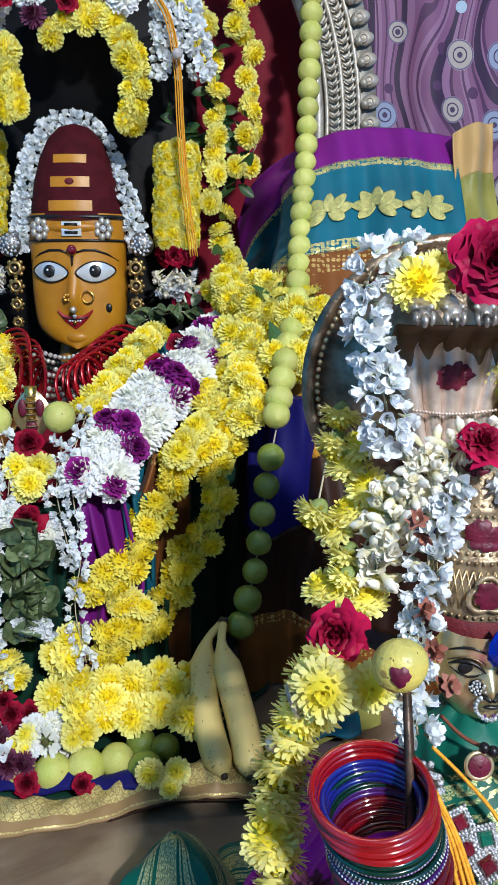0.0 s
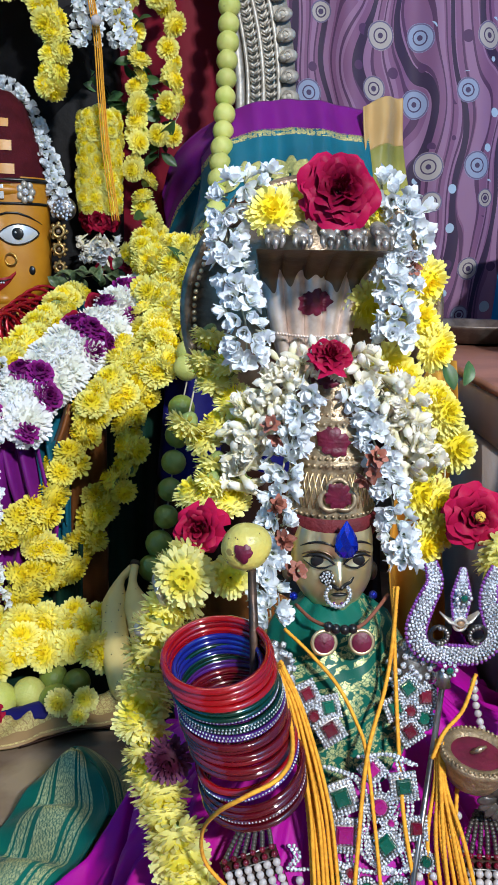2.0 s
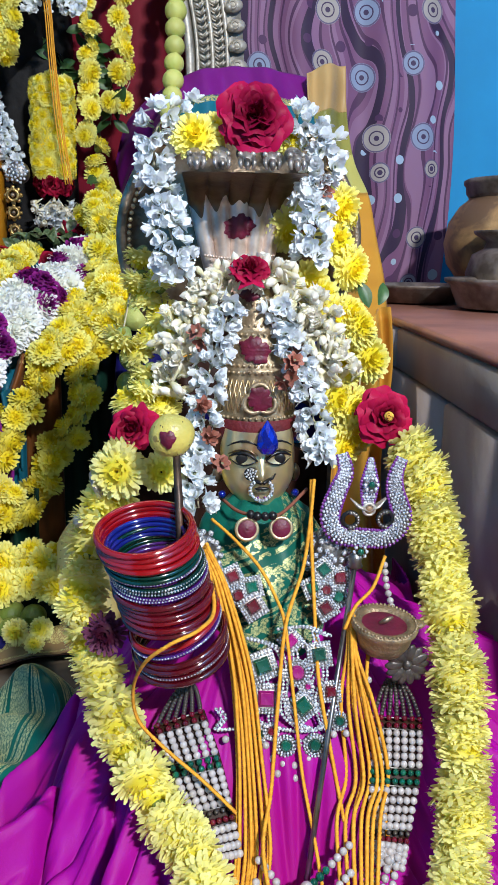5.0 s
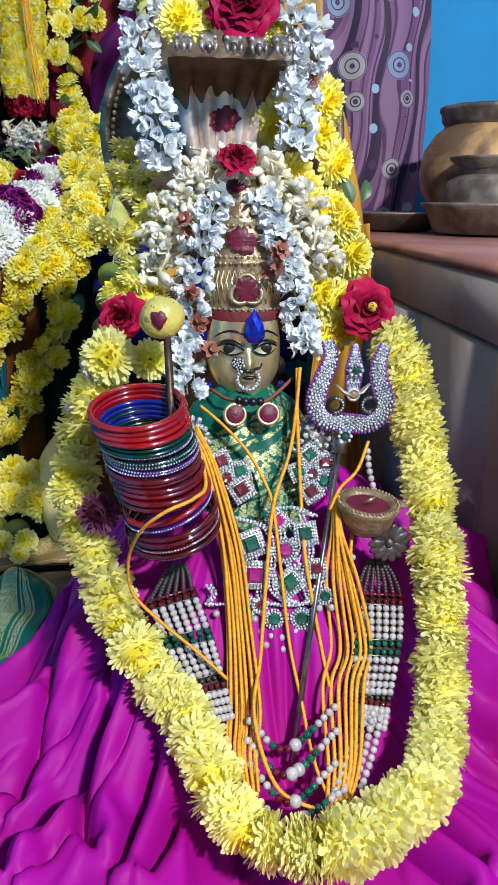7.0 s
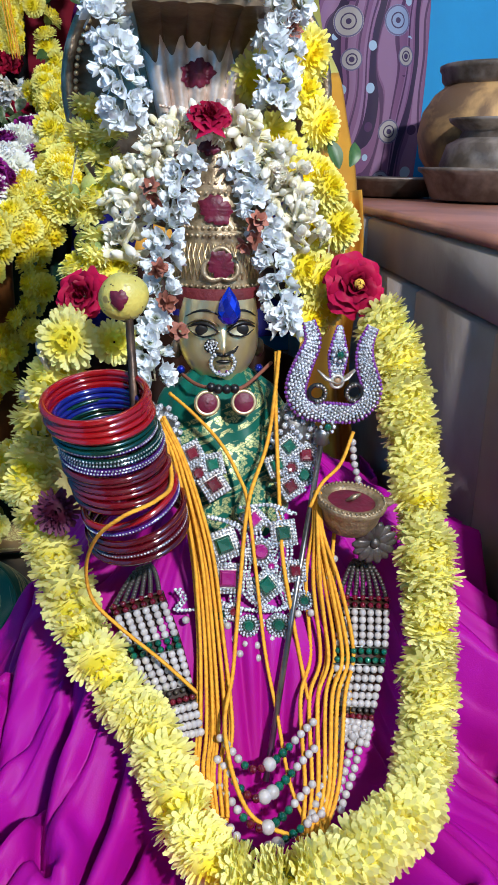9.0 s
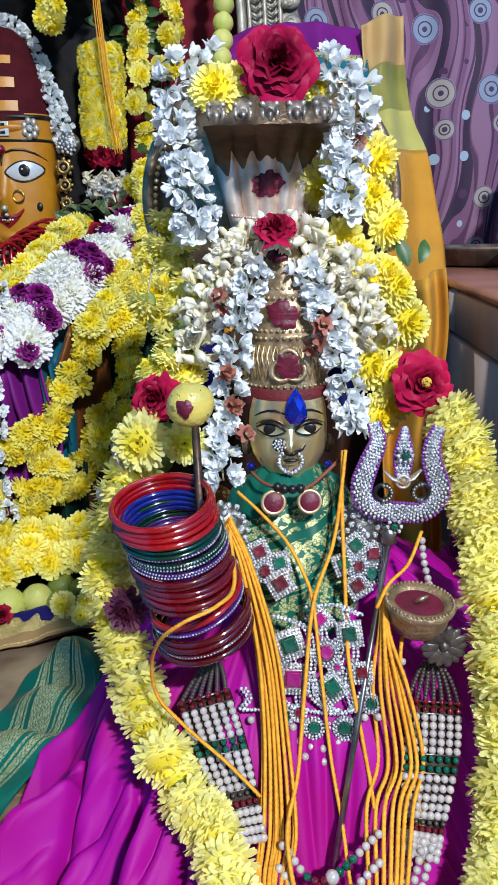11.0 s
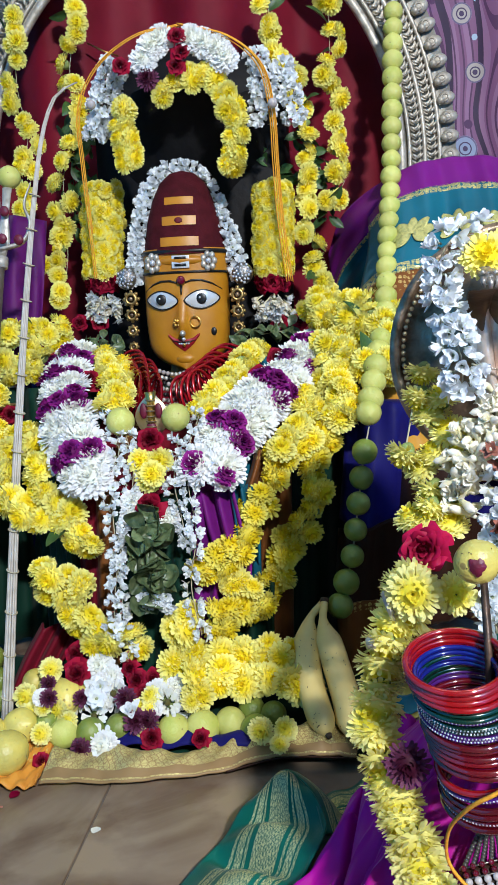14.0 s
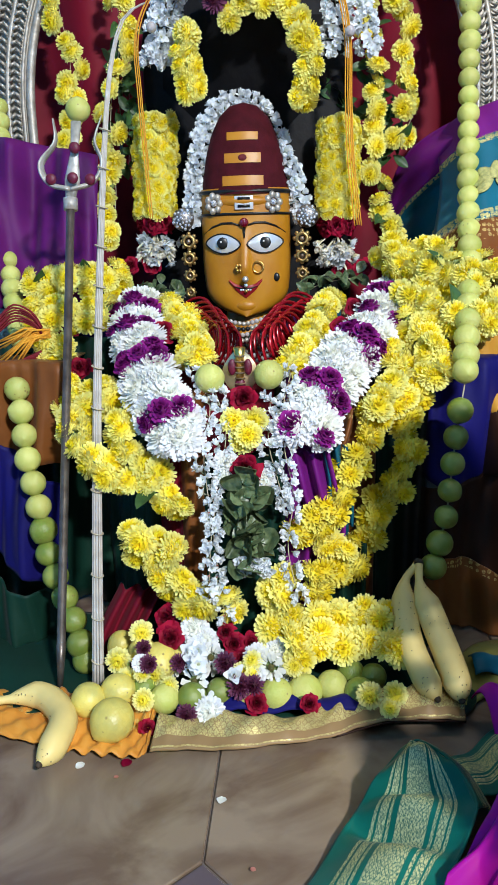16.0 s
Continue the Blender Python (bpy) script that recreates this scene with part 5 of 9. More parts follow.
for pts in ([(-0.416, 1.320, 0.512), (-0.367, 1.200, 0.472), (-0.350, 1.120, 0.439)], [(-0.141, 1.320, 0.515), (-0.181, 1.200, 0.468), (-0.207, 1.120, 0.432)], [(-0.389, 1.330, 0.496), (-0.354, 1.200, 0.463), (-0.338, 1.130, 0.437)]):
    garland("yellow chrysanthemums lining the inside of the white garland", pts, MUMS, 0.026, 0.88, 70, 2, 0.012, loose=0.7, group="inner yellow flowers")

# yellow heaps on the shoulders and the loops below
HEAPS = (
    ([(-0.034, 1.400, 0.586), (0.013, 1.320, 0.563), (0.077, 1.270, 0.545), (0.134, 1.240, 0.510)], 3, 0.020, 0),
    ([(-0.016, 1.300, 0.518), (0.034, 1.220, 0.497), (0.091, 1.200, 0.484)], 3, 0.020, 0),
    ([(0.017, 1.380, 0.591), (0.061, 1.330, 0.578), (0.115, 1.280, 0.560)], 2, 0.016, 0),
    ([(-0.013, 1.250, 0.477), (0.007, 1.180, 0.449), (0.002, 1.140, 0.413)], 3, 0.018, 0),
    ([(-0.047, 1.190, 0.432), (-0.054, 1.120, 0.400), (-0.095, 1.080, 0.367)], 3, 0.016, 0),
    ([(-0.064, 1.110, 0.398), (-0.097, 1.080, 0.363), (-0.103, 1.070, 0.319), (-0.131, 1.050, 0.283), (-0.157, 1.030, 0.244), (-0.202, 1.010, 0.220)], 2, 0.010, 1),
    ([(-0.018, 1.130, 0.389), (-0.041, 1.110, 0.343), (-0.035, 1.100, 0.302), (-0.065, 1.090, 0.251), (-0.094, 1.080, 0.220), (-0.090, 1.070, 0.190), (-0.117, 1.050, 0.167), (-0.148, 1.020, 0.149), (-0.187, 0.990, 0.155)], 2, 0.010, 1),
    ([(-0.153, 1.030, 0.192), (-0.141, 1.030, 0.175)], 2, 0.008, 0),
    ([(-0.218, 0.985, 0.152), (-0.250, 0.980, 0.134)], 1, 0.008, 0),
    ([(-0.646, 1.340, 0.550), (-0.595, 1.340, 0.563), (-0.551, 1.360, 0.556), (-0.509, 1.380, 0.564)], 3, 0.020, 0),
    ([(-0.636, 1.280, 0.506), (-0.573, 1.280, 0.509), (-0.515, 1.280, 0.503)], 3, 0.020, 0),
    ([(-0.588, 1.220, 0.460), (-0.568, 1.170, 0.408), (-0.529, 1.120, 0.382), (-0.476, 1.120, 0.398)], 3, 0.016, 0),
    ([(-0.529, 1.100, 0.369), (-0.509, 1.060, 0.326), (-0.472, 1.040, 0.298), (-0.414, 1.030, 0.283), (-0.365, 1.020, 0.253)], 2, 0.012, 0),
    ([(-0.456, 1.080, 0.372), (-0.440, 1.050, 0.328), (-0.399, 1.040, 0.289)], 2, 0.012, 0),
    ([(-0.435, 1.000, 0.220), (-0.392, 0.995, 0.209), (-0.372, 0.990, 0.192)], 2, 0.009, 0),
    ([(-0.418, 1.000, 0.184), (-0.374, 0.990, 0.149), (-0.341, 0.980, 0.132), (-0.285, 0.970, 0.129)], 2, 0.010, 0),
)
for pts, per, out, dull in HEAPS:
    garland("heaped yellow chrysanthemum garland over the shoulder", pts, OLD_MUMS if dull else MUMS, 0.029, 0.96, 80, per, out, loose=0.75, group="shoulder garlands", jitter=0.008, leaves=(LEAVES, 0.08))

# jasmine strings down the front
for pts in ([(-0.341, 1.080, 0.437), (-0.320, 1.040, 0.395), (-0.329, 1.020, 0.335), (-0.320, 0.990, 0.263), (-0.310, 0.970, 0.188), (-0.300, 0.955, 0.111)],
            [(-0.207, 1.080, 0.434), (-0.219, 1.040, 0.385), (-0.216, 1.020, 0.334), (-0.205, 1.000, 0.275), (-0.213, 0.985, 0.206), (-0.199, 0.970, 0.137)],
            [(-0.315, 1.060, 0.415), (-0.298, 1.030, 0.365), (-0.306, 1.010, 0.297), (-0.318, 0.980, 0.225), (-0.323, 0.960, 0.142)],
            [(-0.235, 1.060, 0.406), (-0.239, 1.030, 0.348), (-0.228, 1.010, 0.304), (-0.216, 0.990, 0.262)]):
    garland("jasmine string hanging down the front with brown sepals", pts, SMALL_JASMINES, 0.0110, 0.88, 100, 2, 0.006, group="front jasmine strings", name="jasmine_string", category="flower string", loose=0.6)
for p, s in (((-0.272, 1.035, 0.407), 0.9), ((-0.271, 1.000, 0.317), 0.9)):
    single("red_rose", "deep red rose at the middle of the breast", "rose", pick(ROSES), p, (0, -1, 0.25), s, group="breast roses")
for p in ((-0.286, 1.030, 0.376), (-0.258, 1.030, 0.376), (-0.274, 1.020, 0.351), (-0.265, 1.010, 0.361)):
    single("yellow_chrysanthemum", "yellow chrysanthemum between the jasmine strings", "flower", pick(MUMS), p, (0, -1, 0.2), 0.85, group="loose yellow flowers")
for p in ((-0.298, 1.010, 0.301), (-0.247, 1.010, 0.296), (-0.298, 1.015, 0.320)):
    single("white_chrysanthemum", "white chrysanthemum between the jasmine strings", "flower", pick(WHITE_MUMS), p, (0, -1, 0.2), 0.52, group="loose white flowers")
single("lime", "pale green lime resting at the breast", "lime", LIME_MESH, (-0.321, 1.060, 0.431), (0.3, -0.5, 0.8), 1.15, group="limes at the breast")
single("lime", "pale green lime resting at the breast", "lime", LIME_MESH, (-0.238, 1.060, 0.435), (-0.3, -0.5, 0.8), 1.15, group="limes at the breast")

# folded betel leaves
g = thing("betel_fan", "panel of folded green betel leaves", "leaves", (-0.264, 0.980, 0.183))
for i in range(46):
    u, v = random.uniform(-1, 1), i / 45
    p = Vector((-0.266, 0.992, 0.300)).lerp(Vector((-0.260, 0.972, 0.192)), v) + Vector((0.020 * u, random.uniform(-0.012, 0.004), 0))
    part("leaf", pick(FOLDED), g, at=aim(p, Vector((u * 0.7, -1, random.uniform(-0.3, 0.8))), random.uniform(0.42, 0.62), spin=random.uniform(0, 6.28)))
for k in range(16):
    part("petal_tuft", pick(JASMINES), g, at=aim(Vector((-0.256, 0.965, 0.187)) + Vector((random.uniform(-0.025, 0.025), 0, random.uniform(-0.008, 0.01))), (0, -1, 0), 1.0))

# pleated sari that dresses the figure
dress = thing("draped_sari", "pleated purple, teal and rust silk sari on the idol", "sari", (-0.29, 1.15, 0.02))


def dress_fn(u, v):
    x = -0.60 + 0.64 * u
    mid = 1 - (2 * u - 1) ** 2
    slope = min(1.0, v / 0.34) ** 1.6
    y = 1.40 - 0.03 * mid - 0.27 * mid * slope - 0.05 * slope - 0.05 * v * mid + 0.006 * math.sin(u * 130) + 0.010 * math.sin(u * 37 + 3 * v)
    return (x + 0.02 * (0.5 - u) * v, y, (0.50 - 0.055 * math.exp(-((u - 0.48) / 0.13) ** 2)) * (1 - v) + 0.012)


for a, b, m in ((0, 0.10, BLUE_VELVET), (0.10, 0.30, DARK_GREEN_SILK), (0.30, 0.36, MAROON_SATIN), (0.36, 0.42, RUST_SILK), (0.42, 0.6, DARK_GREEN_SILK), (0.6, 0.70, PURPLE_SILK), (0.70, 0.75, TEAL_PLAIN), (0.75, 0.82, RUST_SILK), (0.82, 1.0, DARK_GREEN_SILK)):
    cloth_part("pleat", lambda u, v, a=a, b=b: dress_fn(mixed(a, b, u), v), 24, 30, m, dress)
for pts, w, m in (([(-0.184, 1.050, 0.326), (-0.173, 1.040, 0.278), (-0.161, 1.040, 0.219), (-0.174, 1.030, 0.153)], 0.030, PURPLE_SILK), ([(-0.148, 1.060, 0.331), (-0.140, 1.050, 0.275), (-0.140, 1.050, 0.215)], 0.02, TEAL_PLAIN), ([(-0.105, 1.100, 0.379), (-0.115, 1.080, 0.342), (-0.131, 1.070, 0.303)], 0.022, RUST_SILK),
                  ([(-0.438, 1.060, 0.113), (-0.468, 1.040, 0.057), (-0.499, 1.020, -0.017)], 0.035, MAROON_SATIN), ([(-0.140, 1.050, 0.189), (-0.141, 1.040, 0.104), (-0.125, 1.020, 0.033)], 0.04, DARK_GREEN_SILK)):
    cloth_part("pleat", lambda u, v, pts=pts, w=w: between(pts, v) + Vector((w * (u - 0.5) * 2, 0.012 * math.cos(u * 16) + 0.02 * (u - 0.5) ** 2, 0)), 24, 20, m, dress)


cloth_part("side_pleat", lambda u, v: (-0.74 + 0.26 * u, 1.27 + 0.018 * math.sin(u * 21) - 0.05 * v, 0.47 - 0.45 * v), 40, 16, DARK_GREEN_SILK, dress)
cloth_part("bodice", lambda u, v: Vector(dress_fn(0.40 + 0.17 * u, 0.02 + 0.30 * v)) + Vector((0, -0.012, 0.004)), 20, 16, MAROON_SATIN, dress)


# cloth-covered stands on both sides
def stand(label, x0, x1, y0, top, bands, group):
    g = thing("draped_stand", label, "drapery", ((x0 + x1) / 2, y0, 0.01), group)
    for i, (a, b, m) in enumerate(bands):
        def fn(u, v, a=a, b=b):
            s = mixed(a, b, v) + (0.05 * math.sin(5 * u + 2 * i) + 0.10 * (u - 0.5)) * (1 if 0.2 < mixed(a, b, v) < 0.95 else 0)
            x = mixed(x0, x1, u)
            drop = max(0.0, s - 0.25) / 0.75
            y = y0 + 0.16 * max(0.0, 0.25 - s) / 0.25 - 0.05 * drop + 0.020 * math.sin(u * 17 + 5 * s) * min(1, s * 3) + 0.010 * abs(math.sin(u * 29 + 1 - 3 * s))
            return (x + 0.01 * math.sin(6 * s), y - 0.004 * i, top * (1 - drop) + 0.008 * i * 0 + 0.006 - 0.02 * max(0.0, 0.25 - s))
        cloth_part("drape", fn, 50, 26, m, g)
    return g


stand("stand draped in royal blue and dark brown silk", 0.00, 0.36, 1.18, 0.43, ((0, 0.62, BLUE_VELVET), (0.60, 0.90, BROWN_SILK), (0.88, 1.0, RUST_SILK)), "draped stands")
stand("stand draped in royal blue and bottle green silk", -0.86, -0.56, 1.14, 0.44, ((0, 0.52, RUST_SILK), (0.50, 0.80, BLUE_VELVET), (0.78, 1.0, DARK_GREEN_SILK)), "draped stands")

# sari hung over the right side
sari = thing("hung_sari", "purple, teal and rust silk sari with gold borders", "sari", (0.26, 1.35, 0.42))


def sari_fn(u, v):
    x = 0.045 + 0.315 * u
    y = mixed(1.50, 1.14, v ** 0.85) + 0.010 * math.sin(u * 15 + 3 * v) - 0.02 * u + 0.005 * math.sin(u * 33 - 6 * v)
    z = 0.850 - 0.55 * v - 0.07 * max(0.0, 0.55 - u) ** 1.2 + 0.010 * math.sin(u * 4) + 0.012 * math.sin(u * 7 + 4 * v) * v
    curl = max(0.0, 1 - u / 0.16) ** 2
    return Vector((x + 0.03 * v * (0.5 - u) + 0.022 * math.sin(7 * v + 1) * (1 - u), y + 0.07 * curl, z - 0.02 * curl))


for a, b, m in ((0.0, 0.10, PURPLE_SILK), (0.097, 0.36, TEAL_SILK), (0.357, 0.62, RUST_SILK), (0.617, 0.66, TEAL_PLAIN), (0.657, 0.85, GOLD_SILK), (0.847, 1.0, BROWN_SILK)):
    cloth_part("band", lambda u, v, a=a, b=b: sari_fn(u, mixed(a, b, v)), 60, 20, m, sari, uvs=(1.0, 1.0))
def zari_leaf(u0, v0, turn, length, width):
    """A woven leaf lying on the sari."""
    def fn(u, v):
        along, across = length * v, width * (u - 0.5) * math.sin(math.pi * (0.08 + 0.86 * v)) ** 0.8
        du = (along * math.cos(turn) - across * math.sin(turn)) / 0.315
        dv = -(along * math.sin(turn) + across * math.cos(turn)) / 0.60
        return sari_fn(u0 + du, v0 + dv) + Vector((0, -0.004, 0.0015))
    return fn


for u0 in (0.26, 0.53, 0.80):
    for turn, length in ((0.1, 0.040), (0.75, 0.036), (1.55, 0.032), (2.35, 0.036), (3.05, 0.040), (-0.55, 0.032), (3.75, 0.032)):
        cloth_part("leaf_motif", zari_leaf(u0 + 0.012 * math.cos(turn), 0.245, turn, length, 0.020), 6, 8, ZARI, sari, "woven gold leaf", thick=0.0012)


def swag_fn(u, v):
    return between([(0.162, 1.470, 0.828), (0.096, 1.500, 0.823), (0.048, 1.570, 0.802), (0.012, 1.635, 0.767), (-0.012, 1.685, 0.705)], u) + Vector((0.02 * v, 0.016 * math.sin(9 * v + 5 * u) + 0.006 * math.sin(24 * v), -(0.06 + 0.14 * math.sin(math.pi * u * 0.7)) * v))


for a, b, m in ((0.0, 0.44, PURPLE_SILK), (0.435, 1.0, TEAL_SILK)):
    cloth_part("swag", lambda u, v, a=a, b=b: swag_fn(u, mixed(a, b, v)), 40, 16, m, sari)
sheet("purple_drape", "purple silk drape hung beside the tridents", "drapery", lambda u, v: (-0.80 + 0.24 * u, 1.47 - 0.12 * v + 0.018 * math.sin(u * 13 + 3 * v) + 0.006 * math.sin(u * 31 - 4 * v), 0.83 - 0.30 * v - 0.05 * u), 40, 20, DARK_PURPLE)

# lime garlands
for label, pts, mesh, step, size in (
    ("long string of pale limes hanging from the arch", [(0.124, 1.585, 1.150), (0.109, 1.480, 0.848), (0.094, 1.380, 0.687), (0.082, 1.290, 0.578), (0.059, 1.180, 0.492), (0.044, 1.110, 0.428)], LIME_MESH, 0.0345, 1.05),
    ("string of pale limes hanging from the arch", [(-0.774, 1.580, 0.887), (-0.748, 1.500, 0.744), (-0.728, 1.430, 0.629), (-0.695, 1.340, 0.532), (-0.659, 1.260, 0.471)], LIME_MESH, 0.0345, 1.0),
):
    line = curve(pts, step)
    g = thing("lime_garland", label, "garland", tuple(line[-1]), "lime garlands")
    string_of(g, line, 0.0012)
    for p in line:
        part("lime", mesh, g, at=aim(p, (random.uniform(-0.4, 0.4), -0.5, random.uniform(-1, 1)), size * random.uniform(0.95, 1.06)))
    if "long" in label:
        low = curve([line[-1] + Vector((0, 0, -0.02)), (0.038, 1.100, 0.381), (0.029, 1.090, 0.323), (0.021, 1.070, 0.268), (0.014, 1.060, 0.220), (-0.005, 1.040, 0.154)], 0.039)
        string_of(g, low, 0.0012)
        for p in low[1:]:
            part("green_lime", GREEN_LIME_MESH, g, "dark green lime", at=aim(p, (random.uniform(-1, 1), -0.5, random.uniform(-1, 1)), random.uniform(0.86, 0.98)))
low = curve([(-0.630, 1.140, 0.406), (-0.619, 1.120, 0.361), (-0.609, 1.100, 0.299), (-0.599, 1.090, 0.257), (-0.587, 1.080, 0.188), (-0.578, 1.070, 0.145), (-0.558, 1.050, 0.113), (-0.541, 1.030, 0.085), (-0.525, 1.010, 0.054), (-0.515, 1.000, 0.023)], 0.037)
g = thing("lime_garland", "string of yellow-green limes over blue silk", "garland", tuple(low[-1]), "lime garlands")
string_of(g, low, 0.0012)
for i, p in enumerate(low):
    part("lime", LIME_MESH if i < 6 else GREEN_LIME_MESH, g, at=aim(p, (random.uniform(-1, 1), -0.5, random.uniform(-1, 1)), random.uniform(0.98, 1.1)))

# cloth on the floor under the offerings
cloth = thing("floor_sari", "silk sari with broad gold border spread on the floor", "sari", (-0.30, 0.95, 0.0))


def border_front(u):
    return between([(-0.384, 0.805, 0.006), (-0.333, 0.811, 0.006), (-0.270, 0.814, 0.006), (-0.193, 0.831, 0.006), (-0.133, 0.850, 0.006), (-0.079, 0.857, 0.006), (-0.028, 0.862, 0.006), (0.011, 0.866, 0.006)], u)


def border_lift(u):
    s = min(1.0, max(0.0, (u - 0.50) / 0.22))
    return 0.014 * s * s * (3 - 2 * s) * (1 - 0.35 * max(0.0, u - 0.8) / 0.2)


def border_fn(u, v):
    crumple = 0.0035 * math.sin(u * 23 + 2 * v) + 0.0025 * math.sin(u * 57 - 5 * v) + 0.0012 * math.sin(u * 111 + 9 * v)
    return border_front(u) + Vector((0.006 * v, (0.047 + 0.007 * math.sin(u * 13)) * v, 0.004 + border_lift(u) + 0.017 * math.sin(math.pi * 0.62 * v) + crumple * (0.25 + v)))


cloth_part("gold_border", border_fn, 120, 20, BORDER_SILK, cloth, "gold-woven border")
cloth_part("lifted_edge", lambda u, v: border_front(mixed(0.52, 1.0, u)) + Vector((0, 0.012 * v * (1 - v) - 0.002 + 0.03 * (1 - v), 0.002 + (border_lift(mixed(0.52, 1.0, u)) + 0.001) * v)), 50, 8, BROWN_SILK, cloth, "dark maroon underside")
cloth_part("field", lambda u, v: (-0.98 + (0.99 + 0.03 * math.sin(9 * v)) * u, 0.885 + 0.30 * v + 0.05 * max(0.0, 0.3 - u) - 0.03 * u * 0, 0.008 + 0.003 * math.sin(u * 31 + 9 * v)), 60, 24, DARK_GREEN_SILK, cloth)
cloth_part("orange_end", lambda u, v: between([(-0.632, 0.843, 0.006), (-0.550, 0.823, 0.006), (-0.494, 0.805, 0.006), (-0.442, 0.798, 0.006), (-0.395, 0.794, 0.006), (-0.388, 0.813, 0.006)], u) + Vector((0, 0.10 * v, 0.003 + 0.010 * math.sin(u * 13 + 4 * v) * v + 0.005 * abs(math.sin(u * 31 + 9 * v)) + 0.003 * math.sin(u * 71 - 13 * v) + 0.006 * v)), 60, 14, ORANGE_SILK, cloth, "orange tissue end")
cloth_part("olive_fold", lambda u, v: between([(-0.021, 0.900, 0.008), (0.013, 0.910, 0.010), (0.054, 0.940, 0.012), (0.119, 0.988, 0.012), (0.189, 1.036, 0.012)], u) + Vector((0.02 * v, 0.13 * v, 0.006 * math.sin(u * 11 + 3 * v) + 0.010 * math.sin(math.pi * v))), 50, 20, OLIVE_SILK, cloth, "sheer olive gold end")
cloth_part("teal_fold", lambda u, v: Vector((0.043, 0.959, 0.020)) + Vector((0.11 * u, 0.05 * v + 0.02 * u, 0.008 + 0.012 * math.sin(math.pi * v) + 0.004 * math.sin(u * 13))), 24, 12, TEAL_PLAIN, cloth, "plain teal fold")
cloth_part("blue_fold", lambda u, v: (-0.36 + 0.24 * u, 0.872 + 0.035 * v, 0.024 + 0.010 * math.sin(math.pi * v) + 0.004 * math.sin(u * 22)), 30, 8, BLUE_VELVET, cloth)

# offerings along the front: limes, lemons, flowers
for x, mesh, size, label in (
    ((-0.409, 0.907, 0.036), GREEN_LIME_MESH, 0.95, "green"), ((-0.377, 0.884, 0.034), LIME_MESH, 1.1, "pale"), ((-0.341, 0.888, 0.034), GREEN_LIME_MESH, 1.0, "green"), ((-0.305, 0.899, 0.036), GREEN_LIME_MESH, 0.95, "green"),
    ((-0.267, 0.896, 0.034), LIME_MESH, 1.05, "pale"), ((-0.230, 0.897, 0.034), LIME_MESH, 1.22, "pale"), ((-0.192, 0.905, 0.034), LIME_MESH, 1.28, "pale"), ((-0.156, 0.916, 0.036), LIME_MESH, 1.15, "pale"),
    ((-0.120, 0.902, 0.034), GREEN_LIME_MESH, 1.05, "green"), ((-0.130, 0.945, 0.040), GREEN_LIME_MESH, 0.95, "green"), ((-0.099, 0.937, 0.038), GREEN_LIME_MESH, 0.9, "green"),
):
    single("lime", label + " lime in the row of fruit on the cloth", "lime", mesh, x, (random.uniform(-1, 1), -0.6, random.uniform(-0.4, 1)), size, group="row of limes")
for x, size in (((-0.477, 0.876, 0.036), 1.05), ((-0.441, 0.894, 0.038), 1.12), ((-0.436, 0.835, 0.034), 1.28), ((-0.393, 0.942, 0.055), 1.25), ((-0.422, 0.968, 0.055), 0.95), ((-0.460, 1.001, 0.050), 0.9), ((-0.364, 0.946, 0.055), 0.9)):
    single("lemon", "ripe yellow lemon among the offerings", "lemon", LEMON_MESH, x, (random.uniform(-1, 1), -0.6, random.uniform(-0.6, 0.6)), size * 0.95, group="lemons")
for p, mesh, size, label in (
    ((-0.324, 0.875, 0.030), DAISIES[0], 0.95, "white daisy"), ((-0.319, 0.930, 0.069), DAISIES[1], 0.85, "white daisy"), ((-0.339, 0.900, 0.050), DAISIES[0], 0.8, "white daisy"),
    ((-0.344, 0.960, 0.095), WHITE_MUMS[0], 0.6, "white chrysanthemum"), ((-0.238, 0.930, 0.065), WHITE_MUMS[1], 0.65, "white chrysanthemum"), ((-0.328, 0.950, 0.083), WHITE_MUMS[2], 0.5, "white chrysanthemum"),
    ((-0.422, 0.970, 0.085), PALE_MUMS[0], 0.8, "pale yellow flower"), ((-0.450, 0.940, 0.058), PALE_MUMS[1], 0.85, "pale yellow flower"), ((-0.402, 0.870, 0.041), PALE_MUMS[2], 0.7, "pale yellow flower"), ((-0.275, 0.910, 0.059), PALE_MUMS[3], 0.7, "pale yellow flower"),
    ((-0.371, 0.890, 0.049), PALE_MUMS[0], 0.6, "pale yellow flower"), ((-0.078, 0.870, 0.053), PALE_MUMS[1], 0.75, "pale yellow flower"), ((-0.086, 0.860, 0.039), PALE_MUMS[3], 0.6, "pale yellow flower"), ((-0.207, 0.910, 0.068), PALE_MUMS[2], 0.65, "pale yellow flower")):
    single("loose_flower", label + " lying among the fruit offerings", "flower", mesh, p, (random.uniform(-0.3, 0.3), -1, random.uniform(0.2, 0.7)), size, group="loose flowers")
for p, size in (((-0.387, 0.980, 0.104), 0.8), ((-0.377, 0.950, 0.087), 0.9), ((-0.288, 0.940, 0.084), 0.75), ((-0.300, 0.950, 0.096), 0.6), ((-0.255, 0.875, 0.035), 0.7), ((-0.187, 0.860, 0.044), 0.55), ((-0.276, 0.930, 0.069), 0.7), ((-0.392, 0.840, 0.020), 0.5), ((-0.265, 0.940, 0.085), 0.7)):
    single("red_rose", "dark red rose lying among the offerings", "rose", pick(ROSES), p, (random.uniform(-0.3, 0.3), -1, 0.5), size, group="offered roses")
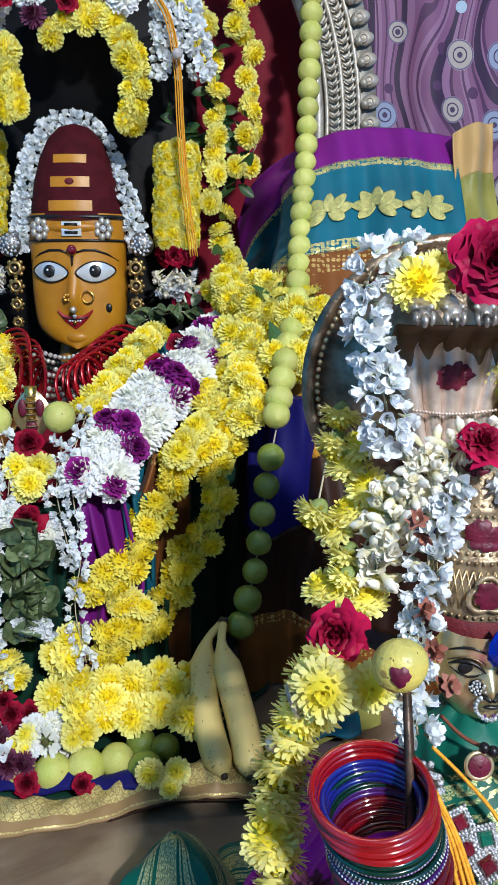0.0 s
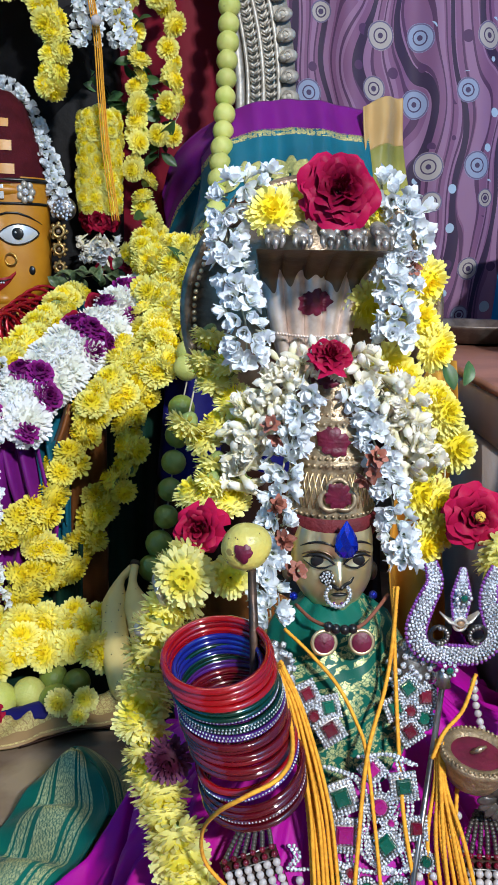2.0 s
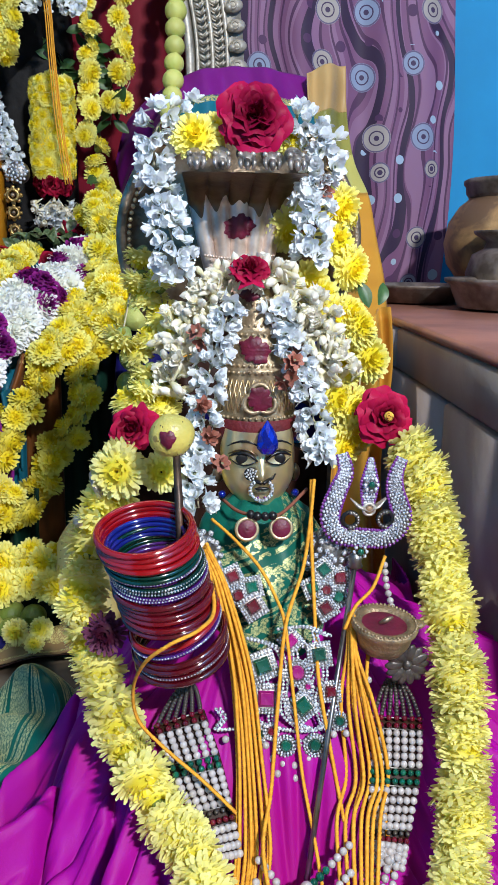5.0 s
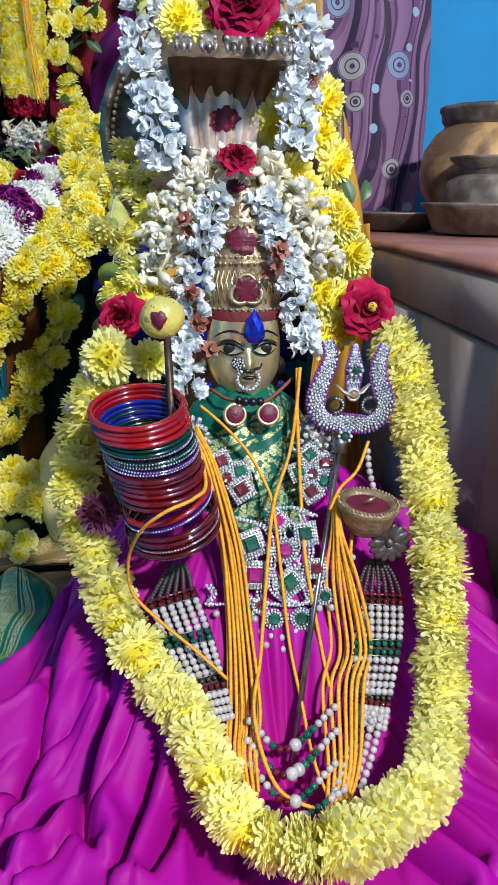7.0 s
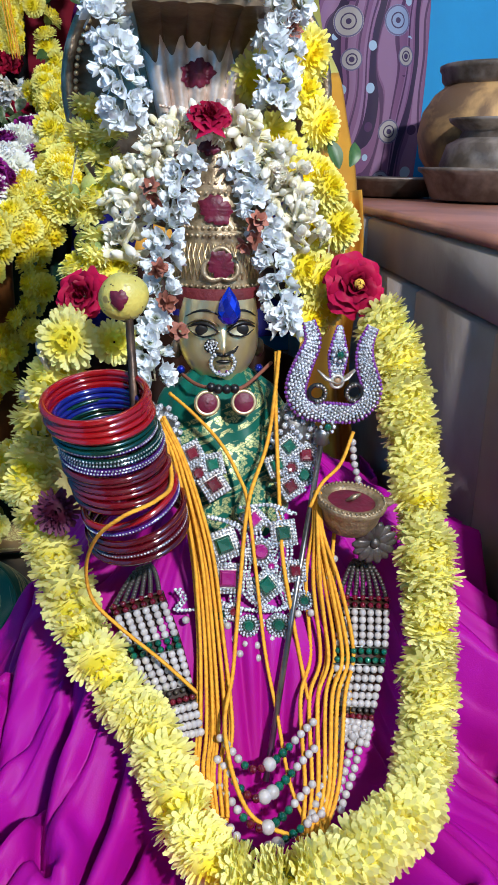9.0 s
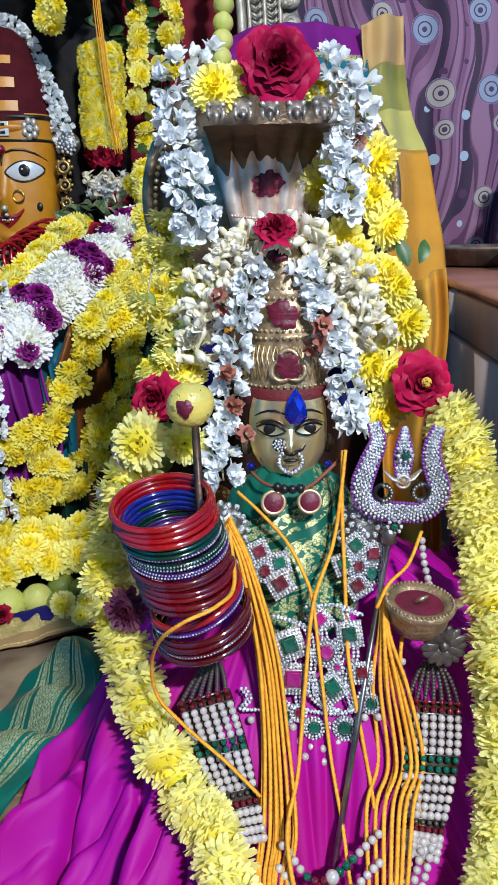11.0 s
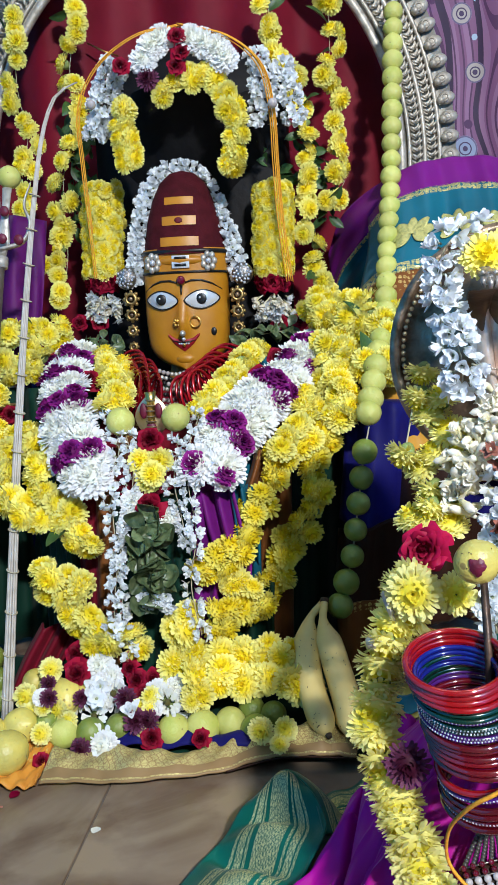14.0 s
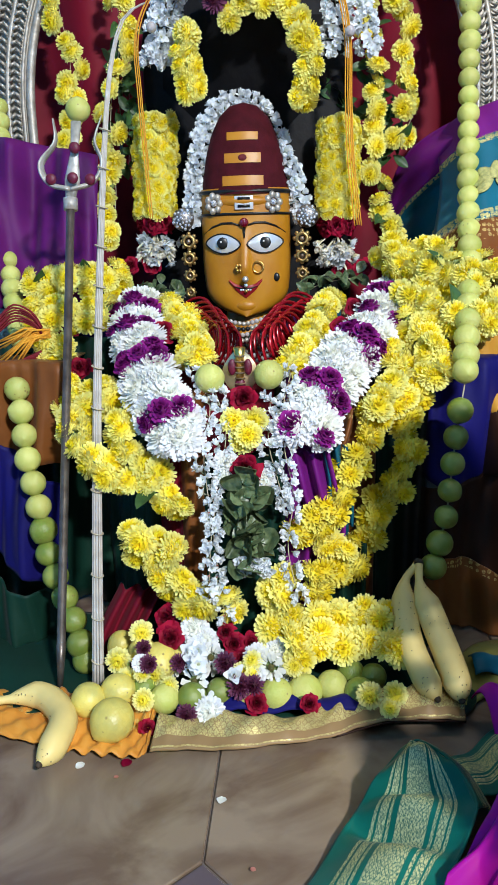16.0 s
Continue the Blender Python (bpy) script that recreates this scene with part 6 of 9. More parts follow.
for pts in ([(-0.238, 0.970, 0.094), (-0.191, 0.980, 0.098), (-0.135, 0.990, 0.106), (-0.080, 0.990, 0.102)], [(-0.207, 0.940, 0.076), (-0.161, 0.950, 0.080), (-0.106, 0.960, 0.079), (-0.056, 0.960, 0.066)], [(-0.230, 0.985, 0.130), (-0.219, 0.975, 0.101), (-0.215, 0.960, 0.083)]):
    garland("heap of yellow chrysanthemums beside the bananas", pts, MUMS, 0.032, 1.02, 60, 2, 0.012, loose=0.7, group="floor flower heap", face=(0, -1, 0.5), jitter=0.008, name="flower_heap", category="flowers")


def banana(pts, r, label):
    line = curve(pts, 0.008)
    n = len(line)
    rad = []
    for i in range(n):
        s = i / (n - 1)
        rad.append(r * min(1.0, 0.28 + 4.5 * max(0, s - 0.13)) * (1 - max(0, (s - 0.86) / 0.14) ** 2 * 0.72) if s > 0.13 else r * 0.30)
    g = thing("banana", label, "banana", tuple(line[-1]), "bananas")
    part("skin", Shape().tube(line, rad, BANANA, 10), g)
    part("stalk_end", Shape().tube([line[0], line[0] + (line[0] - line[1]) * 0.8], r * 0.34, BANANA_END, 8), g, "dark cut stalk")
    part("tip", Shape().tube([line[-1], line[-1] + (line[-1] - line[-2]) * 0.6], [r * 0.26, r * 0.16], BANANA_END, 8), g, "dark blossom end")
    spots = Shape()
    for k in range(80):
        i = random.randrange(n // 5, n - 2)
        spots.ball(line[i] + Vector((random.uniform(-0.7, 0.7) * r, -rad[i] * 0.86, random.uniform(-0.3, 0.6) * r)), (random.uniform(0.0003, 0.0009), 0.0007, random.uniform(0.0003, 0.0013)), BLEMISH, 6, 4)
    tagged(part("freckling", spots, g, "brown freckles"), kind="stuff")


banana([(-0.030, 1.030, 0.162), (-0.050, 1.010, 0.140), (-0.051, 0.960, 0.092), (-0.038, 0.910, 0.061), (-0.024, 0.875, 0.044)], 0.0185, "spotted yellow banana standing against the flowers")
banana([(-0.028, 1.025, 0.164), (-0.029, 1.000, 0.141), (-0.013, 0.960, 0.101), (0.001, 0.915, 0.067), (0.007, 0.875, 0.042)], 0.019, "spotted yellow banana standing against the flowers")
banana([(-0.617, 0.876, 0.030), (-0.592, 0.884, 0.030), (-0.546, 0.895, 0.030), (-0.504, 0.850, 0.028), (-0.500, 0.795, 0.025), (-0.509, 0.764, 0.020)], 0.0185, "curved ripe banana lying on the cloth")

# long trident and bundle of sticks
tri = thing("trident", "old silver trident on a long steel rod", "trident", (-0.536, 0.940, 0.017))
base, neck_p = Vector((-0.536, 0.940, 0.017)), Vector((-0.534, 1.180, 0.680))
part("rod", Shape().tube([base, base.lerp(neck_p, 0.08), base.lerp(neck_p, 0.081), neck_p], [0.0040, 0.0072, 0.0064, 0.0062], ROD_IRON, 12), tri)
for pts in ([(-0.533, 1.182, 0.700), (-0.567, 1.190, 0.710), (-0.579, 1.195, 0.738), (-0.556, 1.200, 0.769), (-0.558, 1.205, 0.803)], [(-0.533, 1.182, 0.700), (-0.500, 1.190, 0.710), (-0.486, 1.195, 0.738), (-0.496, 1.200, 0.769), (-0.484, 1.205, 0.805)]):
    line = curve(pts, 0.007)
    part("prong", Shape().tube(line, [0.0095 * (1 - 0.80 * (i / (len(line) - 1)) ** 2) for i in range(len(line))], TRIDENT_SILVER, 10, flat=0.4), tri, "old silver prong")
mid = Shape().tube([(-0.534, 1.182, 0.688), (-0.530, 1.185, 0.713), (-0.525, 1.190, 0.753), (-0.522, 1.200, 0.797)], [0.008, 0.012, 0.006, 0.008], TRIDENT_SILVER, 10, flat=0.4)
part("prong", mid, tri, "old silver prong")
for p in ((-0.522, 1.180, 0.758), (-0.526, 1.172, 0.715), (-0.561, 1.180, 0.715), (-0.502, 1.180, 0.713)):
    part("powder_dab", Shape().ball(p, (0.0085, 0.0045, 0.0085), KUMKUM_PASTE, 12, 6), tri, "dark red powder")
part("collar", Shape().tube([(-0.534, 1.178, 0.670), (-0.534, 1.182, 0.687)], 0.011, TRIDENT_SILVER, 12), tri)
single("lime", "pale lime stuck on the trident", "lime", LIME_MESH, (-0.519, 1.205, 0.814), (0.2, -0.6, 0.8), 1.0, group="limes on tridents")
cane = thing("stick_bundle", "tall bundle of pale thin sticks bound with thread", "sticks", (-0.480, 0.940, 0.027))
spine = curve([(-0.481, 0.940, 0.022), (-0.486, 1.000, 0.175), (-0.489, 1.080, 0.406), (-0.485, 1.160, 0.646), (-0.480, 1.220, 0.811), (-0.471, 1.250, 0.898), (-0.456, 1.280, 0.956), (-0.430, 1.310, 0.982)], 0.03)
for k in range(9):
    a = 6.283 * k / 9
    off = Vector((0.0052 * math.cos(a), 0.0052 * math.sin(a), 0))
    n = len(spine)
    part("stick", Shape().tube([p + off * (1.25 - 0.9 * i / n) for i, p in enumerate(spine[:n - (k % 4)])], [0.0021 - 0.0011 * i / n for i in range(n - (k % 4))], CANE, 6), cane)
for i in range(1, len(spine) - 8, 2):
    part("binding", Shape().torus(spine[i], 0.0085, 0.0012, STRING, 14, 5, Matrix.Rotation(0.3, 3, "Y")), cane)
tuft = thing("orange_tassel", "orange cotton tassel hung at the side", "tassel", (-0.657, 1.200, 0.441))
for k in range(26):
    a = Vector((-0.590, 1.200, 0.485)) + Vector((0, random.uniform(-0.004, 0.004), random.uniform(-0.006, 0.006)))
    b = Vector((-0.667, 1.190, 0.443)) + Vector((random.uniform(-0.03, 0.03), random.uniform(-0.01, 0.01), random.uniform(-0.03, 0.03)))
    part("strand", Shape().tube([a, a.lerp(b, 0.4) + Vector((0, -0.01, 0.012)), b], [0.0018, 0.0018, 0.0012], THREAD, 5), tuft)

cord_loop = thing("thread_skein", "loops of dark red cotton thread beside the orange tassel", "thread", (-0.665, 1.19, 0.40))
for k in range(7):
    o = Vector((0.0, -0.002 * (k % 3), 0.0035 * (k - 3)))
    part("strand", Shape().tube(curve([Vector((-0.700, 1.195, 0.470)) + o, Vector((-0.668, 1.190, 0.500)) + o, Vector((-0.640, 1.188, 0.519)) + o * 1.2, Vector((-0.612, 1.190, 0.508)) + o, Vector((-0.600, 1.195, 0.488)) + o * 0.6], 0.01), 0.0017, RED_CORD, 6), cord_loop)
    part("strand", Shape().tube(curve([Vector((-0.602, 1.188, 0.452)) + o * 0.6, Vector((-0.640, 1.185, 0.430)) + o, Vector((-0.668, 1.185, 0.398)) + o * 1.2, Vector((-0.690, 1.190, 0.360)) + o], 0.01), 0.0017, RED_CORD, 6), cord_loop)

# more small blossoms in the offering row
for p, mesh, size, label in (
    ((-0.298, 0.915, 0.069), ASTERS[0], 0.8, "maroon aster"), ((-0.277, 0.885, 0.053), ASTERS[1], 0.9, "maroon aster"), ((-0.344, 0.855, 0.031), ASTERS[0], 0.7, "maroon aster"), ((-0.260, 0.885, 0.054), ASTERS[1], 0.75, "maroon aster"),
    ((-0.431, 0.905, 0.048), PALE_MUMS[1], 0.8, "pale yellow flower"), ((-0.393, 0.910, 0.054), PALE_MUMS[2], 0.7, "pale yellow flower"), ((-0.110, 0.870, 0.051), PALE_MUMS[2], 0.8, "pale yellow flower"),
    ((-0.256, 0.925, 0.072), WHITE_MUMS[0], 0.55, "white chrysanthemum"), ((-0.339, 0.940, 0.076), WHITE_MUMS[1], 0.5, "white chrysanthemum"), ((-0.315, 0.862, 0.029), WHITE_MUMS[2], 0.6, "white chrysanthemum"), ((-0.222, 0.935, 0.079), WHITE_MUMS[0], 0.5, "white chrysanthemum")):
    single("loose_flower", label + " lying among the fruit offerings", "flower", mesh, p, (random.uniform(-0.3, 0.3), -1, random.uniform(0.2, 0.7)), size, group="loose flowers")

clutter = random.Random(77)
for k in range(30):
    u = clutter.random()
    p = (-0.425 + 0.21 * u + clutter.uniform(-0.01, 0.01), 0.925 + clutter.uniform(-0.035, 0.030), 0.062 + clutter.uniform(-0.012, 0.022))
    kind, size, word = (((PALE_MUMS, 0.55, "pale yellow flower"), (DAISIES, 0.75, "white daisy"), (ASTERS, 0.6, "maroon aster"), (SMALL_JASMINES, 1.5, "white blossom"), (WHITE_MUMS, 0.34, "small white flower"))[k % 5])
    single("loose_flower", word + " heaped behind the fruit offerings", "flower", kind[clutter.randrange(len(kind))], p, (clutter.uniform(-0.7, 0.7), -1, clutter.uniform(0.0, 1.0)), size * clutter.uniform(0.85, 1.15), group="loose flowers")

# fallen bits on the tiles
for p, m, r in (((-0.410, 0.792, 0.004), DARK_ROSE, 0.007), ((-0.466, 0.786, 0.004), WHITE_MUM, 0.006), ((-0.288, 0.730, 0.004), WHITE_MUM, 0.006), ((-0.417, 0.766, 0.004), SEPAL, 0.003), ((-0.247, 0.630, 0.004), SEPAL, 0.003)):
    single("fallen_petal", "small fallen petal lying on the stone tiles", "petal", Shape().grid(lambda u, v, r=r: (r * (u - 0.5) * 2 * math.sin(math.pi * (0.1 + 0.8 * v)), r * (v - 0.5) * 2, r * 0.5 * (u - 0.5) ** 2 + 0.1 * r * math.sin(5 * v)), 6, 6, m).mesh("petal"), p, (0, 0, 1), group="fallen petals")

# ---- the small metal idol in front ----
AX = 0.163


def metal_idol():
    sh = Shape()
    # serpent hood: five necks fanning out side by side, with heads along the top
    def hood(u, v):
        q = (u - 0.5) * 2
        flute = abs(math.sin(math.pi * 5 * u)) ** 0.6
        curl = max(0.0, v - 0.68) / 0.32
        fore = 0.004 * v + 0.050 * curl ** 1.3
        return (0.152 + q * mixed(0.022, 0.050, v ** 0.75), 0.640 - 0.007 * flute - fore + 0.004 * q * q, 0.488 + 0.112 * v - 0.014 * curl * curl)

    def hood_front(x, z):
        v = (z - 0.488) / 0.112
        return hood(min(1.0, max(0.0, (x - 0.152) / mixed(0.022, 0.050, v ** 0.75) / 2 + 0.5)), v)[1]

    def smear(front, cx, cz, rx, rz, seed):
        """A flat daub of paste with a ragged outline, lying on a surface."""
        def fn(u, v):
            a = 2 * math.pi * u
            r = v * (1 + 0.09 * math.sin(2 * a + seed) + 0.06 * math.sin(5 * a + 2.3 * seed) + 0.07 * math.sin(9 * a + 3.1 * seed) + 0.05 * math.sin(16 * a + seed))
            x, z = cx + rx * r * math.cos(a), cz + rz * r * math.sin(a)
            return (x, front(x, z) - 0.0007 - 0.0010 * (1 - v ** 4), z)
        sh.grid(fn, 64, 6, KUMKUM_PASTE, wrap=True)

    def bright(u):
        """How high up the neck the pale metal runs before the painted shade begins."""
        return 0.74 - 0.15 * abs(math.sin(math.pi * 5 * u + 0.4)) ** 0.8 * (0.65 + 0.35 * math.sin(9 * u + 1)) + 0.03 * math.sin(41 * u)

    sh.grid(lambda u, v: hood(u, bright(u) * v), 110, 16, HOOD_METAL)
    # shadow of the curl and heads, painted as brown metal with a jagged edge
    sh.grid(lambda u, v: hood(u, mixed(bright(u), 1.0, v)), 110, 18, HOOD_SHADE)
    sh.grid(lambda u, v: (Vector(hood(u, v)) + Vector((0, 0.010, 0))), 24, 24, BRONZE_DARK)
    for k in range(26):
        x = 0.152 + 0.030 * (k / 25 * 2 - 1)
        sh.ball((x, 0.628, 0.522 - 0.003 * math.cos((k / 25 * 2 - 1) * 1.5)), 0.0014, HOOD_METAL, 6, 4)
    for k in range(5):
        x = 0.152 + (k - 2) * 0.0195
        sh.ball((x, 0.586, 0.600), (0.0074, 0.014, 0.0046), BLACK_METAL, 14, 8, Matrix.Rotation(0.45, 3, "X"))
        sh.ball((x, 0.573, 0.595), (0.0062, 0.008, 0.0048), BLACK_METAL, 12, 8, Matrix.Rotation(0.7, 3, "X"))
        for s in (-1, 1):
            sh.ball((x + 0.0050 * s, 0.572, 0.5985), (0.0022, 0.0026, 0.0020), SILVER, 8, 6)
            sh.tube([(x + 0.0050 * s, 0.569, 0.595), (x + 0.0054 * s, 0.567, 0.591), (x + 0.0044 * s, 0.566, 0.587)], [0.0024, 0.0020, 0.0009], BLACK_METAL, 8)
        sh.tube([(x, 0.568, 0.593), (x, 0.565, 0.590), (x, 0.565, 0.586)], [0.0030, 0.0024, 0.0012], BLACK_METAL, 8)
    # tall tiered crown
    ay = 0.594
    prof = [(0.036, 0.372), (0.037, 0.376), (0.037, 0.388), (0.035, 0.390)]
    sh.lathe(prof, KUMKUM, 40, Matrix.Translation((AX, ay - 0.004, 0)))
    prof = [(0.0345, 0.388), (0.034, 0.400), (0.0325, 0.414), (0.030, 0.426), (0.0305, 0.428), (0.0305, 0.431), (0.027, 0.432), (0.027, 0.437), (0.0245, 0.440), (0.0255, 0.447), (0.0245, 0.453), (0.021, 0.457), (0.022, 0.460), (0.0215, 0.464), (0.0185, 0.468), (0.0185, 0.476), (0.015, 0.480), (0.0155, 0.486), (0.012, 0.492), (0.008, 0.502), (0.0005, 0.508)]
    sh.lathe(prof, CROWN_METAL, 40, Matrix.Translation((AX, ay, 0)))
    for z, r, n in ((0.434, 0.0275, 34), (0.466, 0.0205, 26), (0.391, 0.0350, 42), (0.4285, 0.0310, 38), (0.459, 0.0225, 28), (0.483, 0.0155, 20)):
        for k in range(n):
            a = 6.283 * k / n
            sh.ball((AX + r * math.cos(a), ay + r * math.sin(a), z), 0.0015, CROWN_METAL, 6, 4)
    # engraved lattice low on the crown
    for k in range(22):
        a = math.pi * (1.0 + k / 21)
        for s in (-1, 1):
            sh.tube([(AX + 0.0345 * math.cos(a), ay + 0.0345 * math.sin(a), 0.396), (AX + 0.0318 * math.cos(a + 0.22 * s), ay + 0.0318 * math.sin(a + 0.22 * s), 0.423)], 0.0006, BRONZE, 4)
    # red powder marks, one in a silver trefoil
    def crown_front(x, z):
        r = max(float(np.interp(z + d, [q[1] for q in prof], [q[0] for q in prof])) for d in (-0.003, 0.0, 0.003))
        return ay - math.sqrt(max(1e-6, r * r - (x - AX) ** 2)) - 0.0012

    smear(hood_front, 0.152, 0.546, 0.0125, 0.0105, 0.4)
    smear(crown_front, 0.156, 0.493, 0.0078, 0.0080, 1.7)
    smear(crown_front, 0.160, 0.447, 0.0118, 0.0108, 2.9)
    for k in range(3):
        a = 1.571 + 2.094 * k
        c = (0.163 + 0.0064 * math.cos(a), ay - 0.0350, 0.407 + 0.0058 * math.sin(a))
        sh.torus(c, 0.0076, 0.0021, CROWN_METAL, 18, 6, Matrix.Rotation(1.45, 3, "X"))
    smear(lambda x, z: ay - 0.0372 - 0.1 * (z - 0.407), 0.163, 0.408, 0.0104, 0.0100, 4.2)
    # face
    fx, fz = AX, 0.352

    def skin(dx, dz, out=0.0):
        w = 0.0315 * (1 - max(0.0, (-dz - 0.004) / 0.027) ** 2 * 0.42 - max(0.0, (dz - 0.004) / 0.027) ** 2 * 0.10)
        k = max(0.0, 1 - (dx / w) ** 2) ** 0.5
        y = -0.030 * k ** 0.75 - 0.0115 * math.exp(-(dx / 0.0036) ** 2) * math.exp(-((dz + 0.004) / 0.0095) ** 2)
        y -= 0.0035 * math.exp(-(dx / 0.007) ** 2) * math.exp(-((dz + 0.014) / 0.0035) ** 2)
        y += 0.0030 * math.exp(-((abs(dx) - 0.014) / 0.008) ** 2) * math.exp(-((dz - 0.010) / 0.005) ** 2)
        y -= 0.0025 * math.exp(-(dx / 0.008) ** 2) * math.exp(-((dz + 0.024) / 0.005) ** 2)
        return Vector((fx + dx, 0.575 + y - out, fz + dz))

    def head(u, v):
        a = 2 * math.pi * u
        dz = -0.031 + 0.062 * v
        w = 0.0315 * (1 - max(0.0, (-dz - 0.004) / 0.027) ** 2 * 0.42 - max(0.0, (dz - 0.004) / 0.027) ** 2 * 0.10)
        if math.sin(a) < 0:
            return skin(w * math.cos(a) * 0.999, dz)
        return Vector((fx + w * math.cos(a), 0.575 + 0.03 * math.sin(a), fz + dz))
    sh.grid(head, 72, 36, FACE_METAL, wrap=True)
    sh.ball((fx, 0.572, fz - 0.030), (0.018, 0.024, 0.005), FACE_METAL, 20, 6)
    for s in (-1, 1):
        ex = 0.0145 * s
        sh.tube([skin(ex + q * 0.0125, 0.0185 + 0.0052 * (1 - q * q) - 0.001 * q * s, 0.0008) for q in (-1, -0.6, -0.2, 0.2, 0.6, 1)], [0.0004, 0.0008, 0.0010, 0.0010, 0.0008, 0.0004], INK, 6)
        sh.grid(lambda u, v, ex=ex: skin(ex + 0.0100 * v * math.cos(6.283 * u), 0.0085 + 0.0046 * v * math.sin(6.283 * u) * (1 - 0.4 * (v * math.cos(6.283 * u)) ** 2), 0.0024), 22, 3, FACE_METAL, wrap=True, flip=True)
        sh.ball(skin(ex, 0.0085, 0.0026), (0.0062, 0.0015, 0.0050), INK, 12, 8)
        sh.tube([skin(ex + q * 0.0112, 0.0088 + 0.0052 * (1 - q * q) + 0.001 * q * s, 0.0026) for q in (-1, -0.6, -0.2, 0.2, 0.6, 1.0)], [0.0005, 0.0013, 0.0016, 0.0016, 0.0013, 0.0006], INK, 6)
        sh.tube([skin(ex + q * 0.0105, 0.0080 - 0.0044 * (1 - q * q), 0.0026) for q in (-1, -0.5, 0, 0.5, 1.0)], [0.0003, 0.0007, 0.0008, 0.0007, 0.0003], INK, 6)
        sh.tube([skin(ex + q * 0.0115, 0.0118 + 0.0050 * (1 - q * q), 0.0012) for q in (-1, -0.5, 0, 0.5, 1)], 0.0005, BRONZE_DARK, 5)
        sh.ball((fx + 0.033 * s, 0.578, fz - 0.012), (0.005, 0.006, 0.008), BRONZE_DARK, 10, 8)
        sh.ball((fx + 0.031 * s, 0.560, fz - 0.025), 0.0035, BLUE_GEM, 10, 6)
        sh.tube([skin(0.001 * s, -0.0085, 0.0012), skin(0.005 * s, -0.0085, 0.002), skin(0.0095 * s, -0.0070, 0.002), skin(0.0120 * s, -0.0035, 0.0015)], [0.0016, 0.0015, 0.0013, 0.0007], INK, 6)
    sh.ball(skin(0, -0.0165, 0.001), (0.0062, 0.002, 0.0018), BRONZE, 12, 6)
    sh.ball(skin(0, -0.0135, 0.001), (0.0062, 0.002, 0.0014), INK, 12, 6)
    for k in range(20):
        a = 6.283 * k / 20 + 0.1
        if math.sin(a) < 0.85:
            sh.ball(skin(0.0092 * math.cos(a), -0.0160 + 0.0085 * math.sin(a), 0.004), 0.0019, CRYSTAL, 6, 5)
    sh.ball(skin(-0.0085, -0.003, 0.002), (0.0058, 0.0018, 0.0058), INK, 12, 6)
    for k in range(18):
        a = 2.4 * k
        sh.ball(skin(-0.0085 + 0.0012 * math.sqrt(k) * math.cos(a), -0.003 + 0.0012 * math.sqrt(k) * math.sin(a), 0.004), 0.0011, CRYSTAL, 6, 4)
    for x, z, r in ((-0.003, -0.0225, 0.0014), (0.0, -0.0245, 0.0016), (0.003, -0.0225, 0.0014)):
        sh.ball(skin(x, z, 0.003), r, VIOLET_STONE, 6, 5)
    # neck, shoulders and green-clad body
    sh.lathe([(0.020, 0.30), (0.019, 0.325), (0.021, 0.335)], BRONZE_DARK, 20, Matrix.Translation((AX, 0.572, 0)))

    def torso(u, v):
        a = 2 * math.pi * u
        z = mixed(0.328, 0.10, v)
        w = np.interp(v, [0, 0.08, 0.2, 0.45, 1], [0.018, 0.044, 0.056, 0.058, 0.075])
        d = np.interp(v, [0, 0.08, 0.2, 0.45, 1], [0.016, 0.034, 0.045, 0.062, 0.09])
        fold = 0.0022 * math.sin(6 * a + 16 * v) + 0.0012 * math.sin(11 * a - 23 * v + 1.0)
        w, d = w + fold, d + fold
        return (AX + 0.008 * v + w * math.cos(a), 0.566 + d * math.sin(a) - 0.006 * math.sin(5 * v) - 0.02 * v, z)
    sh.grid(torso, 90, 40, GREEN_BLOUSE, wrap=True, flip=True, uvs=(1, 1))
    # stub arms in crystal-set sleeves and the metal prop at the side
    for s in (-1, 1):
        c = Vector((AX + 0.052 * s, 0.520, 0.285))
        sh.ball(c, (0.017, 0.014, 0.026), OLD_SILVER, 16, 10)
        for k in range(60):
            a, b = 2.4 * k, -1 + 2 * (k + 0.5) / 60
            r = math.sqrt(max(0, 1 - b * b))
            sh.ball(c + Vector((0.0175 * r * math.cos(a), -0.0145 * abs(r * math.sin(a)), 0.0265 * b)), 0.0026, CRYSTAL, 6, 5)
    sh.ball((0.018, 0.528, 0.318), (0.006, 0.007, 0.006), SILVER, 12, 8)
    sh.tube([(0.018, 0.528, 0.318), (0.045, 0.55, 0.316)], 0.003, SILVER, 8)
    sh.torus((0.032, 0.535, 0.345), 0.010, 0.003, SILVER, 20, 6, Matrix.Rotation(1.2, 3, "Y"))
    return sh.mesh("metal_idol")


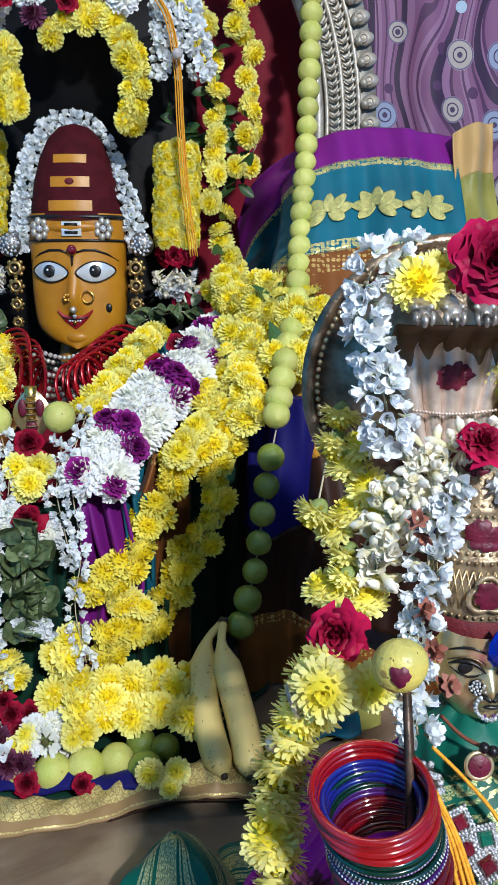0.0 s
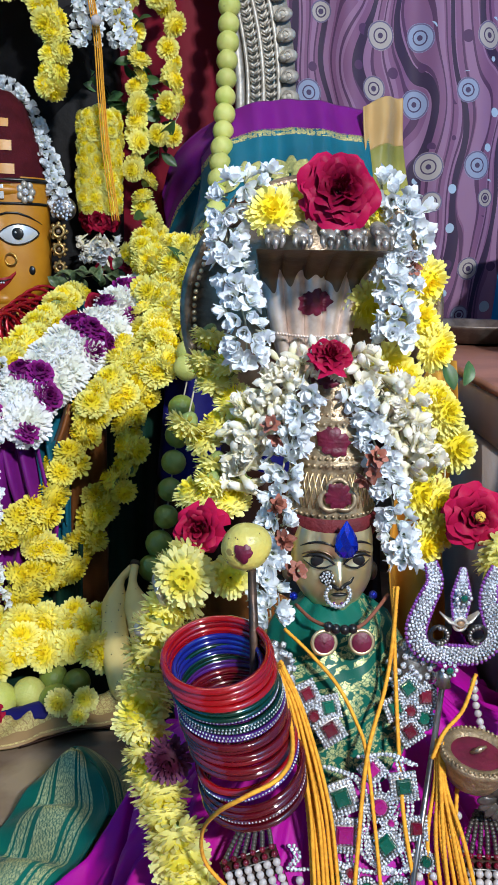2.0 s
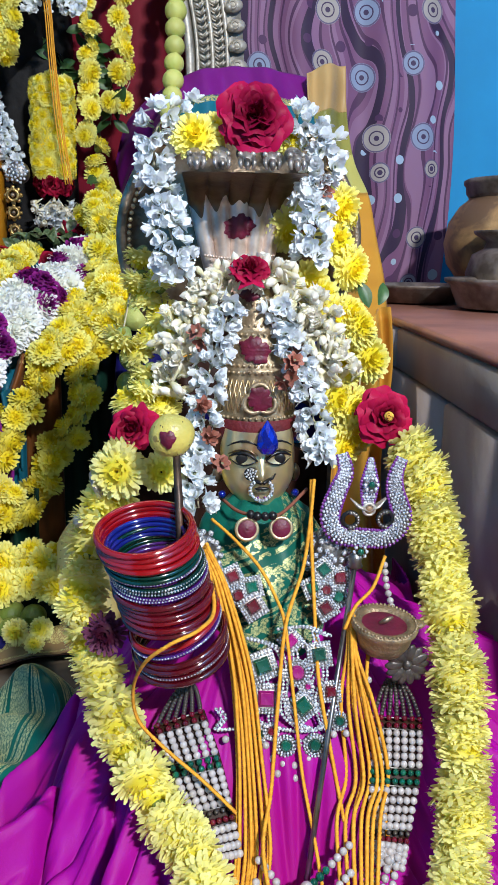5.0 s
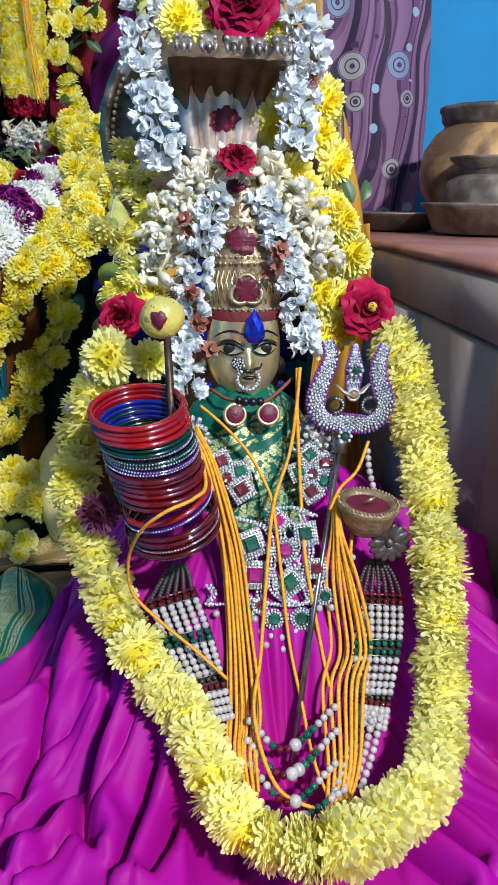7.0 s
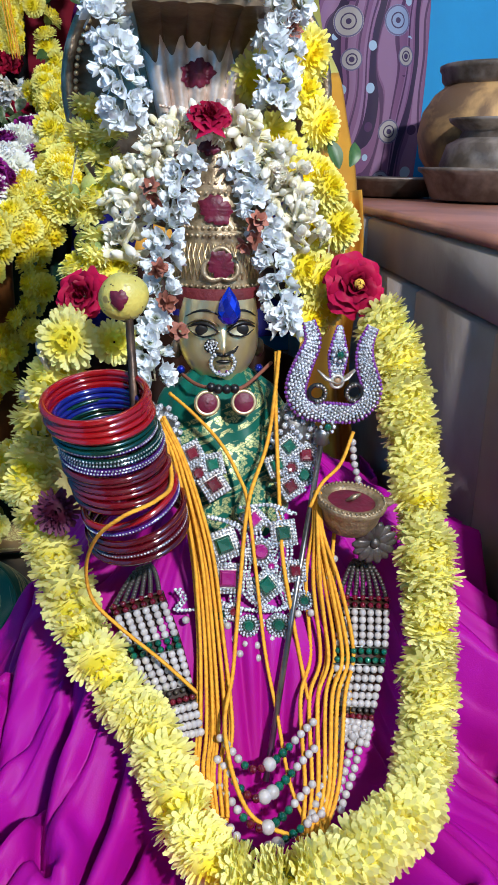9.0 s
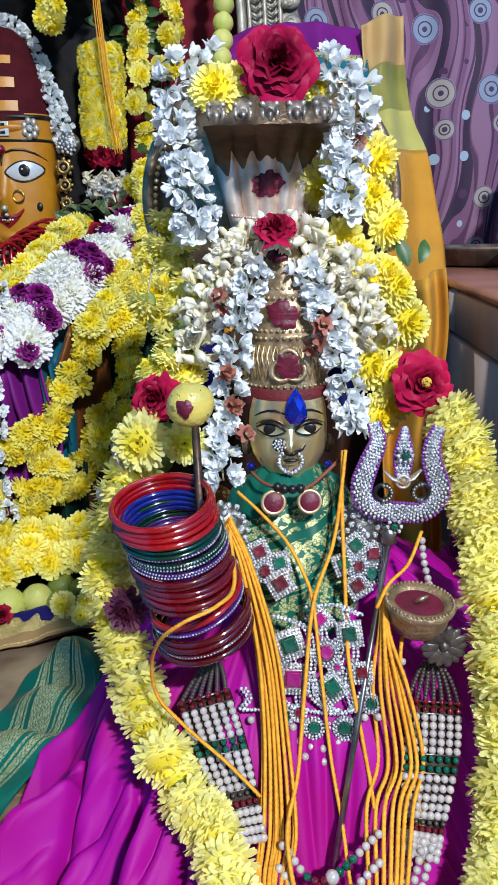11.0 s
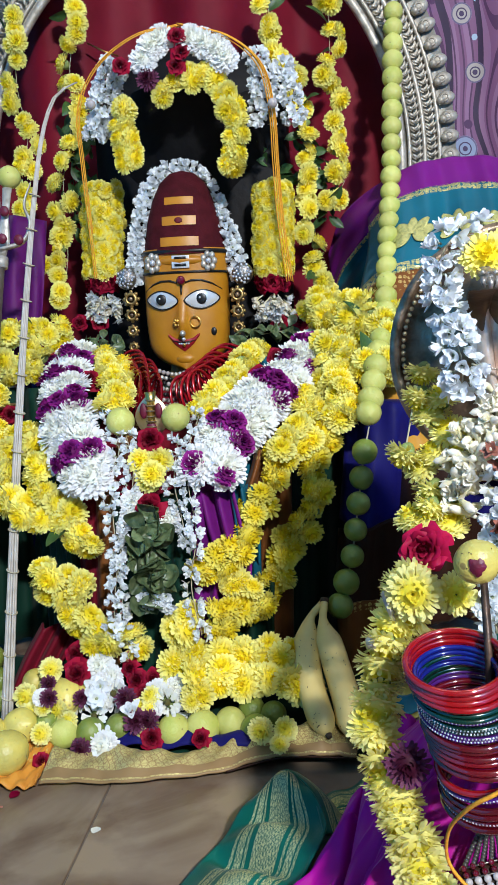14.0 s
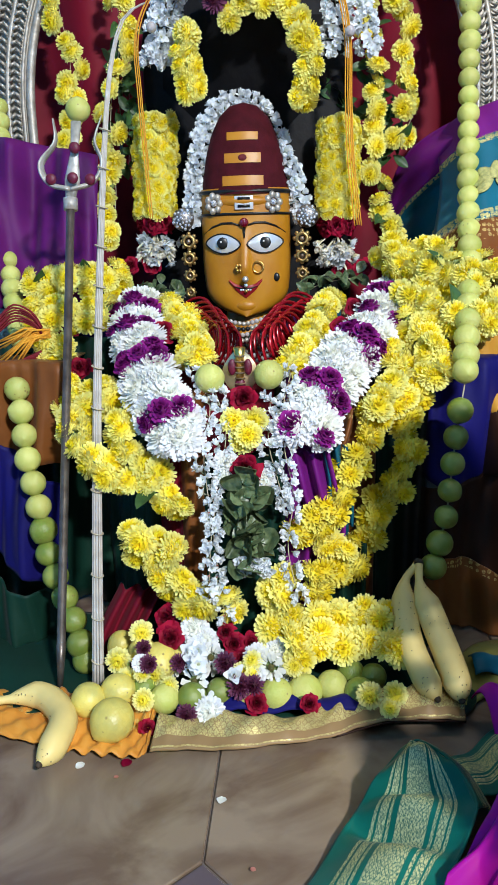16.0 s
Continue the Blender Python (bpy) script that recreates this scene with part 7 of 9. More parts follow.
thing("metal_idol", "bell-metal idol with tall crown, serpent hood and green blouse", "statue", mesh=metal_idol())
halo = thing("halo_plate", "round tarnished metal plate with a raised rim behind the hood", "plate", (0.157, 0.67, 0.43))
part("rim", Shape().torus((0.157, 0.672, 0.535), 0.108, 0.005, BRONZE_DARK, 72, 8, Matrix.Rotation(1.57, 3, "X")), halo)
part("disc", Shape().lathe([(0.0005, 0.0), (0.104, 0.0), (0.106, 0.006), (0.0005, 0.006)], BRONZE_DARK, 60, Matrix.Translation((0.157, 0.676, 0.535)) @ Matrix.Rotation(1.57, 4, "X")), halo)
beads = Shape()
for k in range(110):
    a = 6.283 * k / 110
    beads.ball((0.157 + 0.101 * math.cos(a), 0.668, 0.535 + 0.101 * math.sin(a)), 0.0022, BRONZE, 6, 4)
tagged(part("beading", beads, halo), kind="stuff")
GEM_CUT = [(0.0003, -0.0140), (0.0050, -0.0125), (0.0086, -0.0080), (0.0092, -0.0035), (0.0075, 0.0025), (0.0050, 0.0080), (0.0003, 0.0145)]
gem_at = Matrix.Translation((0.1672, 0.540, 0.3795)) @ Matrix.Rotation(-0.12, 4, "X") @ Matrix.Diagonal((1, 0.5, 1, 1))
gem = Shape()
slot = gem.slot(BLUE_GEM)
for row, (r, z) in enumerate(GEM_CUT):
    for k in range(8):
        a = 6.283 * (k + 0.5 * (row % 2)) / 8
        gem.v.append(tuple(gem_at @ Vector((r * math.cos(a), r * math.sin(a), z))))
for row in range(len(GEM_CUT) - 1):
    for k in range(8):
        a, b = row * 8 + k, row * 8 + (k + 1) % 8
        c, d = a + 8, b + 8
        for tri in (((a, b, c), (b, d, c)) if row % 2 == 0 else ((a, d, c), (a, b, d))):
            gem.face(tri, slot)
thing("blue_gem", "large faceted blue drop-shaped stone on the forehead", "gem", mesh=gem.mesh("blue_gem", False))

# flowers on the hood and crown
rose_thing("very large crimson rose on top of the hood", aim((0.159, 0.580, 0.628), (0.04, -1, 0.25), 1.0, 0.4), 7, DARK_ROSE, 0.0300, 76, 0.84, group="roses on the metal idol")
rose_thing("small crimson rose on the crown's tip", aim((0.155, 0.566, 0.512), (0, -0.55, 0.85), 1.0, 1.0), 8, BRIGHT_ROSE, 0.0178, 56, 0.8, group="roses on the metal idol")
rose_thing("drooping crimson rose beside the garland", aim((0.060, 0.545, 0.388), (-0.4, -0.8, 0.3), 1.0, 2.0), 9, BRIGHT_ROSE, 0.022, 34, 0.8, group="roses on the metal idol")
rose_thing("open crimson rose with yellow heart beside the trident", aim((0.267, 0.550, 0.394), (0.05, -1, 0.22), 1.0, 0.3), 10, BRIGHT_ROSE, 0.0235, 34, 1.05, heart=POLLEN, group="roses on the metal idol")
for p, s in (((0.113, 0.592, 0.612), 1.0), ((0.128, 0.606, 0.618), 0.8), ((0.192, 0.618, 0.616), 0.7)):
    single("yellow_chrysanthemum", "bright yellow chrysanthemum on top of the hood", "flower", pick(MUMS), p, (0.0, -1, 0.3), s * 0.85, group="hood flowers")
HOOD_STRINGS = (
    [(0.109, 0.605, 0.630), (0.086, 0.600, 0.625), (0.080, 0.600, 0.595), (0.087, 0.590, 0.558), (0.095, 0.580, 0.527), (0.093, 0.580, 0.503)],
    [(0.196, 0.620, 0.628), (0.214, 0.615, 0.622), (0.222, 0.610, 0.599), (0.211, 0.610, 0.576), (0.212, 0.600, 0.547), (0.208, 0.595, 0.521)],
)
for pts in HOOD_STRINGS:
    garland("fresh white jasmine string hung over the serpent hood", pts, JASMINES, 0.0100, 1.02, 120, 4, 0.0085, group="hood jasmine strings", name="jasmine_string", category="flower string", loose=0.5, jitter=0.003)
CROWN_STRINGS = (
    [(0.141, 0.570, 0.483), (0.129, 0.565, 0.457), (0.122, 0.560, 0.432), (0.117, 0.552, 0.395), (0.109, 0.535, 0.355), (0.111, 0.520, 0.329)],
    [(0.179, 0.575, 0.481), (0.188, 0.570, 0.454), (0.201, 0.565, 0.419), (0.208, 0.555, 0.388), (0.213, 0.540, 0.361)],
)
for pts in CROWN_STRINGS:
    garland("white jasmine string with wilted sepals down the crown", pts, JASMINES, 0.0100, 0.95, 115, 4, 0.0058, group="crown jasmine strings", name="jasmine_string", category="flower string", loose=0.6, jitter=0.003)
for pts in ([(0.094, 0.570, 0.412), (0.091, 0.575, 0.442), (0.107, 0.580, 0.479), (0.146, 0.583, 0.506), (0.183, 0.583, 0.501), (0.214, 0.580, 0.471), (0.232, 0.575, 0.420)], [(0.104, 0.568, 0.438), (0.113, 0.575, 0.470), (0.132, 0.578, 0.496)], [(0.197, 0.580, 0.485), (0.217, 0.575, 0.451), (0.227, 0.570, 0.428)]):
    garland("cream tuberose bud string arched over the crown", pts, TUBEROSES, 0.0052, 0.86, 125, 3, 0.008, group="tuberose strings", name="tuberose_string", category="flower string", loose=0.9, jitter=0.006, piece="bud")
g = thing("withered_petals", "pinkish brown withered petals caught in the strings", "petals", (0.189, 0.550, 0.436))
for p in ((0.187, 0.550, 0.436), (0.182, 0.550, 0.429), (0.113, 0.535, 0.410), (0.117, 0.530, 0.386), (0.110, 0.550, 0.459), (0.220, 0.600, 0.578), (0.206, 0.600, 0.553), (0.126, 0.520, 0.361), (0.093, 0.600, 0.617)):
    for k in range(2):
        me = jasmine(k, SEPAL, 0.006, 0.7)
        part("petal", me, g, at=aim(Vector(p) + Vector([random.uniform(-0.006, 0.006) for _ in range(3)]), (random.uniform(-1, 1), -1, random.uniform(-1, 1)), 1.0))

# yellow flowers down both sides of the hood
LEFT = ((0.050, 0.600, 0.453), (0.082, 0.605, 0.500), (0.069, 0.575, 0.414), (0.068, 0.620, 0.520), (0.065, 0.615, 0.499), (0.073, 0.610, 0.485), (0.086, 0.600, 0.472), (0.095, 0.595, 0.458), (0.074, 0.600, 0.453), (0.064, 0.600, 0.441), (0.072, 0.590, 0.424), (0.090, 0.580, 0.413), (0.064, 0.580, 0.401), (0.054, 0.585, 0.403), (0.082, 0.575, 0.397), (0.102, 0.590, 0.473))
RIGHT = ((0.239, 0.630, 0.564), (0.234, 0.625, 0.533), (0.248, 0.620, 0.512), (0.219, 0.605, 0.488), (0.209, 0.610, 0.500), (0.228, 0.600, 0.472), (0.252, 0.600, 0.462), (0.262, 0.600, 0.435), (0.244, 0.605, 0.472), (0.245, 0.585, 0.396), (0.249, 0.580, 0.374), (0.236, 0.595, 0.429), (0.199, 0.640, 0.545), (0.228, 0.580, 0.404), (0.236, 0.575, 0.363), (0.226, 0.600, 0.433))
for pts, s in ((LEFT, -1), (RIGHT, 1)):
    g = thing("flower_garland", "uneven string of yellow chrysanthemums beside the hood", "garland", pts[-1], "hood side garlands")
    string_of(g, curve(pts[::3], 0.01))
    for i, p in enumerate(pts):
        part("flower", pick(PALE_MUMS if s < 0 else MUMS), g, at=aim(p, (0.55 * s * random.uniform(0.2, 1.3), -1 if s > 0 else -0.25, random.uniform(-0.5, 0.7) if s > 0 else pick((-1.0, 1.0, 1.2, 0.5))), random.uniform(0.70, 0.84) if s < 0 else random.uniform(0.80, 0.98)))
        if s > 0:
            part("flower", pick(PALE_MUMS), g, at=aim(Vector(p) + Vector((0.010 * s, 0.018, -0.008)), (s, -0.3, -0.2), 0.75))
part("leaf", LEAVES[0], g, "dark green leaf", at=aim((0.267, 0.620, 0.478), (0.2, -1, 0.3), 0.5, 0.3))
part("leaf", LEAVES[1], g, "dark green leaf", at=aim((0.279, 0.630, 0.480), (0.3, -1, 0.3), 0.45, -0.4))

# the thick garland that hangs in a U to the front of the skirt
U_LEFT = [(0.050, 0.545, 0.365), (0.041, 0.540, 0.338), (0.025, 0.530, 0.304), (0.019, 0.512, 0.250), (0.031, 0.490, 0.212), (0.045, 0.462, 0.176), (0.069, 0.432, 0.146), (0.094, 0.402, 0.119), (0.098, 0.410, 0.125), (0.109, 0.375, 0.105), (0.120, 0.345, 0.087), (0.135, 0.318, 0.079)]
U_RIGHT = [(0.288, 0.550, 0.369), (0.299, 0.535, 0.343), (0.303, 0.518, 0.305), (0.308, 0.487, 0.250), (0.307, 0.448, 0.189), (0.300, 0.415, 0.130), (0.293, 0.385, 0.090), (0.267, 0.345, 0.081), (0.234, 0.320, 0.080), (0.194, 0.302, 0.083), (0.166, 0.305, 0.079), (0.139, 0.315, 0.077)]
threaded("garland of pale yellow chrysanthemums down the skirt's edge", U_LEFT, PALE_MUMS, 0.0145, 0.95, "skirt garland", 1.0, 0.45, (-0.5, -1, 0.4), 0.003)
threaded("thick garland of pale yellow chrysanthemums around the skirt", U_RIGHT, PALE_MUMS, 0.0072, 1.0, "skirt garland", 1.0, 0.30, (0.2, -1, 0.6), 0.003)
single("maroon_aster", "wilted maroon aster stuck in the yellow garland", "flower", ASTERS[1], (0.039, 0.475, 0.248), (-0.1, -1, 0.2), 0.85, group="asters")
single("yellow_chrysanthemum", "pale yellow chrysanthemum at the shoulder", "flower", PALE_MUMS[0], (0.049, 0.525, 0.359), (-0.1, -1, 0.2), 1.0, group="shoulder flowers")
single("yellow_chrysanthemum", "pale yellow chrysanthemum at the shoulder", "flower", PALE_MUMS[1], (0.082, 0.535, 0.355), (0, -1, 0.2), 0.8, group="shoulder flowers")

# magenta silk skirt and its green gold-woven border
SK = Vector((0.168, 0.585, 0))


def ridge(x):
    return (1 - abs(math.sin(x))) ** 2.2


def groove(x):
    return (1 - abs(math.sin(x))) ** 9


CREASES = (
    ((0.050, 0.516), (0.039, 0.446), (0.025, 0.396), (0.023, 0.371), (0.032, 0.354)), ((0.0, 0.503), (-0.017, 0.453), (-0.029, 0.413)),
    ((0.080, 0.411), (0.064, 0.372), (0.049, 0.332)), ((0.092, 0.372), (0.078, 0.346), (0.068, 0.328)), ((-0.030, 0.367), (-0.034, 0.356), (-0.026, 0.339)),
    ((0.016, 0.639), (-0.007, 0.564), (-0.029, 0.506), (-0.054, 0.473)), ((0.270, 0.372), (0.301, 0.325)), ((0.250, 0.345), (0.281, 0.306)),
    ((0.165, 0.440), (0.171, 0.390)), ((0.180, 0.440), (0.176, 0.385)), ((0.198, 0.435), (0.186, 0.385)))


def crease_depth(x, y):
    """How far the silk dips into, or swells beside, its sharp creases."""
    total = 0.0
    for line in CREASES:
        best, side = 1.0, 0.0
        for (ax, ay), (bx, by) in zip(line, line[1:]):
            dx, dy = bx - ax, by - ay
            t = min(1.0, max(0.0, ((x - ax) * dx + (y - ay) * dy) / (dx * dx + dy * dy)))
            d = math.hypot(x - ax - t * dx, y - ay - t * dy)
            if d < best:
                best, side = d, 1.0 if (x - ax) * dy - (y - ay) * dx < 0 else -1.0
        if best < 0.05:
            lip = 0.014 if x < 0.13 or x > 0.245 else 0.0
            total += (-0.022 if lip else -0.012) * math.exp(-(best / 0.0045) ** 2) + lip * math.exp(-((best - 0.014) / 0.010) ** 2) * (1.0 if side > 0 else 0.35)
    return total


def skirt_fn(u, v):
    deg = mixed(-262, 62, u)
    a = radians(deg)
    reach = float(np.interp(deg, [-262, -215, -192, -165, -150, -138, -90, 62], [0.13, 0.14, 0.19, 0.275, 0.42, 0.58, 0.60, 0.56]))
    r = 0.05 + (reach - 0.05) * v
    warp = a + 0.16 * math.sin(3.1 * a + 6 * r) + 0.05 * math.sin(17 * r)
    fold = 0.75 + 0.5 * math.sin(9 * warp + 0.8) + 0.25 * math.sin(21 * warp + 1 + 4 * r) - 0.8 * groove(4.5 * warp + 0.7) - 0.6 * groove(7.3 * warp + 2 + 2 * r) + 0.25 * ridge(27 * warp + 2 - 5 * r)
    z = float(np.interp(r, [0.05, 0.12, 0.15, 0.17, 0.19, 0.205, 0.235, 0.29, 0.36, 0.47, 0.60], [0.27, 0.185, 0.150, 0.110, 0.076, 0.056, 0.034, 0.026, 0.022, 0.014, 0.004]))
    high = float(np.interp(r, [0.05, 0.13, 0.19, 0.24, 0.40], [0.27, 0.21, 0.18, 0.15, 0.05]))
    z = mixed(z, max(z, high), min(1.0, max(0.0, (deg + 42) / 26)))
    left = max(0.0, -math.cos(a)) * max(0.0, -math.sin(a)) * 2
    z += left * float(np.interp(r, [0.1, 0.2, 0.3, 0.6], [0.0, 0.028, 0.022, 0.0]))
    amp = float(np.interp(r, [0.07, 0.12, 0.16, 0.22, 0.4], [0.0, 0.010, 0.018, 0.038, 0.050]))
    front = max(0.0, -math.sin(a)) * (1 - min(1.0, abs(a + 1.5) / 0.9)) if abs(a + 1.5) < 0.9 else 0.0
    x, y = SK.x + r * math.cos(a), SK.y + r * math.sin(a)
    if x > 0.2:
        x = min(x, bench_x(y) - 0.010 - 0.006 * fold)
    z += crease_depth(x, y) * min(1.0, max(0.0, (r - 0.07) / 0.08))
    return (x, y, max(0.005, z + mixed(fold - 1.0, min(0.0, fold - 1.0), min(1.0, front * 2)) * amp * (1 - 0.35 * front)))


skirt = thing("sari_skirt", "magenta silk sari spread in folds around the metal idol", "sari", (0.168, 0.45, 0.0))
cloth_part("silk", skirt_fn, 560, 130, MAGENTA, skirt)
cloth_part("back_fold", lambda u, v: Vector((0.057, 0.834, 0.050)) + Vector((0.085 * (u - 0.4) * (0.6 + 0.4 * v), -0.03 + 0.09 * v, -0.048 + 0.075 * math.sin(math.pi * min(1.0, 0.08 + 0.75 * v)) * (1 - 0.8 * (u - 0.5) ** 2) + 0.006 * math.sin(u * 12))), 24, 20, MAGENTA, skirt)
border = thing("sari_border", "teal green sari end with woven gold bands lying on the floor", "sari", (-0.08, 0.68, 0.0))


def border_end(u, v):
    left = between([(-0.078, 0.750, 0.066), (-0.112, 0.726, 0.046), (-0.144, 0.696, 0.014), (-0.192, 0.612, 0.006), (-0.235, 0.530, 0.006), (-0.290, 0.440, 0.006)], u)
    right = between([(-0.066, 0.738, 0.078), (-0.040, 0.690, 0.084), (-0.026, 0.640, 0.072), (-0.074, 0.570, 0.034), (-0.110, 0.500, 0.020), (-0.160, 0.420, 0.010)], u)
    hollow = -0.020 * math.sin(math.pi * v) * math.exp(-((u - 0.30) / 0.14) ** 2) + 0.012 * math.sin(math.pi * v) * math.exp(-((u - 0.5) / 0.12) ** 2)
    tuck = -0.024 * math.exp(-((u - 0.43 - 0.06 * v) / 0.03) ** 2) + 0.020 * math.exp(-((u - 0.34 - 0.06 * v) / 0.06) ** 2) * math.sin(math.pi * min(1.0, v * 1.1)) + 0.022 * math.exp(-((u - 0.16) / 0.10) ** 2) * math.sin(math.pi * v)
    back = 0.022 * math.exp(-((u - 0.74) / 0.06) ** 2)
    return left.lerp(right, v) + Vector((0, 0, max(-left.lerp(right, v).z + 0.004, (hollow + tuck + back) * math.sin(math.pi * v) ** 0.6 + 0.002 * math.sin(u * 31 + 7 * v))))


cloth_part("woven_end", border_end, 110, 44, GREEN_SILK, border)
cloth_part("fold_back", lambda u, v: between([(-0.078, 0.750, 0.066), (-0.066, 0.738, 0.078), (-0.040, 0.690, 0.084), (-0.026, 0.640, 0.072)], u).lerp(between([(-0.060, 0.790, 0.004), (-0.030, 0.780, 0.004), (0.0, 0.74, 0.004), (0.012, 0.69, 0.006)], u), v) + Vector((0, 0, 0.012 * math.sin(math.pi * v))), 30, 16, GREEN_SILK, border)
cloth_part("second_fold", lambda u, v: between([(-0.030, 0.793, 0.010), (0.003, 0.809, 0.016), (0.047, 0.848, 0.022), (0.121, 0.919, 0.020)], u).lerp(between([(-0.017, 0.705, 0.028), (0.010, 0.706, 0.040), (0.040, 0.732, 0.040), (0.101, 0.790, 0.035)], u), v) + Vector((0, 0, 0.010 * math.sin(math.pi * v) + 0.003 * math.sin(14 * u))), 40, 30, GREEN_SILK, border)

# drapes behind the metal idol
def gold_end(u, v):
    near = between([(0.348, 1.440, 0.839), (0.350, 1.380, 0.700), (0.345, 1.280, 0.595), (0.352, 1.200, 0.474), (0.344, 1.100, 0.381)], v)
    far = between([(0.432, 1.50, 0.871), (0.438, 1.47, 0.726), (0.454, 1.37, 0.614), (0.462, 1.28, 0.473), (0.455, 1.2, 0.40)], v)
    return near.lerp(far, u) + Vector((0, 0.012 * math.sin(9 * u + 3 * v) + 0.004 * math.sin(26 * v + 5 * u), 0.006 * math.sin(4 * u)))


for a, b, m in ((0.0, 0.14, TAN_SILK), (0.137, 0.29, OLIVE_SILK), (0.287, 0.46, LEMON_SILK), (0.457, 1.0, GOLD_SILK)):
    cloth_part("gold_end", lambda u, v, a=a, b=b: gold_end(u, mixed(a, b, v)), 24, 24, m, sari, "gold tissue end piece")
sheet("mustard_drape", "mustard yellow silk drape beside the stone bench", "drapery", lambda u, v: (0.325 + 0.075 * u + 0.006 * math.sin(9 * v), 1.0 + 0.03 * math.sin(u * 9) - 0.02 * v, 0.452 - 0.44 * v - 0.02 * (1 - u)), 30, 24, GOLD_SILK)

# glass bangles stacked round the arm
stack_low, stack_top = Vector((0.090, 0.460, 0.249)), Vector((0.070, 0.457, 0.336))
lean = (stack_top - stack_low).normalized()
RINGS = (  # colour, glass, thickness, radius, how far below the top ring, shift to the side, tilt
    [("red", RED_GLASS, 0.0024, 0.0335, 0.0041 * k, 0.0, 0.0) for k in range(4)]
    + [("green", GREEN_GLASS, 0.0019, 0.0328, 0.0163 + 0.0034 * k, 0.0005, 0.0) for k in range(2)]
    + [("violet", VIOLET_GLASS, 0.0015, 0.0330, 0.0226, 0.001, 0.02)]
    + [("dotted green", GREEN_GLASS, 0.0021, 0.0328, 0.0262 + 0.0036 * k, 0.0015, 0.03) for k in range(2)]
    + [("violet", VIOLET_GLASS, 0.0016, 0.0332, 0.0330 + 0.0031 * k, 0.002, 0.04) for k in range(2)]
    + [("maroon", MAROON_GLASS, 0.0024, 0.0330, 0.0398 + 0.0043 * k, 0.0022, 0.03) for k in range(3)]
    + [("red", RED_DEEP, 0.0025, 0.0330, 0.0530 + 0.0044 * k, 0.0025, 0.02) for k in range(2)]
    + [("maroon", MAROON_GLASS, 0.0023, 0.0330, 0.0622, 0.002, 0.0)]
    + [("red", RED_GLASS, 0.0025, 0.0332, 0.0715, 0.004, -0.27), ("violet", VIOLET_GLASS, 0.0018, 0.0334, 0.0765, 0.004, -0.25)]
    + [("maroon", MAROON_GLASS, 0.0024, 0.0335, 0.0850, 0.005, -0.20), ("maroon", MAROON_GLASS, 0.0024, 0.0335, 0.0900, 0.004, -0.13), ("dotted maroon", MAROON_GLASS, 0.0022, 0.0332, 0.0952, 0.005, -0.16), ("maroon", MAROON_GLASS, 0.0025, 0.0335, 0.1000, 0.004, -0.12)])
cache = {}


def bangle_mesh(m, thick, radius, studs=None):
    key = (m.name, thick, radius, studs)
    if key not in cache:
        sh = Shape().torus((0, 0, 0), radius, thick, m, 56, 8)
        if studs:
            for k in range(96):
                a = 6.283 * k / 96
                sh.ball(((radius + thick * 0.7) * math.cos(a), (radius + thick * 0.7) * math.sin(a), 0.0006), 0.0008, studs, 6, 4)
        cache[key] = sh.mesh("bangle")
    return cache[key]


for i, (colour, m, thick, radius, drop, shift, tilt) in enumerate(RINGS):
    studs = CRYSTAL if colour.startswith(("violet", "dotted")) else None
    where = "tilted at the stack's foot" if tilt < -0.1 else "in the stack on the arm"
    ob = thing("bangle", colour + " glass bangle " + where, "bangle", group="stacked bangles", mesh=bangle_mesh(m, thick, radius, studs))
    wob = Vector((random.uniform(-0.025, 0.025), random.uniform(-0.025, 0.025), 0))
    ob.matrix_basis = aim(stack_top - lean * drop + Vector((shift + random.uniform(-0.001, 0.001), random.uniform(-0.001, 0.001), 0)), Vector((-0.10 + tilt, -0.24, 1)) + wob, 1.0)
for k in range(4):
    ob = thing("bangle", "blue glass bangle nested inside the red ones", "bangle", group="stacked bangles", mesh=bangle_mesh(BLUE_GLASS, 0.0020, 0.0282))
    ob.matrix_basis = aim(stack_top + lean * (-0.010 - 0.004 * k) + Vector((-0.001, 0.003, 0)), Vector((-0.10, -0.20, 1)), 1.0)
LEMON_AT = Vector((0.0905, 0.49, 0.395))


def knife_lemon(u, v):
    a, b = 2 * math.pi * u, math.pi * (v - 0.5)
    r = 0.0166 * (1 + 0.035 * math.sin(2 * a + 1) * math.cos(b) + 0.03 * math.sin(3 * b + a) - 0.05 * math.exp(-((b + 1.57) / 0.35) ** 2))
    return LEMON_AT + Vector((r * 0.98 * math.cos(b) * math.cos(a), r * math.cos(b) * math.sin(a), r * 0.95 * math.sin(b)))


pierced = thing("lemon", "yellow lemon with red powder stuck on the knife", "lemon", tuple(LEMON_AT), "lemon on the knife")
part("skin", Shape().grid(knife_lemon, 32, 20, LEMON, wrap=True), pierced)
specks = Shape()
for k in range(12):
    p = knife_lemon(random.uniform(0.55, 0.95), random.uniform(0.15, 0.85))
    specks.ball(p, (random.uniform(0.0003, 0.0009), 0.0005, random.uniform(0.0003, 0.0008)), BLEMISH, 6, 4)
tagged(part("freckling", specks, pierced, "brown specks"), kind="stuff")


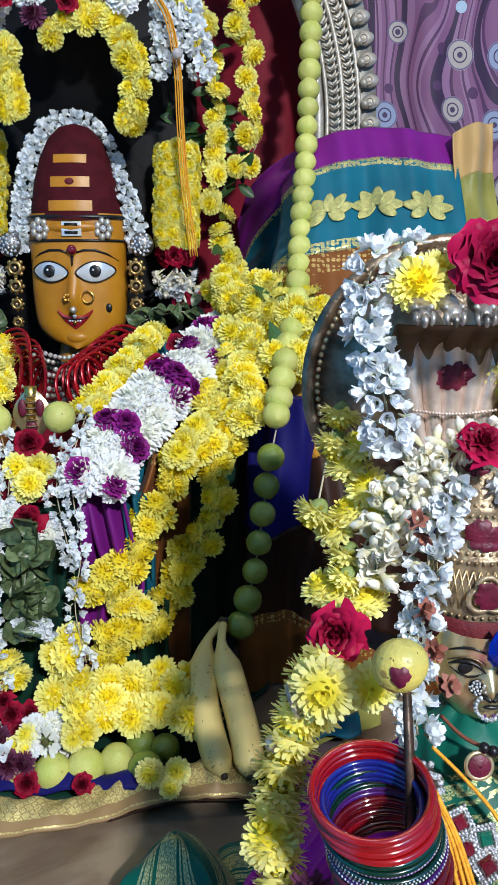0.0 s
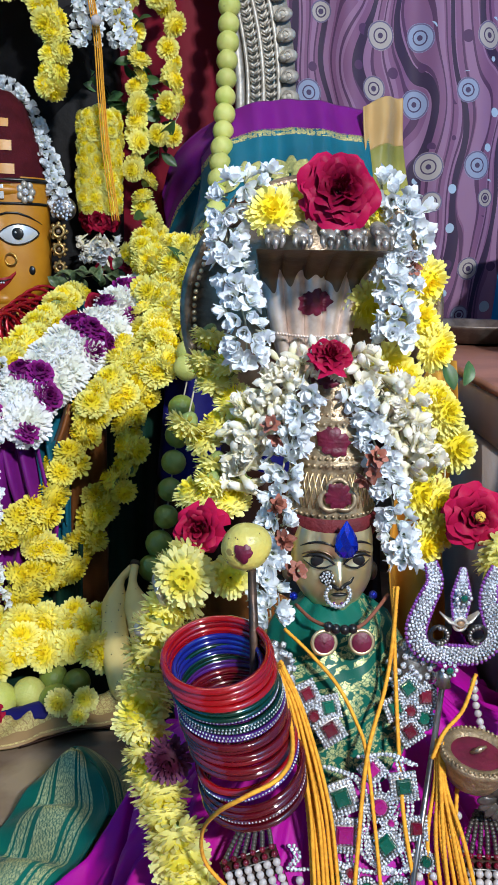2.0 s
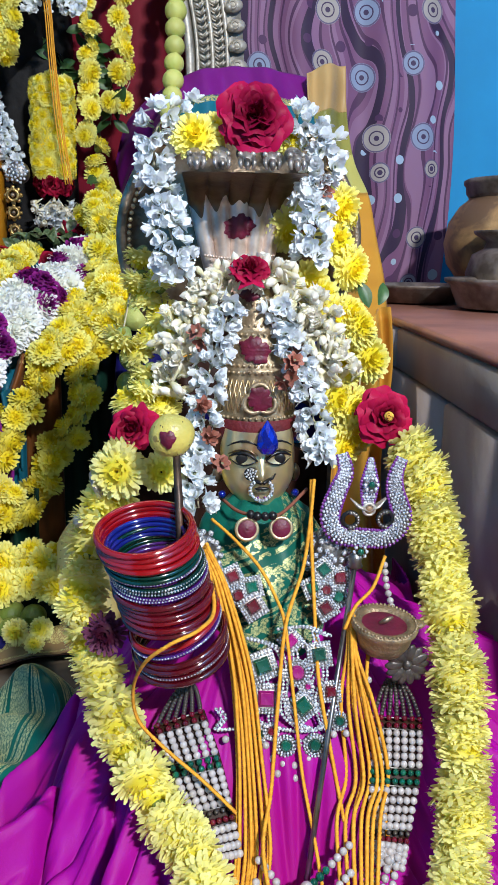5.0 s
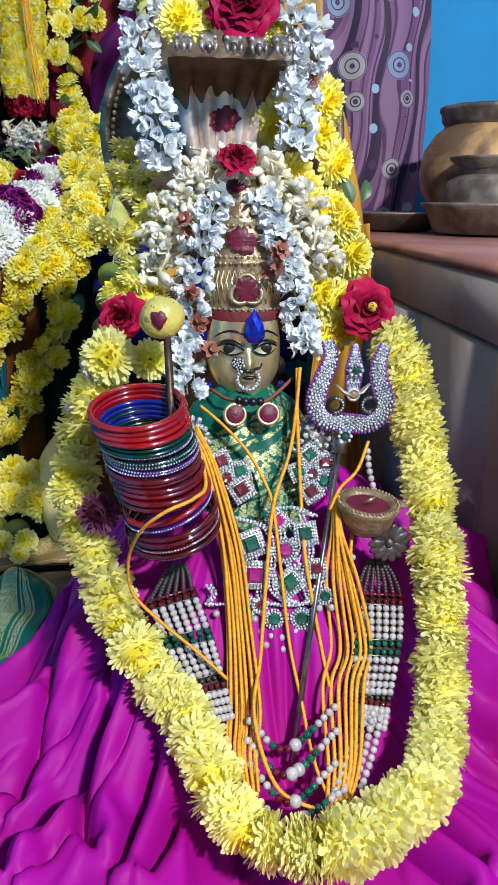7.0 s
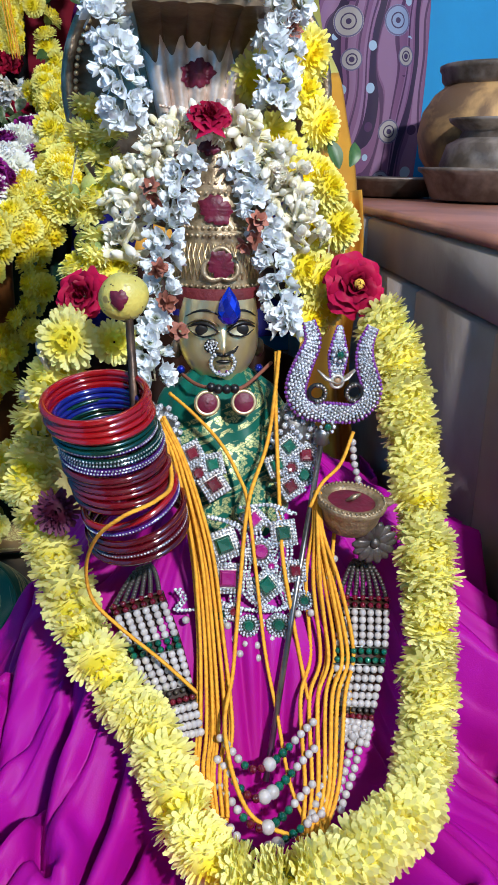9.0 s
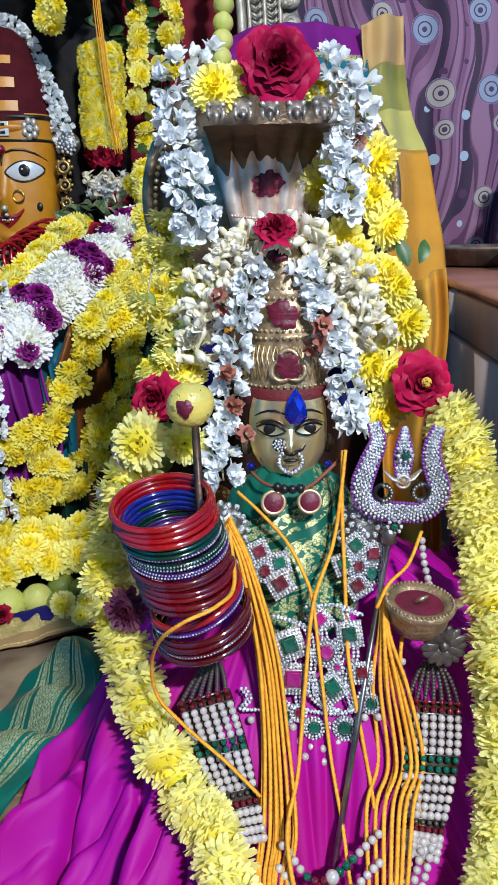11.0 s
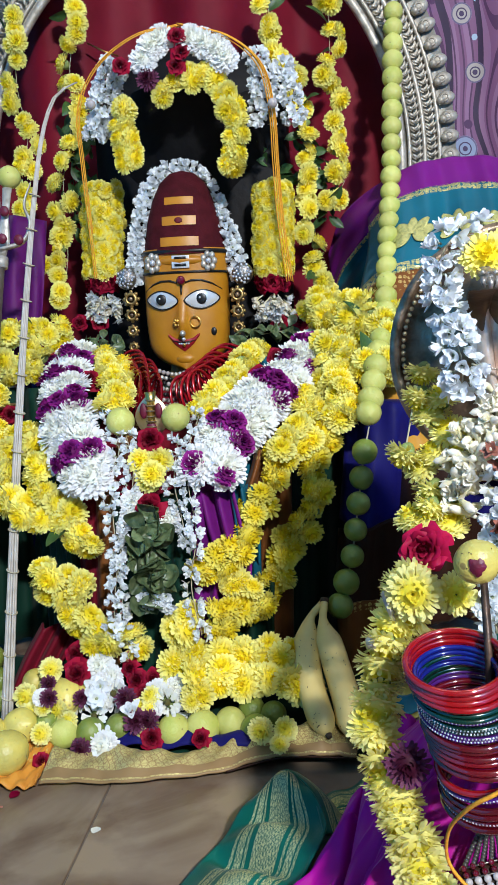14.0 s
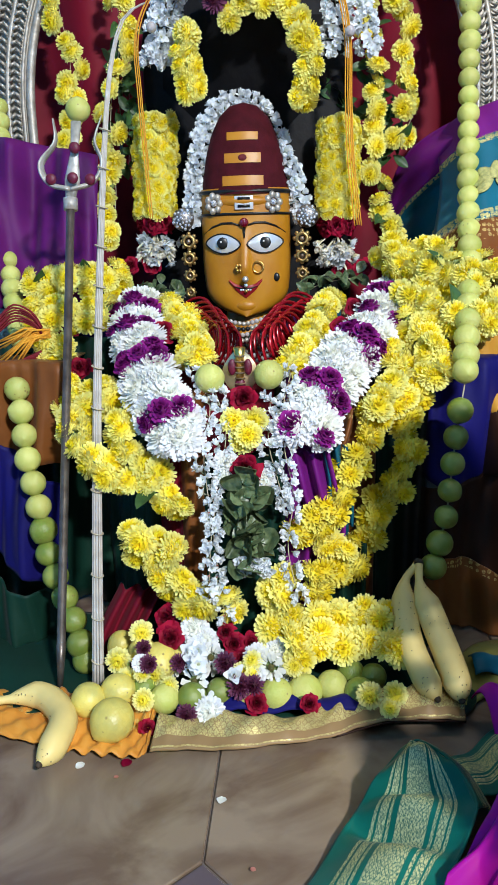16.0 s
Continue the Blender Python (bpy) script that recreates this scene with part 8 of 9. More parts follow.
def dab_fn(u, v):
    a = 2 * math.pi * u
    r = v * (1 + 0.12 * math.sin(3 * a) + 0.09 * math.sin(5 * a + 2) + 0.05 * math.sin(11 * a))
    x, z = -0.0030 + 0.0056 * r * math.cos(a), 0.0010 + 0.0062 * r * math.sin(a)
    return LEMON_AT + Vector((x, -math.sqrt(0.0166 ** 2 - x * x - z * z) - 0.0006 - 0.0008 * (1 - v * v), z))


thing("powder_dab", "dab of dark red powder paste on the lemon", "powder", mesh=Shape().grid(dab_fn, 40, 5, KUMKUM_PASTE, wrap=True).mesh("powder_dab"))
knife = thing("iron_knife", "narrow rusty iron blade standing in the bangle stack", "knife", (0.094, 0.47, 0.27))
part("blade", Shape().tube([(0.096, 0.462, 0.27), (0.0955, 0.470, 0.33), (0.0935, 0.484, 0.386)], [0.0034, 0.0033, 0.0026], IRON, 4, flat=0.45), knife)

# jewelled trident
jt = thing("jewelled_trident", "small silver trident set with rhinestones and violet stones", "trident", (0.177, 0.385, 0.078))
part("rod", Shape().tube([(0.177, 0.385, 0.078), (0.205, 0.447, 0.175), (0.2335, 0.500, 0.288)], [0.0022, 0.0022, 0.0021], DARK_STEEL, 10), jt)
part("collar", Shape().lathe([(0.003, 0), (0.006, 0.002), (0.0045, 0.006), (0.006, 0.010), (0.003, 0.013)], OLD_SILVER, 14, Matrix.Translation((0.2335, 0.500, 0.282))), jt)


def stone_prong(pts, full, name, taper):
    line = curve(pts, 0.0024)
    n = len(line)
    wide = [full * float(np.interp(i / (n - 1), [0, 0.25, 0.5, 0.75, 1], taper)) for i in range(n)]
    plate, clear, violet = Shape(), Shape(), Shape()
    sides = [(line[min(i + 1, n - 1)] - line[max(i - 1, 0)]).normalized().cross(Vector((0, -1, 0))).normalized() for i in range(n)]
    plate.grid(lambda u, v: line[round(v * (n - 1))] + sides[round(v * (n - 1))] * wide[round(v * (n - 1))] * 1.04 * (u - 0.5), 2, n - 1, OLD_SILVER)
    for i, p in enumerate(line):
        t = (line[min(i + 1, n - 1)] - line[max(i - 1, 0)]).normalized()
        side = t.cross(Vector((0, -1, 0))).normalized()
        width = wide[i]
        rows = (-0.30, -0.10, 0.10, 0.30) if i % 2 else (-0.40, -0.20, 0.0, 0.20, 0.40)
        if i % 1 == 0:
            for r in rows:
                clear.ball(p + side * width * r + Vector((0, -0.0022, 0)), 0.00142, CRYSTAL, 6, 4)
            for s in (-1, 1):
                violet.ball(p + side * width * 0.52 * s + Vector((0, -0.0014, 0)), 0.0015, VIOLET_STONE, 6, 4)
    pr = part(name, plate, jt)
    so = pr.modifiers.new("thickness", "SOLIDIFY")
    so.thickness, so.offset = 0.003, 0
    tagged(part("stone_inlay", clear, pr, "clear rhinestones"), kind="stuff")
    tagged(part("stone_edging", violet, pr, "violet edge stones"), kind="stuff")


stone_prong([(0.238, 0.503, 0.307), (0.220, 0.505, 0.310), (0.213, 0.507, 0.324), (0.219, 0.509, 0.344), (0.225, 0.510, 0.359), (0.222, 0.512, 0.373)], 0.0136, "prong", (1, 1, 1.05, 0.9, 0.55))
stone_prong([(0.238, 0.503, 0.307), (0.259, 0.505, 0.306), (0.271, 0.507, 0.320), (0.265, 0.509, 0.343), (0.265, 0.510, 0.356), (0.270, 0.512, 0.368)], 0.0136, "prong", (1, 1, 1.05, 0.9, 0.55))
stone_prong([(0.242, 0.503, 0.331), (0.243, 0.505, 0.349), (0.244, 0.508, 0.370)], 0.0130, "prong", (0.5, 0.85, 1.0, 0.6, 0.15))
eye_plate = Shape()
for s in (-1, 1):
    eye_plate.tube([(0.2425, 0.503, 0.330), (0.2425 + 0.008 * s, 0.503, 0.333), (0.2425 + 0.014 * s, 0.503, 0.339)], [0.006, 0.005, 0.002], SILVER, 8, flat=0.3)
    eye_plate.torus((0.2425 + 0.014 * s, 0.503, 0.322), 0.006, 0.0018, INK, 16, 6, Matrix.Rotation(1.57, 3, "X"))
    for k in range(9):
        a = math.pi * k / 8 * s + 1.57
        eye_plate.ball((0.2425 + 0.014 * s + 0.006 * math.cos(a), 0.5005, 0.322 + 0.006 * math.sin(a)), 0.0018, OLD_SILVER, 6, 4)
eye_plate.torus((0.2425, 0.500, 0.331), 0.0045, 0.0013, SILVER, 18, 6, Matrix.Rotation(1.57, 3, "X"))
eye_plate.ball((0.2425, 0.499, 0.331), (0.0032, 0.0016, 0.0032), BRASS, 10, 6)
part("eye_ornament", eye_plate, jt)
for p, m in (((0.2435, 0.498, 0.351), GREEN_GEM), ((0.2365, 0.496, 0.297), GREEN_GEM)):
    st = Shape().ball(p, (0.0030, 0.0018, 0.0030), m, 8, 5)
    for k in range(8):
        a = 6.283 * k / 8
        st.ball((p[0] + 0.0050 * math.cos(a), p[1] + 0.001, p[2] + 0.0050 * math.sin(a)), 0.0017, CRYSTAL, 6, 4)
    tagged(part("set_stone", st, jt, "green stone ringed with rhinestones"), kind="stuff")

# oil cup and metal flower
cup = thing("oil_cup", "small brass cup filled with dark red powder", "cup", (0.2495, 0.475, 0.222))
at = Matrix.Translation((0.2495, 0.474, 0.222)) @ Matrix.Rotation(0.10, 4, "X") @ Matrix.Rotation(0.06, 4, "Y")
part("bowl", Shape().lathe([(0.0005, 0.001), (0.009, 0.0), (0.017, 0.005), (0.0215, 0.013), (0.0230, 0.021), (0.0252, 0.0235), (0.0262, 0.0265), (0.0250, 0.0285), (0.0215, 0.0285), (0.0180, 0.0272), (0.0170, 0.0240), (0.0005, 0.022)], CUP_BRASS, 40, at), cup)
part("powder", Shape().lathe([(0.0005, 0.0258), (0.010, 0.0262), (0.0176, 0.0258)], KUMKUM_PASTE, 24, at), cup, "dark red powder")
part("spout", Shape().tube([at @ Vector((0.023, 0, 0.025)), at @ Vector((0.028, 0, 0.0262)), at @ Vector((0.0315, 0, 0.0265))], [0.0075, 0.0060, 0.0035], CUP_BRASS, 10, flat=0.45), cup)
part("wick", Shape().tube([at @ Vector((-0.004, 0, 0.026)), at @ Vector((0.001, -0.001, 0.030)), at @ Vector((0.006, 0, 0.032))], [0.0012, 0.0022, 0.001], BRONZE_DARK, 6), cup)
rope = Shape()
for k in range(48):
    a = 6.283 * k / 48
    rope.ball(at @ Vector((0.0243 * math.cos(a), 0.0243 * math.sin(a), 0.0285)), 0.0014, CUP_BRASS, 6, 4)
part("rope_rim", rope, cup)
mf = Shape().ball((0.268, 0.462, 0.217), (0.004, 0.003, 0.004), PEWTER, 10, 6)
for k in range(14):
    a = 6.283 * k / 14
    mf.grid(lambda u, v, a=a, k=k: Vector((0.268, 0.4640 - 0.0006 * (k % 2) - 0.002 * math.sin(math.pi * v) * (1 - (2 * u - 1) ** 2), 0.217)) + Vector((math.cos(a), 0, math.sin(a))) * (0.003 + 0.0140 * v) + Vector((-math.sin(a), 0, math.cos(a))) * ((u - 0.5) * 0.0088 * math.sin(math.pi * (0.16 + 0.80 * v))), 4, 6, PEWTER)
ornament = thing("metal_flower", "dark silver flower-shaped ornament on magenta silk", "ornament", mesh=mf.mesh("metal_flower"))
ornament.modifiers.new("thickness", "SOLIDIFY").thickness = 0.0012


# pearl panels
PEARL_MESH = Shape().ball((0, 0, 0), 0.0029, PEARL, 12, 8).mesh("pearl")
SMALL_BEAD = Shape().ball((0, 0, 0), 0.0019, PEWTER, 8, 6).mesh("bead")
RED_BEAD = Shape().ball((0, 0, 0), 0.0024, RED_GEM, 8, 6).mesh("bead")
GREEN_BEAD = Shape().ball((0, 0, 0), 0.0026, GREEN_GEM, 8, 6).mesh("bead")


def pearl_panel(left, right, tip, cols, rows, bands):
    g = thing("pearl_necklace", "hanging panel of pearl rows with red and green stone bands", "necklace", tuple(Vector(left[-1])), "pearl panels")
    for i in range(rows):
        t = i / (rows - 1)
        a, b = between(left, t), between(right, t)
        for j in range(cols):
            p = a.lerp(b, (j + 0.5) / cols) + Vector((0, -0.004, 0.003))
            part("pearl" if i not in bands else "bead", {None: PEARL_MESH, "r": RED_BEAD, "g": GREEN_BEAD, "d": SMALL_BEAD}[bands.get(i)], g, at=Matrix.Translation(p))
    cloth_part("backing", lambda u, v: between(left, v).lerp(between(right, v), u) + Vector((0, -0.001, 0.001)), 4, 16, BROWN_SILK, g, "dark thread backing", thick=0.001)
    a, b, tip = Vector(left[0]), Vector(right[0]), Vector(tip)
    for j in range(cols):
        foot = a.lerp(b, (j + 0.5) / cols) + Vector((0, -0.004, 0.003))
        heart = a.lerp(b, 0.5) + Vector((0, -0.004, 0.003))
        for k in range(1, 12):
            s = k / 12
            part("bead", SMALL_BEAD, g, at=Matrix.Translation(heart.lerp(tip, s) + (foot - heart) * (1 - s) ** 0.5 + Vector((0, -0.003 * math.sin(math.pi * s), 0.008 * s * (1 - s)))))
    for i in bands:
        for k in (i - 0.5, i + 0.5):
            if k < 0 or (i + (1 if k > i else -1)) not in bands:
                t = min(1.0, max(0.0, k / (rows - 1)))
                part("bar", Shape().tube([between(left, t) + Vector((0, -0.004, 0.003)), between(right, t) + Vector((0, -0.004, 0.003))], 0.0007, OLD_SILVER, 6), g, "thin silver spacer bar")
    return g


pearl_panel([(0.073, 0.462, 0.175), (0.083, 0.445, 0.154), (0.097, 0.425, 0.131), (0.116, 0.400, 0.109)], [(0.112, 0.468, 0.183), (0.122, 0.450, 0.158), (0.129, 0.430, 0.135), (0.135, 0.405, 0.108)], (0.099, 0.485, 0.197), 6, 20, {0: "r", 1: "r", 7: "g", 8: "g", 14: "d", 15: "r"})
pearl_panel([(0.240, 0.466, 0.171), (0.236, 0.445, 0.143), (0.229, 0.420, 0.114), (0.225, 0.402, 0.098)], [(0.284, 0.466, 0.166), (0.278, 0.445, 0.138), (0.264, 0.420, 0.109), (0.253, 0.400, 0.089)], (0.265, 0.485, 0.193), 7, 20, {0: "r", 1: "r", 7: "g", 8: "g", 14: "d", 15: "r"})
strands = thing("pearl_strands", "four looped pearl strands with green, red and silver beads", "necklace", (0.167, 0.345, 0.063))
for k, (a, low, b) in enumerate((([(0.146, 0.395, 0.107)], (0.170, 0.378, 0.093), [(0.212, 0.400, 0.110)]), ([(0.143, 0.385, 0.098)], (0.168, 0.362, 0.084), [(0.210, 0.387, 0.098)]), ([(0.143, 0.370, 0.089)], (0.168, 0.348, 0.073), [(0.207, 0.372, 0.083)]), ([(0.144, 0.355, 0.075)], (0.166, 0.340, 0.063), [(0.209, 0.356, 0.072)]))):
    line = curve([*a, low, *b], 0.0060)
    n = len(line)
    for i, p in enumerate(line):
        q = abs(i - n / 2 + 0.5)
        me, size = (PEARL_MESH, 1.0)
        if q < 1:
            me, size = PEARL_MESH, 1.7
        elif q < 2.6:
            me, size = (RED_BEAD if i < n / 2 else GREEN_BEAD), 1.3
        elif q < 3.6:
            me, size = GREEN_BEAD, 1.15
        part("pearl" if me is PEARL_MESH else "bead", me, strands, at=Matrix.Translation(p + Vector((0, -0.003, 0.005))) @ Matrix.Scale(size, 4))
for j in range(4):
    line = curve([(0.226, 0.400, 0.098), (0.214, 0.377, 0.083), (0.199, 0.355, 0.069)], 0.0062)
    for p in line:
        part("pearl", PEARL_MESH, strands, at=Matrix.Translation(p + Vector((0.0075 * j + 0.002, 0.002 * j - 0.003, 0.005))))
side_string = thing("pearl_string", "short white pearl string at the shoulder", "necklace", (0.263, 0.500, 0.250))
for p in curve([(0.261, 0.512, 0.279), (0.262, 0.508, 0.264), (0.265, 0.500, 0.248)], 0.0058):
    part("pearl", PEARL_MESH, side_string, at=Matrix.Translation(p))

# gem breast piece
gems = thing("gem_necklace", "rhinestone breast piece with square pink, red and green gems", "necklace", (0.179, 0.450, 0.171))
UPN = Vector((0, -0.9, 0.43)).normalized()


def gem_plate(p, size, m, turn, round_=False, parent=gems):
    q = UPN.to_track_quat("Z", "Y").to_matrix().to_4x4()
    at = Matrix.Translation(Vector(p) + UPN * 0.002) @ q @ Matrix.Rotation(radians(turn), 4, "Z")
    sh = Shape()
    h = size / 2
    sh.box(at, (size * 1.62, size * 1.62, 0.003), OLD_SILVER, 0.0008) if not round_ else sh.lathe([(0.0003, -0.0015), (h * 1.55, -0.0015), (h * 1.60, 0.0), (h * 1.55, 0.0015), (0.0003, 0.0015)], OLD_SILVER, 24, at)
    pl = part("setting", sh, parent)
    st = Shape()
    for ring, low in ((1.12, 0.0024), (1.46, 0.0018)):
        d = h * ring
        if round_:
            k = max(8, round(6.283 * d / 0.0025))
            spots = [(d * math.cos(6.283 * i / k), d * math.sin(6.283 * i / k)) for i in range(k)]
        else:
            k = max(3, round(2 * d / 0.0025))
            spots = []
            for i in range(k):
                u = -d + 2 * d * i / k
                spots += [(u, d), (-u, -d), (d, -u), (-d, u)]
        for x, y in spots:
            st.ball(at @ Vector((x, y, low)), 0.00122, CRYSTAL, 6, 4)
    tagged(part("stone_inlay", st, pl, "clear rhinestone border"), kind="stuff")
    top = Shape()
    n = 12 if round_ else 4
    k = 0.88 if round_ else 1.22
    top.lathe([(h * k, 0.001), (h * k * 0.97, 0.0030), (h * k * 0.72, 0.0050), (h * k * 0.68, 0.0052), (0.0002, 0.0050)], m, n, at @ Matrix.Rotation(0 if round_ else 0.785, 4, "Z") @ Matrix.Rotation(random.uniform(-0.04, 0.04), 4, "X") @ Matrix.Rotation(random.uniform(-0.04, 0.04), 4, "Y"))
    part("gem", top.mesh("gem", False), pl)


SET = []
for p, size, m, turn, rnd in (
    ((0.156, 0.468, 0.219), 0.014, GREEN_GEM, 18, False), ((0.179, 0.477, 0.234), 0.010, PINK_GEM, 40, False), ((0.182, 0.464, 0.214), 0.013, PINK_GEM, 0, True), ((0.200, 0.470, 0.225), 0.012, GREEN_GEM, 5, False), ((0.158, 0.460, 0.196), 0.014, PINK_GEM, -4, False),
    ((0.186, 0.457, 0.190), 0.013, GREEN_GEM, 35, False), ((0.208, 0.462, 0.198), 0.010, RED_GEM, 0, False), ((0.190, 0.462, 0.203), 0.006, PINK_GEM, 0, True), ((0.214, 0.455, 0.177), 0.009, GREEN_GEM, 0, True), ((0.151, 0.452, 0.171), 0.009, GREEN_GEM, 0, True),
    ((0.172, 0.448, 0.163), 0.010, GREEN_GEM, 0, True), ((0.194, 0.448, 0.162), 0.011, GREEN_GEM, 0, True), ((0.161, 0.451, 0.174), 0.008, RED_GEM, 0, True),
    ((0.136, 0.506, 0.276), 0.0105, RED_GEM, 25, False), ((0.151, 0.500, 0.269), 0.0105, GREEN_GEM, 10, False), ((0.140, 0.498, 0.263), 0.0105, RED_GEM, 0, True), ((0.151, 0.492, 0.256), 0.012, RED_GEM, 30, False),
    ((0.209, 0.506, 0.279), 0.011, GREEN_GEM, 35, False), ((0.222, 0.505, 0.272), 0.011, RED_GEM, 0, False), ((0.199, 0.500, 0.267), 0.010, GREEN_GEM, 20, False), ((0.210, 0.500, 0.264), 0.010, RED_GEM, 0, True), ((0.220, 0.500, 0.258), 0.011, GREEN_GEM, 0, True), ((0.209, 0.495, 0.251), 0.011, RED_GEM, 30, False)):
    gem_plate(p, size, m, turn, rnd)
    SET.append(Vector(p))
chain = Shape()
for pts in ([(0.147, 0.478, 0.237), (0.168, 0.472, 0.230), (0.173, 0.464, 0.210), (0.171, 0.457, 0.186), (0.183, 0.452, 0.174)], [(0.197, 0.478, 0.240), (0.204, 0.466, 0.212), (0.197, 0.459, 0.193), (0.201, 0.452, 0.173)], [(0.148, 0.465, 0.206), (0.149, 0.456, 0.183), (0.170, 0.453, 0.174), (0.196, 0.452, 0.173), (0.210, 0.458, 0.188)],
            [(0.171, 0.481, 0.242), (0.191, 0.481, 0.243), (0.208, 0.477, 0.237)], [(0.171, 0.461, 0.200), (0.179, 0.454, 0.180), (0.190, 0.452, 0.174)], [(0.122, 0.462, 0.188), (0.126, 0.459, 0.182), (0.121, 0.456, 0.175), (0.132, 0.455, 0.175)]):
    for p in curve(pts, 0.0028):
        for s in (-1, 1):
            chain.ball(p + Vector((0.0016 * s, -0.004, 0.002)), 0.0015, CRYSTAL, 6, 4)
for i, a in enumerate(SET):
    for b in SET[:i]:
        if 0.012 < (a - b).length < 0.026:
            d = (b - a).cross(UPN).normalized() * 0.0016
            for p in curve([a, (a + b) / 2 + d, b], 0.0027):
                for s in (-1, 1):
                    chain.ball(p + d * s + UPN * 0.002, 0.0014, CRYSTAL, 6, 4)
tagged(part("rhinestone_chain", chain, gems, "clear rhinestone chains"), kind="stuff")
for p in ((0.161, 0.445, 0.154), (0.170, 0.444, 0.150), (0.178, 0.444, 0.148), (0.189, 0.445, 0.152), (0.200, 0.446, 0.153), (0.209, 0.451, 0.168), (0.219, 0.451, 0.168), (0.157, 0.449, 0.163), (0.140, 0.452, 0.167), (0.127, 0.452, 0.168), (0.165, 0.441, 0.144), (0.178, 0.440, 0.140), (0.238, 0.465, 0.204), (0.233, 0.462, 0.191)):
    part("pearl_drop", PEARL_MESH, gems, "hanging pearl", at=Matrix.Translation(Vector(p) + Vector((0, -0.003, 0.002))))

# brown cord with two discs and black beads
cord = thing("disc_necklace", "brown cord with two silver discs of red paste and black beads", "necklace", (0.159, 0.500, 0.307))
part("cord", Shape().tube(curve([(0.132, 0.545, 0.327), (0.142, 0.525, 0.324), (0.156, 0.512, 0.324), (0.172, 0.512, 0.324), (0.184, 0.520, 0.329), (0.201, 0.540, 0.337)], 0.004), 0.0014, RED_THREAD, 6), cord)
for p in ((0.148, 0.510, 0.314), (0.175, 0.510, 0.314)):
    dsk = part("disc", Shape().lathe([(0.0004, 0), (0.0093, 0.0), (0.0098, 0.0015), (0.0086, 0.003), (0.0076, 0.0022), (0.0004, 0.003)], BRONZE, 26, aim(p, (0, -1, 0.25), 1.0, 0)), cord)
    part("paste", Shape().lathe([(0.0004, 0.0044), (0.005, 0.0042), (0.0072, 0.0030)], KUMKUM_PASTE, 16, aim(p, (0, -1, 0.25), 1.0, 0)), dsk, "dark red paste")
for p in ((0.156, 0.508, 0.325), (0.162, 0.507, 0.325), (0.168, 0.508, 0.325), (0.151, 0.510, 0.326)):
    part("black_bead", Shape().ball(p, 0.0036, INK, 10, 8), cord)


# twisted turmeric threads
def threads(label, bundles):
    g = thing("thread_skein", label, "thread", bundles[0][-1], "turmeric threads")
    for pts in bundles:
        line = curve(pts, 0.0016)
        part("thread", Shape().tube(line, 0.00168, THREAD, 5, flat=0.80, twist=0.62), g)
    return g


fan = []
for k in range(12):
    s = k / 11 - 0.5 + random.uniform(-0.06, 0.06)
    w = 0.018 * s
    fan.append([Vector((0.114, 0.492, 0.309)) + Vector((0.2 * w, -0.004 * (k % 3), 0.3 * w)), Vector((0.126, 0.480, 0.279)) + Vector((0.5 * w, -0.004 * (k % 3), 0.002)), Vector((0.139, 0.462, 0.223)) + Vector((0.9 * w, -0.003 * (k % 3), 0)), Vector((0.144, 0.443, 0.163)) + Vector((w * 1.1, -0.004 * (k % 2), 0)), Vector((0.144, 0.408, 0.109)) + Vector((w * 1.5, -0.003 * (k % 2), 0.003)), Vector((0.138, 0.378, 0.095)) + Vector((w * 1.3, -0.004, 0.004)), Vector((0.139, 0.352, 0.079)) + Vector((w * 0.9, -0.004, 0.004 * (k % 3)))])
threads("skein of turmeric-yellow cotton threads down the magenta skirt", fan)
fan = []
for k in range(9):
    w = 0.026 * (k / 8 - 0.5 + random.uniform(-0.12, 0.12))
    fan.append([Vector((0.227, 0.482, 0.253)) + Vector((0.1 * w, -0.002 * (k % 3), 0)), Vector((0.225, 0.468, 0.229)) + Vector((0.2 * w, -0.003 * (k % 3), 0)), Vector((0.228, 0.457, 0.192)) + Vector((0.8 * w, -0.004 * (k % 3), 0)), Vector((0.234, 0.438, 0.141)) + Vector((1.1 * w, -0.004 * (k % 2), 0)), Vector((0.222, 0.415, 0.119)) + Vector((1.1 * w, -0.003, 0.003)), Vector((0.213, 0.372, 0.083)) + Vector((0.8 * w, -0.003, 0.004)), Vector((0.202, 0.347, 0.062)) + Vector((0.5 * w, -0.003, 0.006))])
threads("skein of turmeric-yellow cotton threads beside the trident rod", fan)
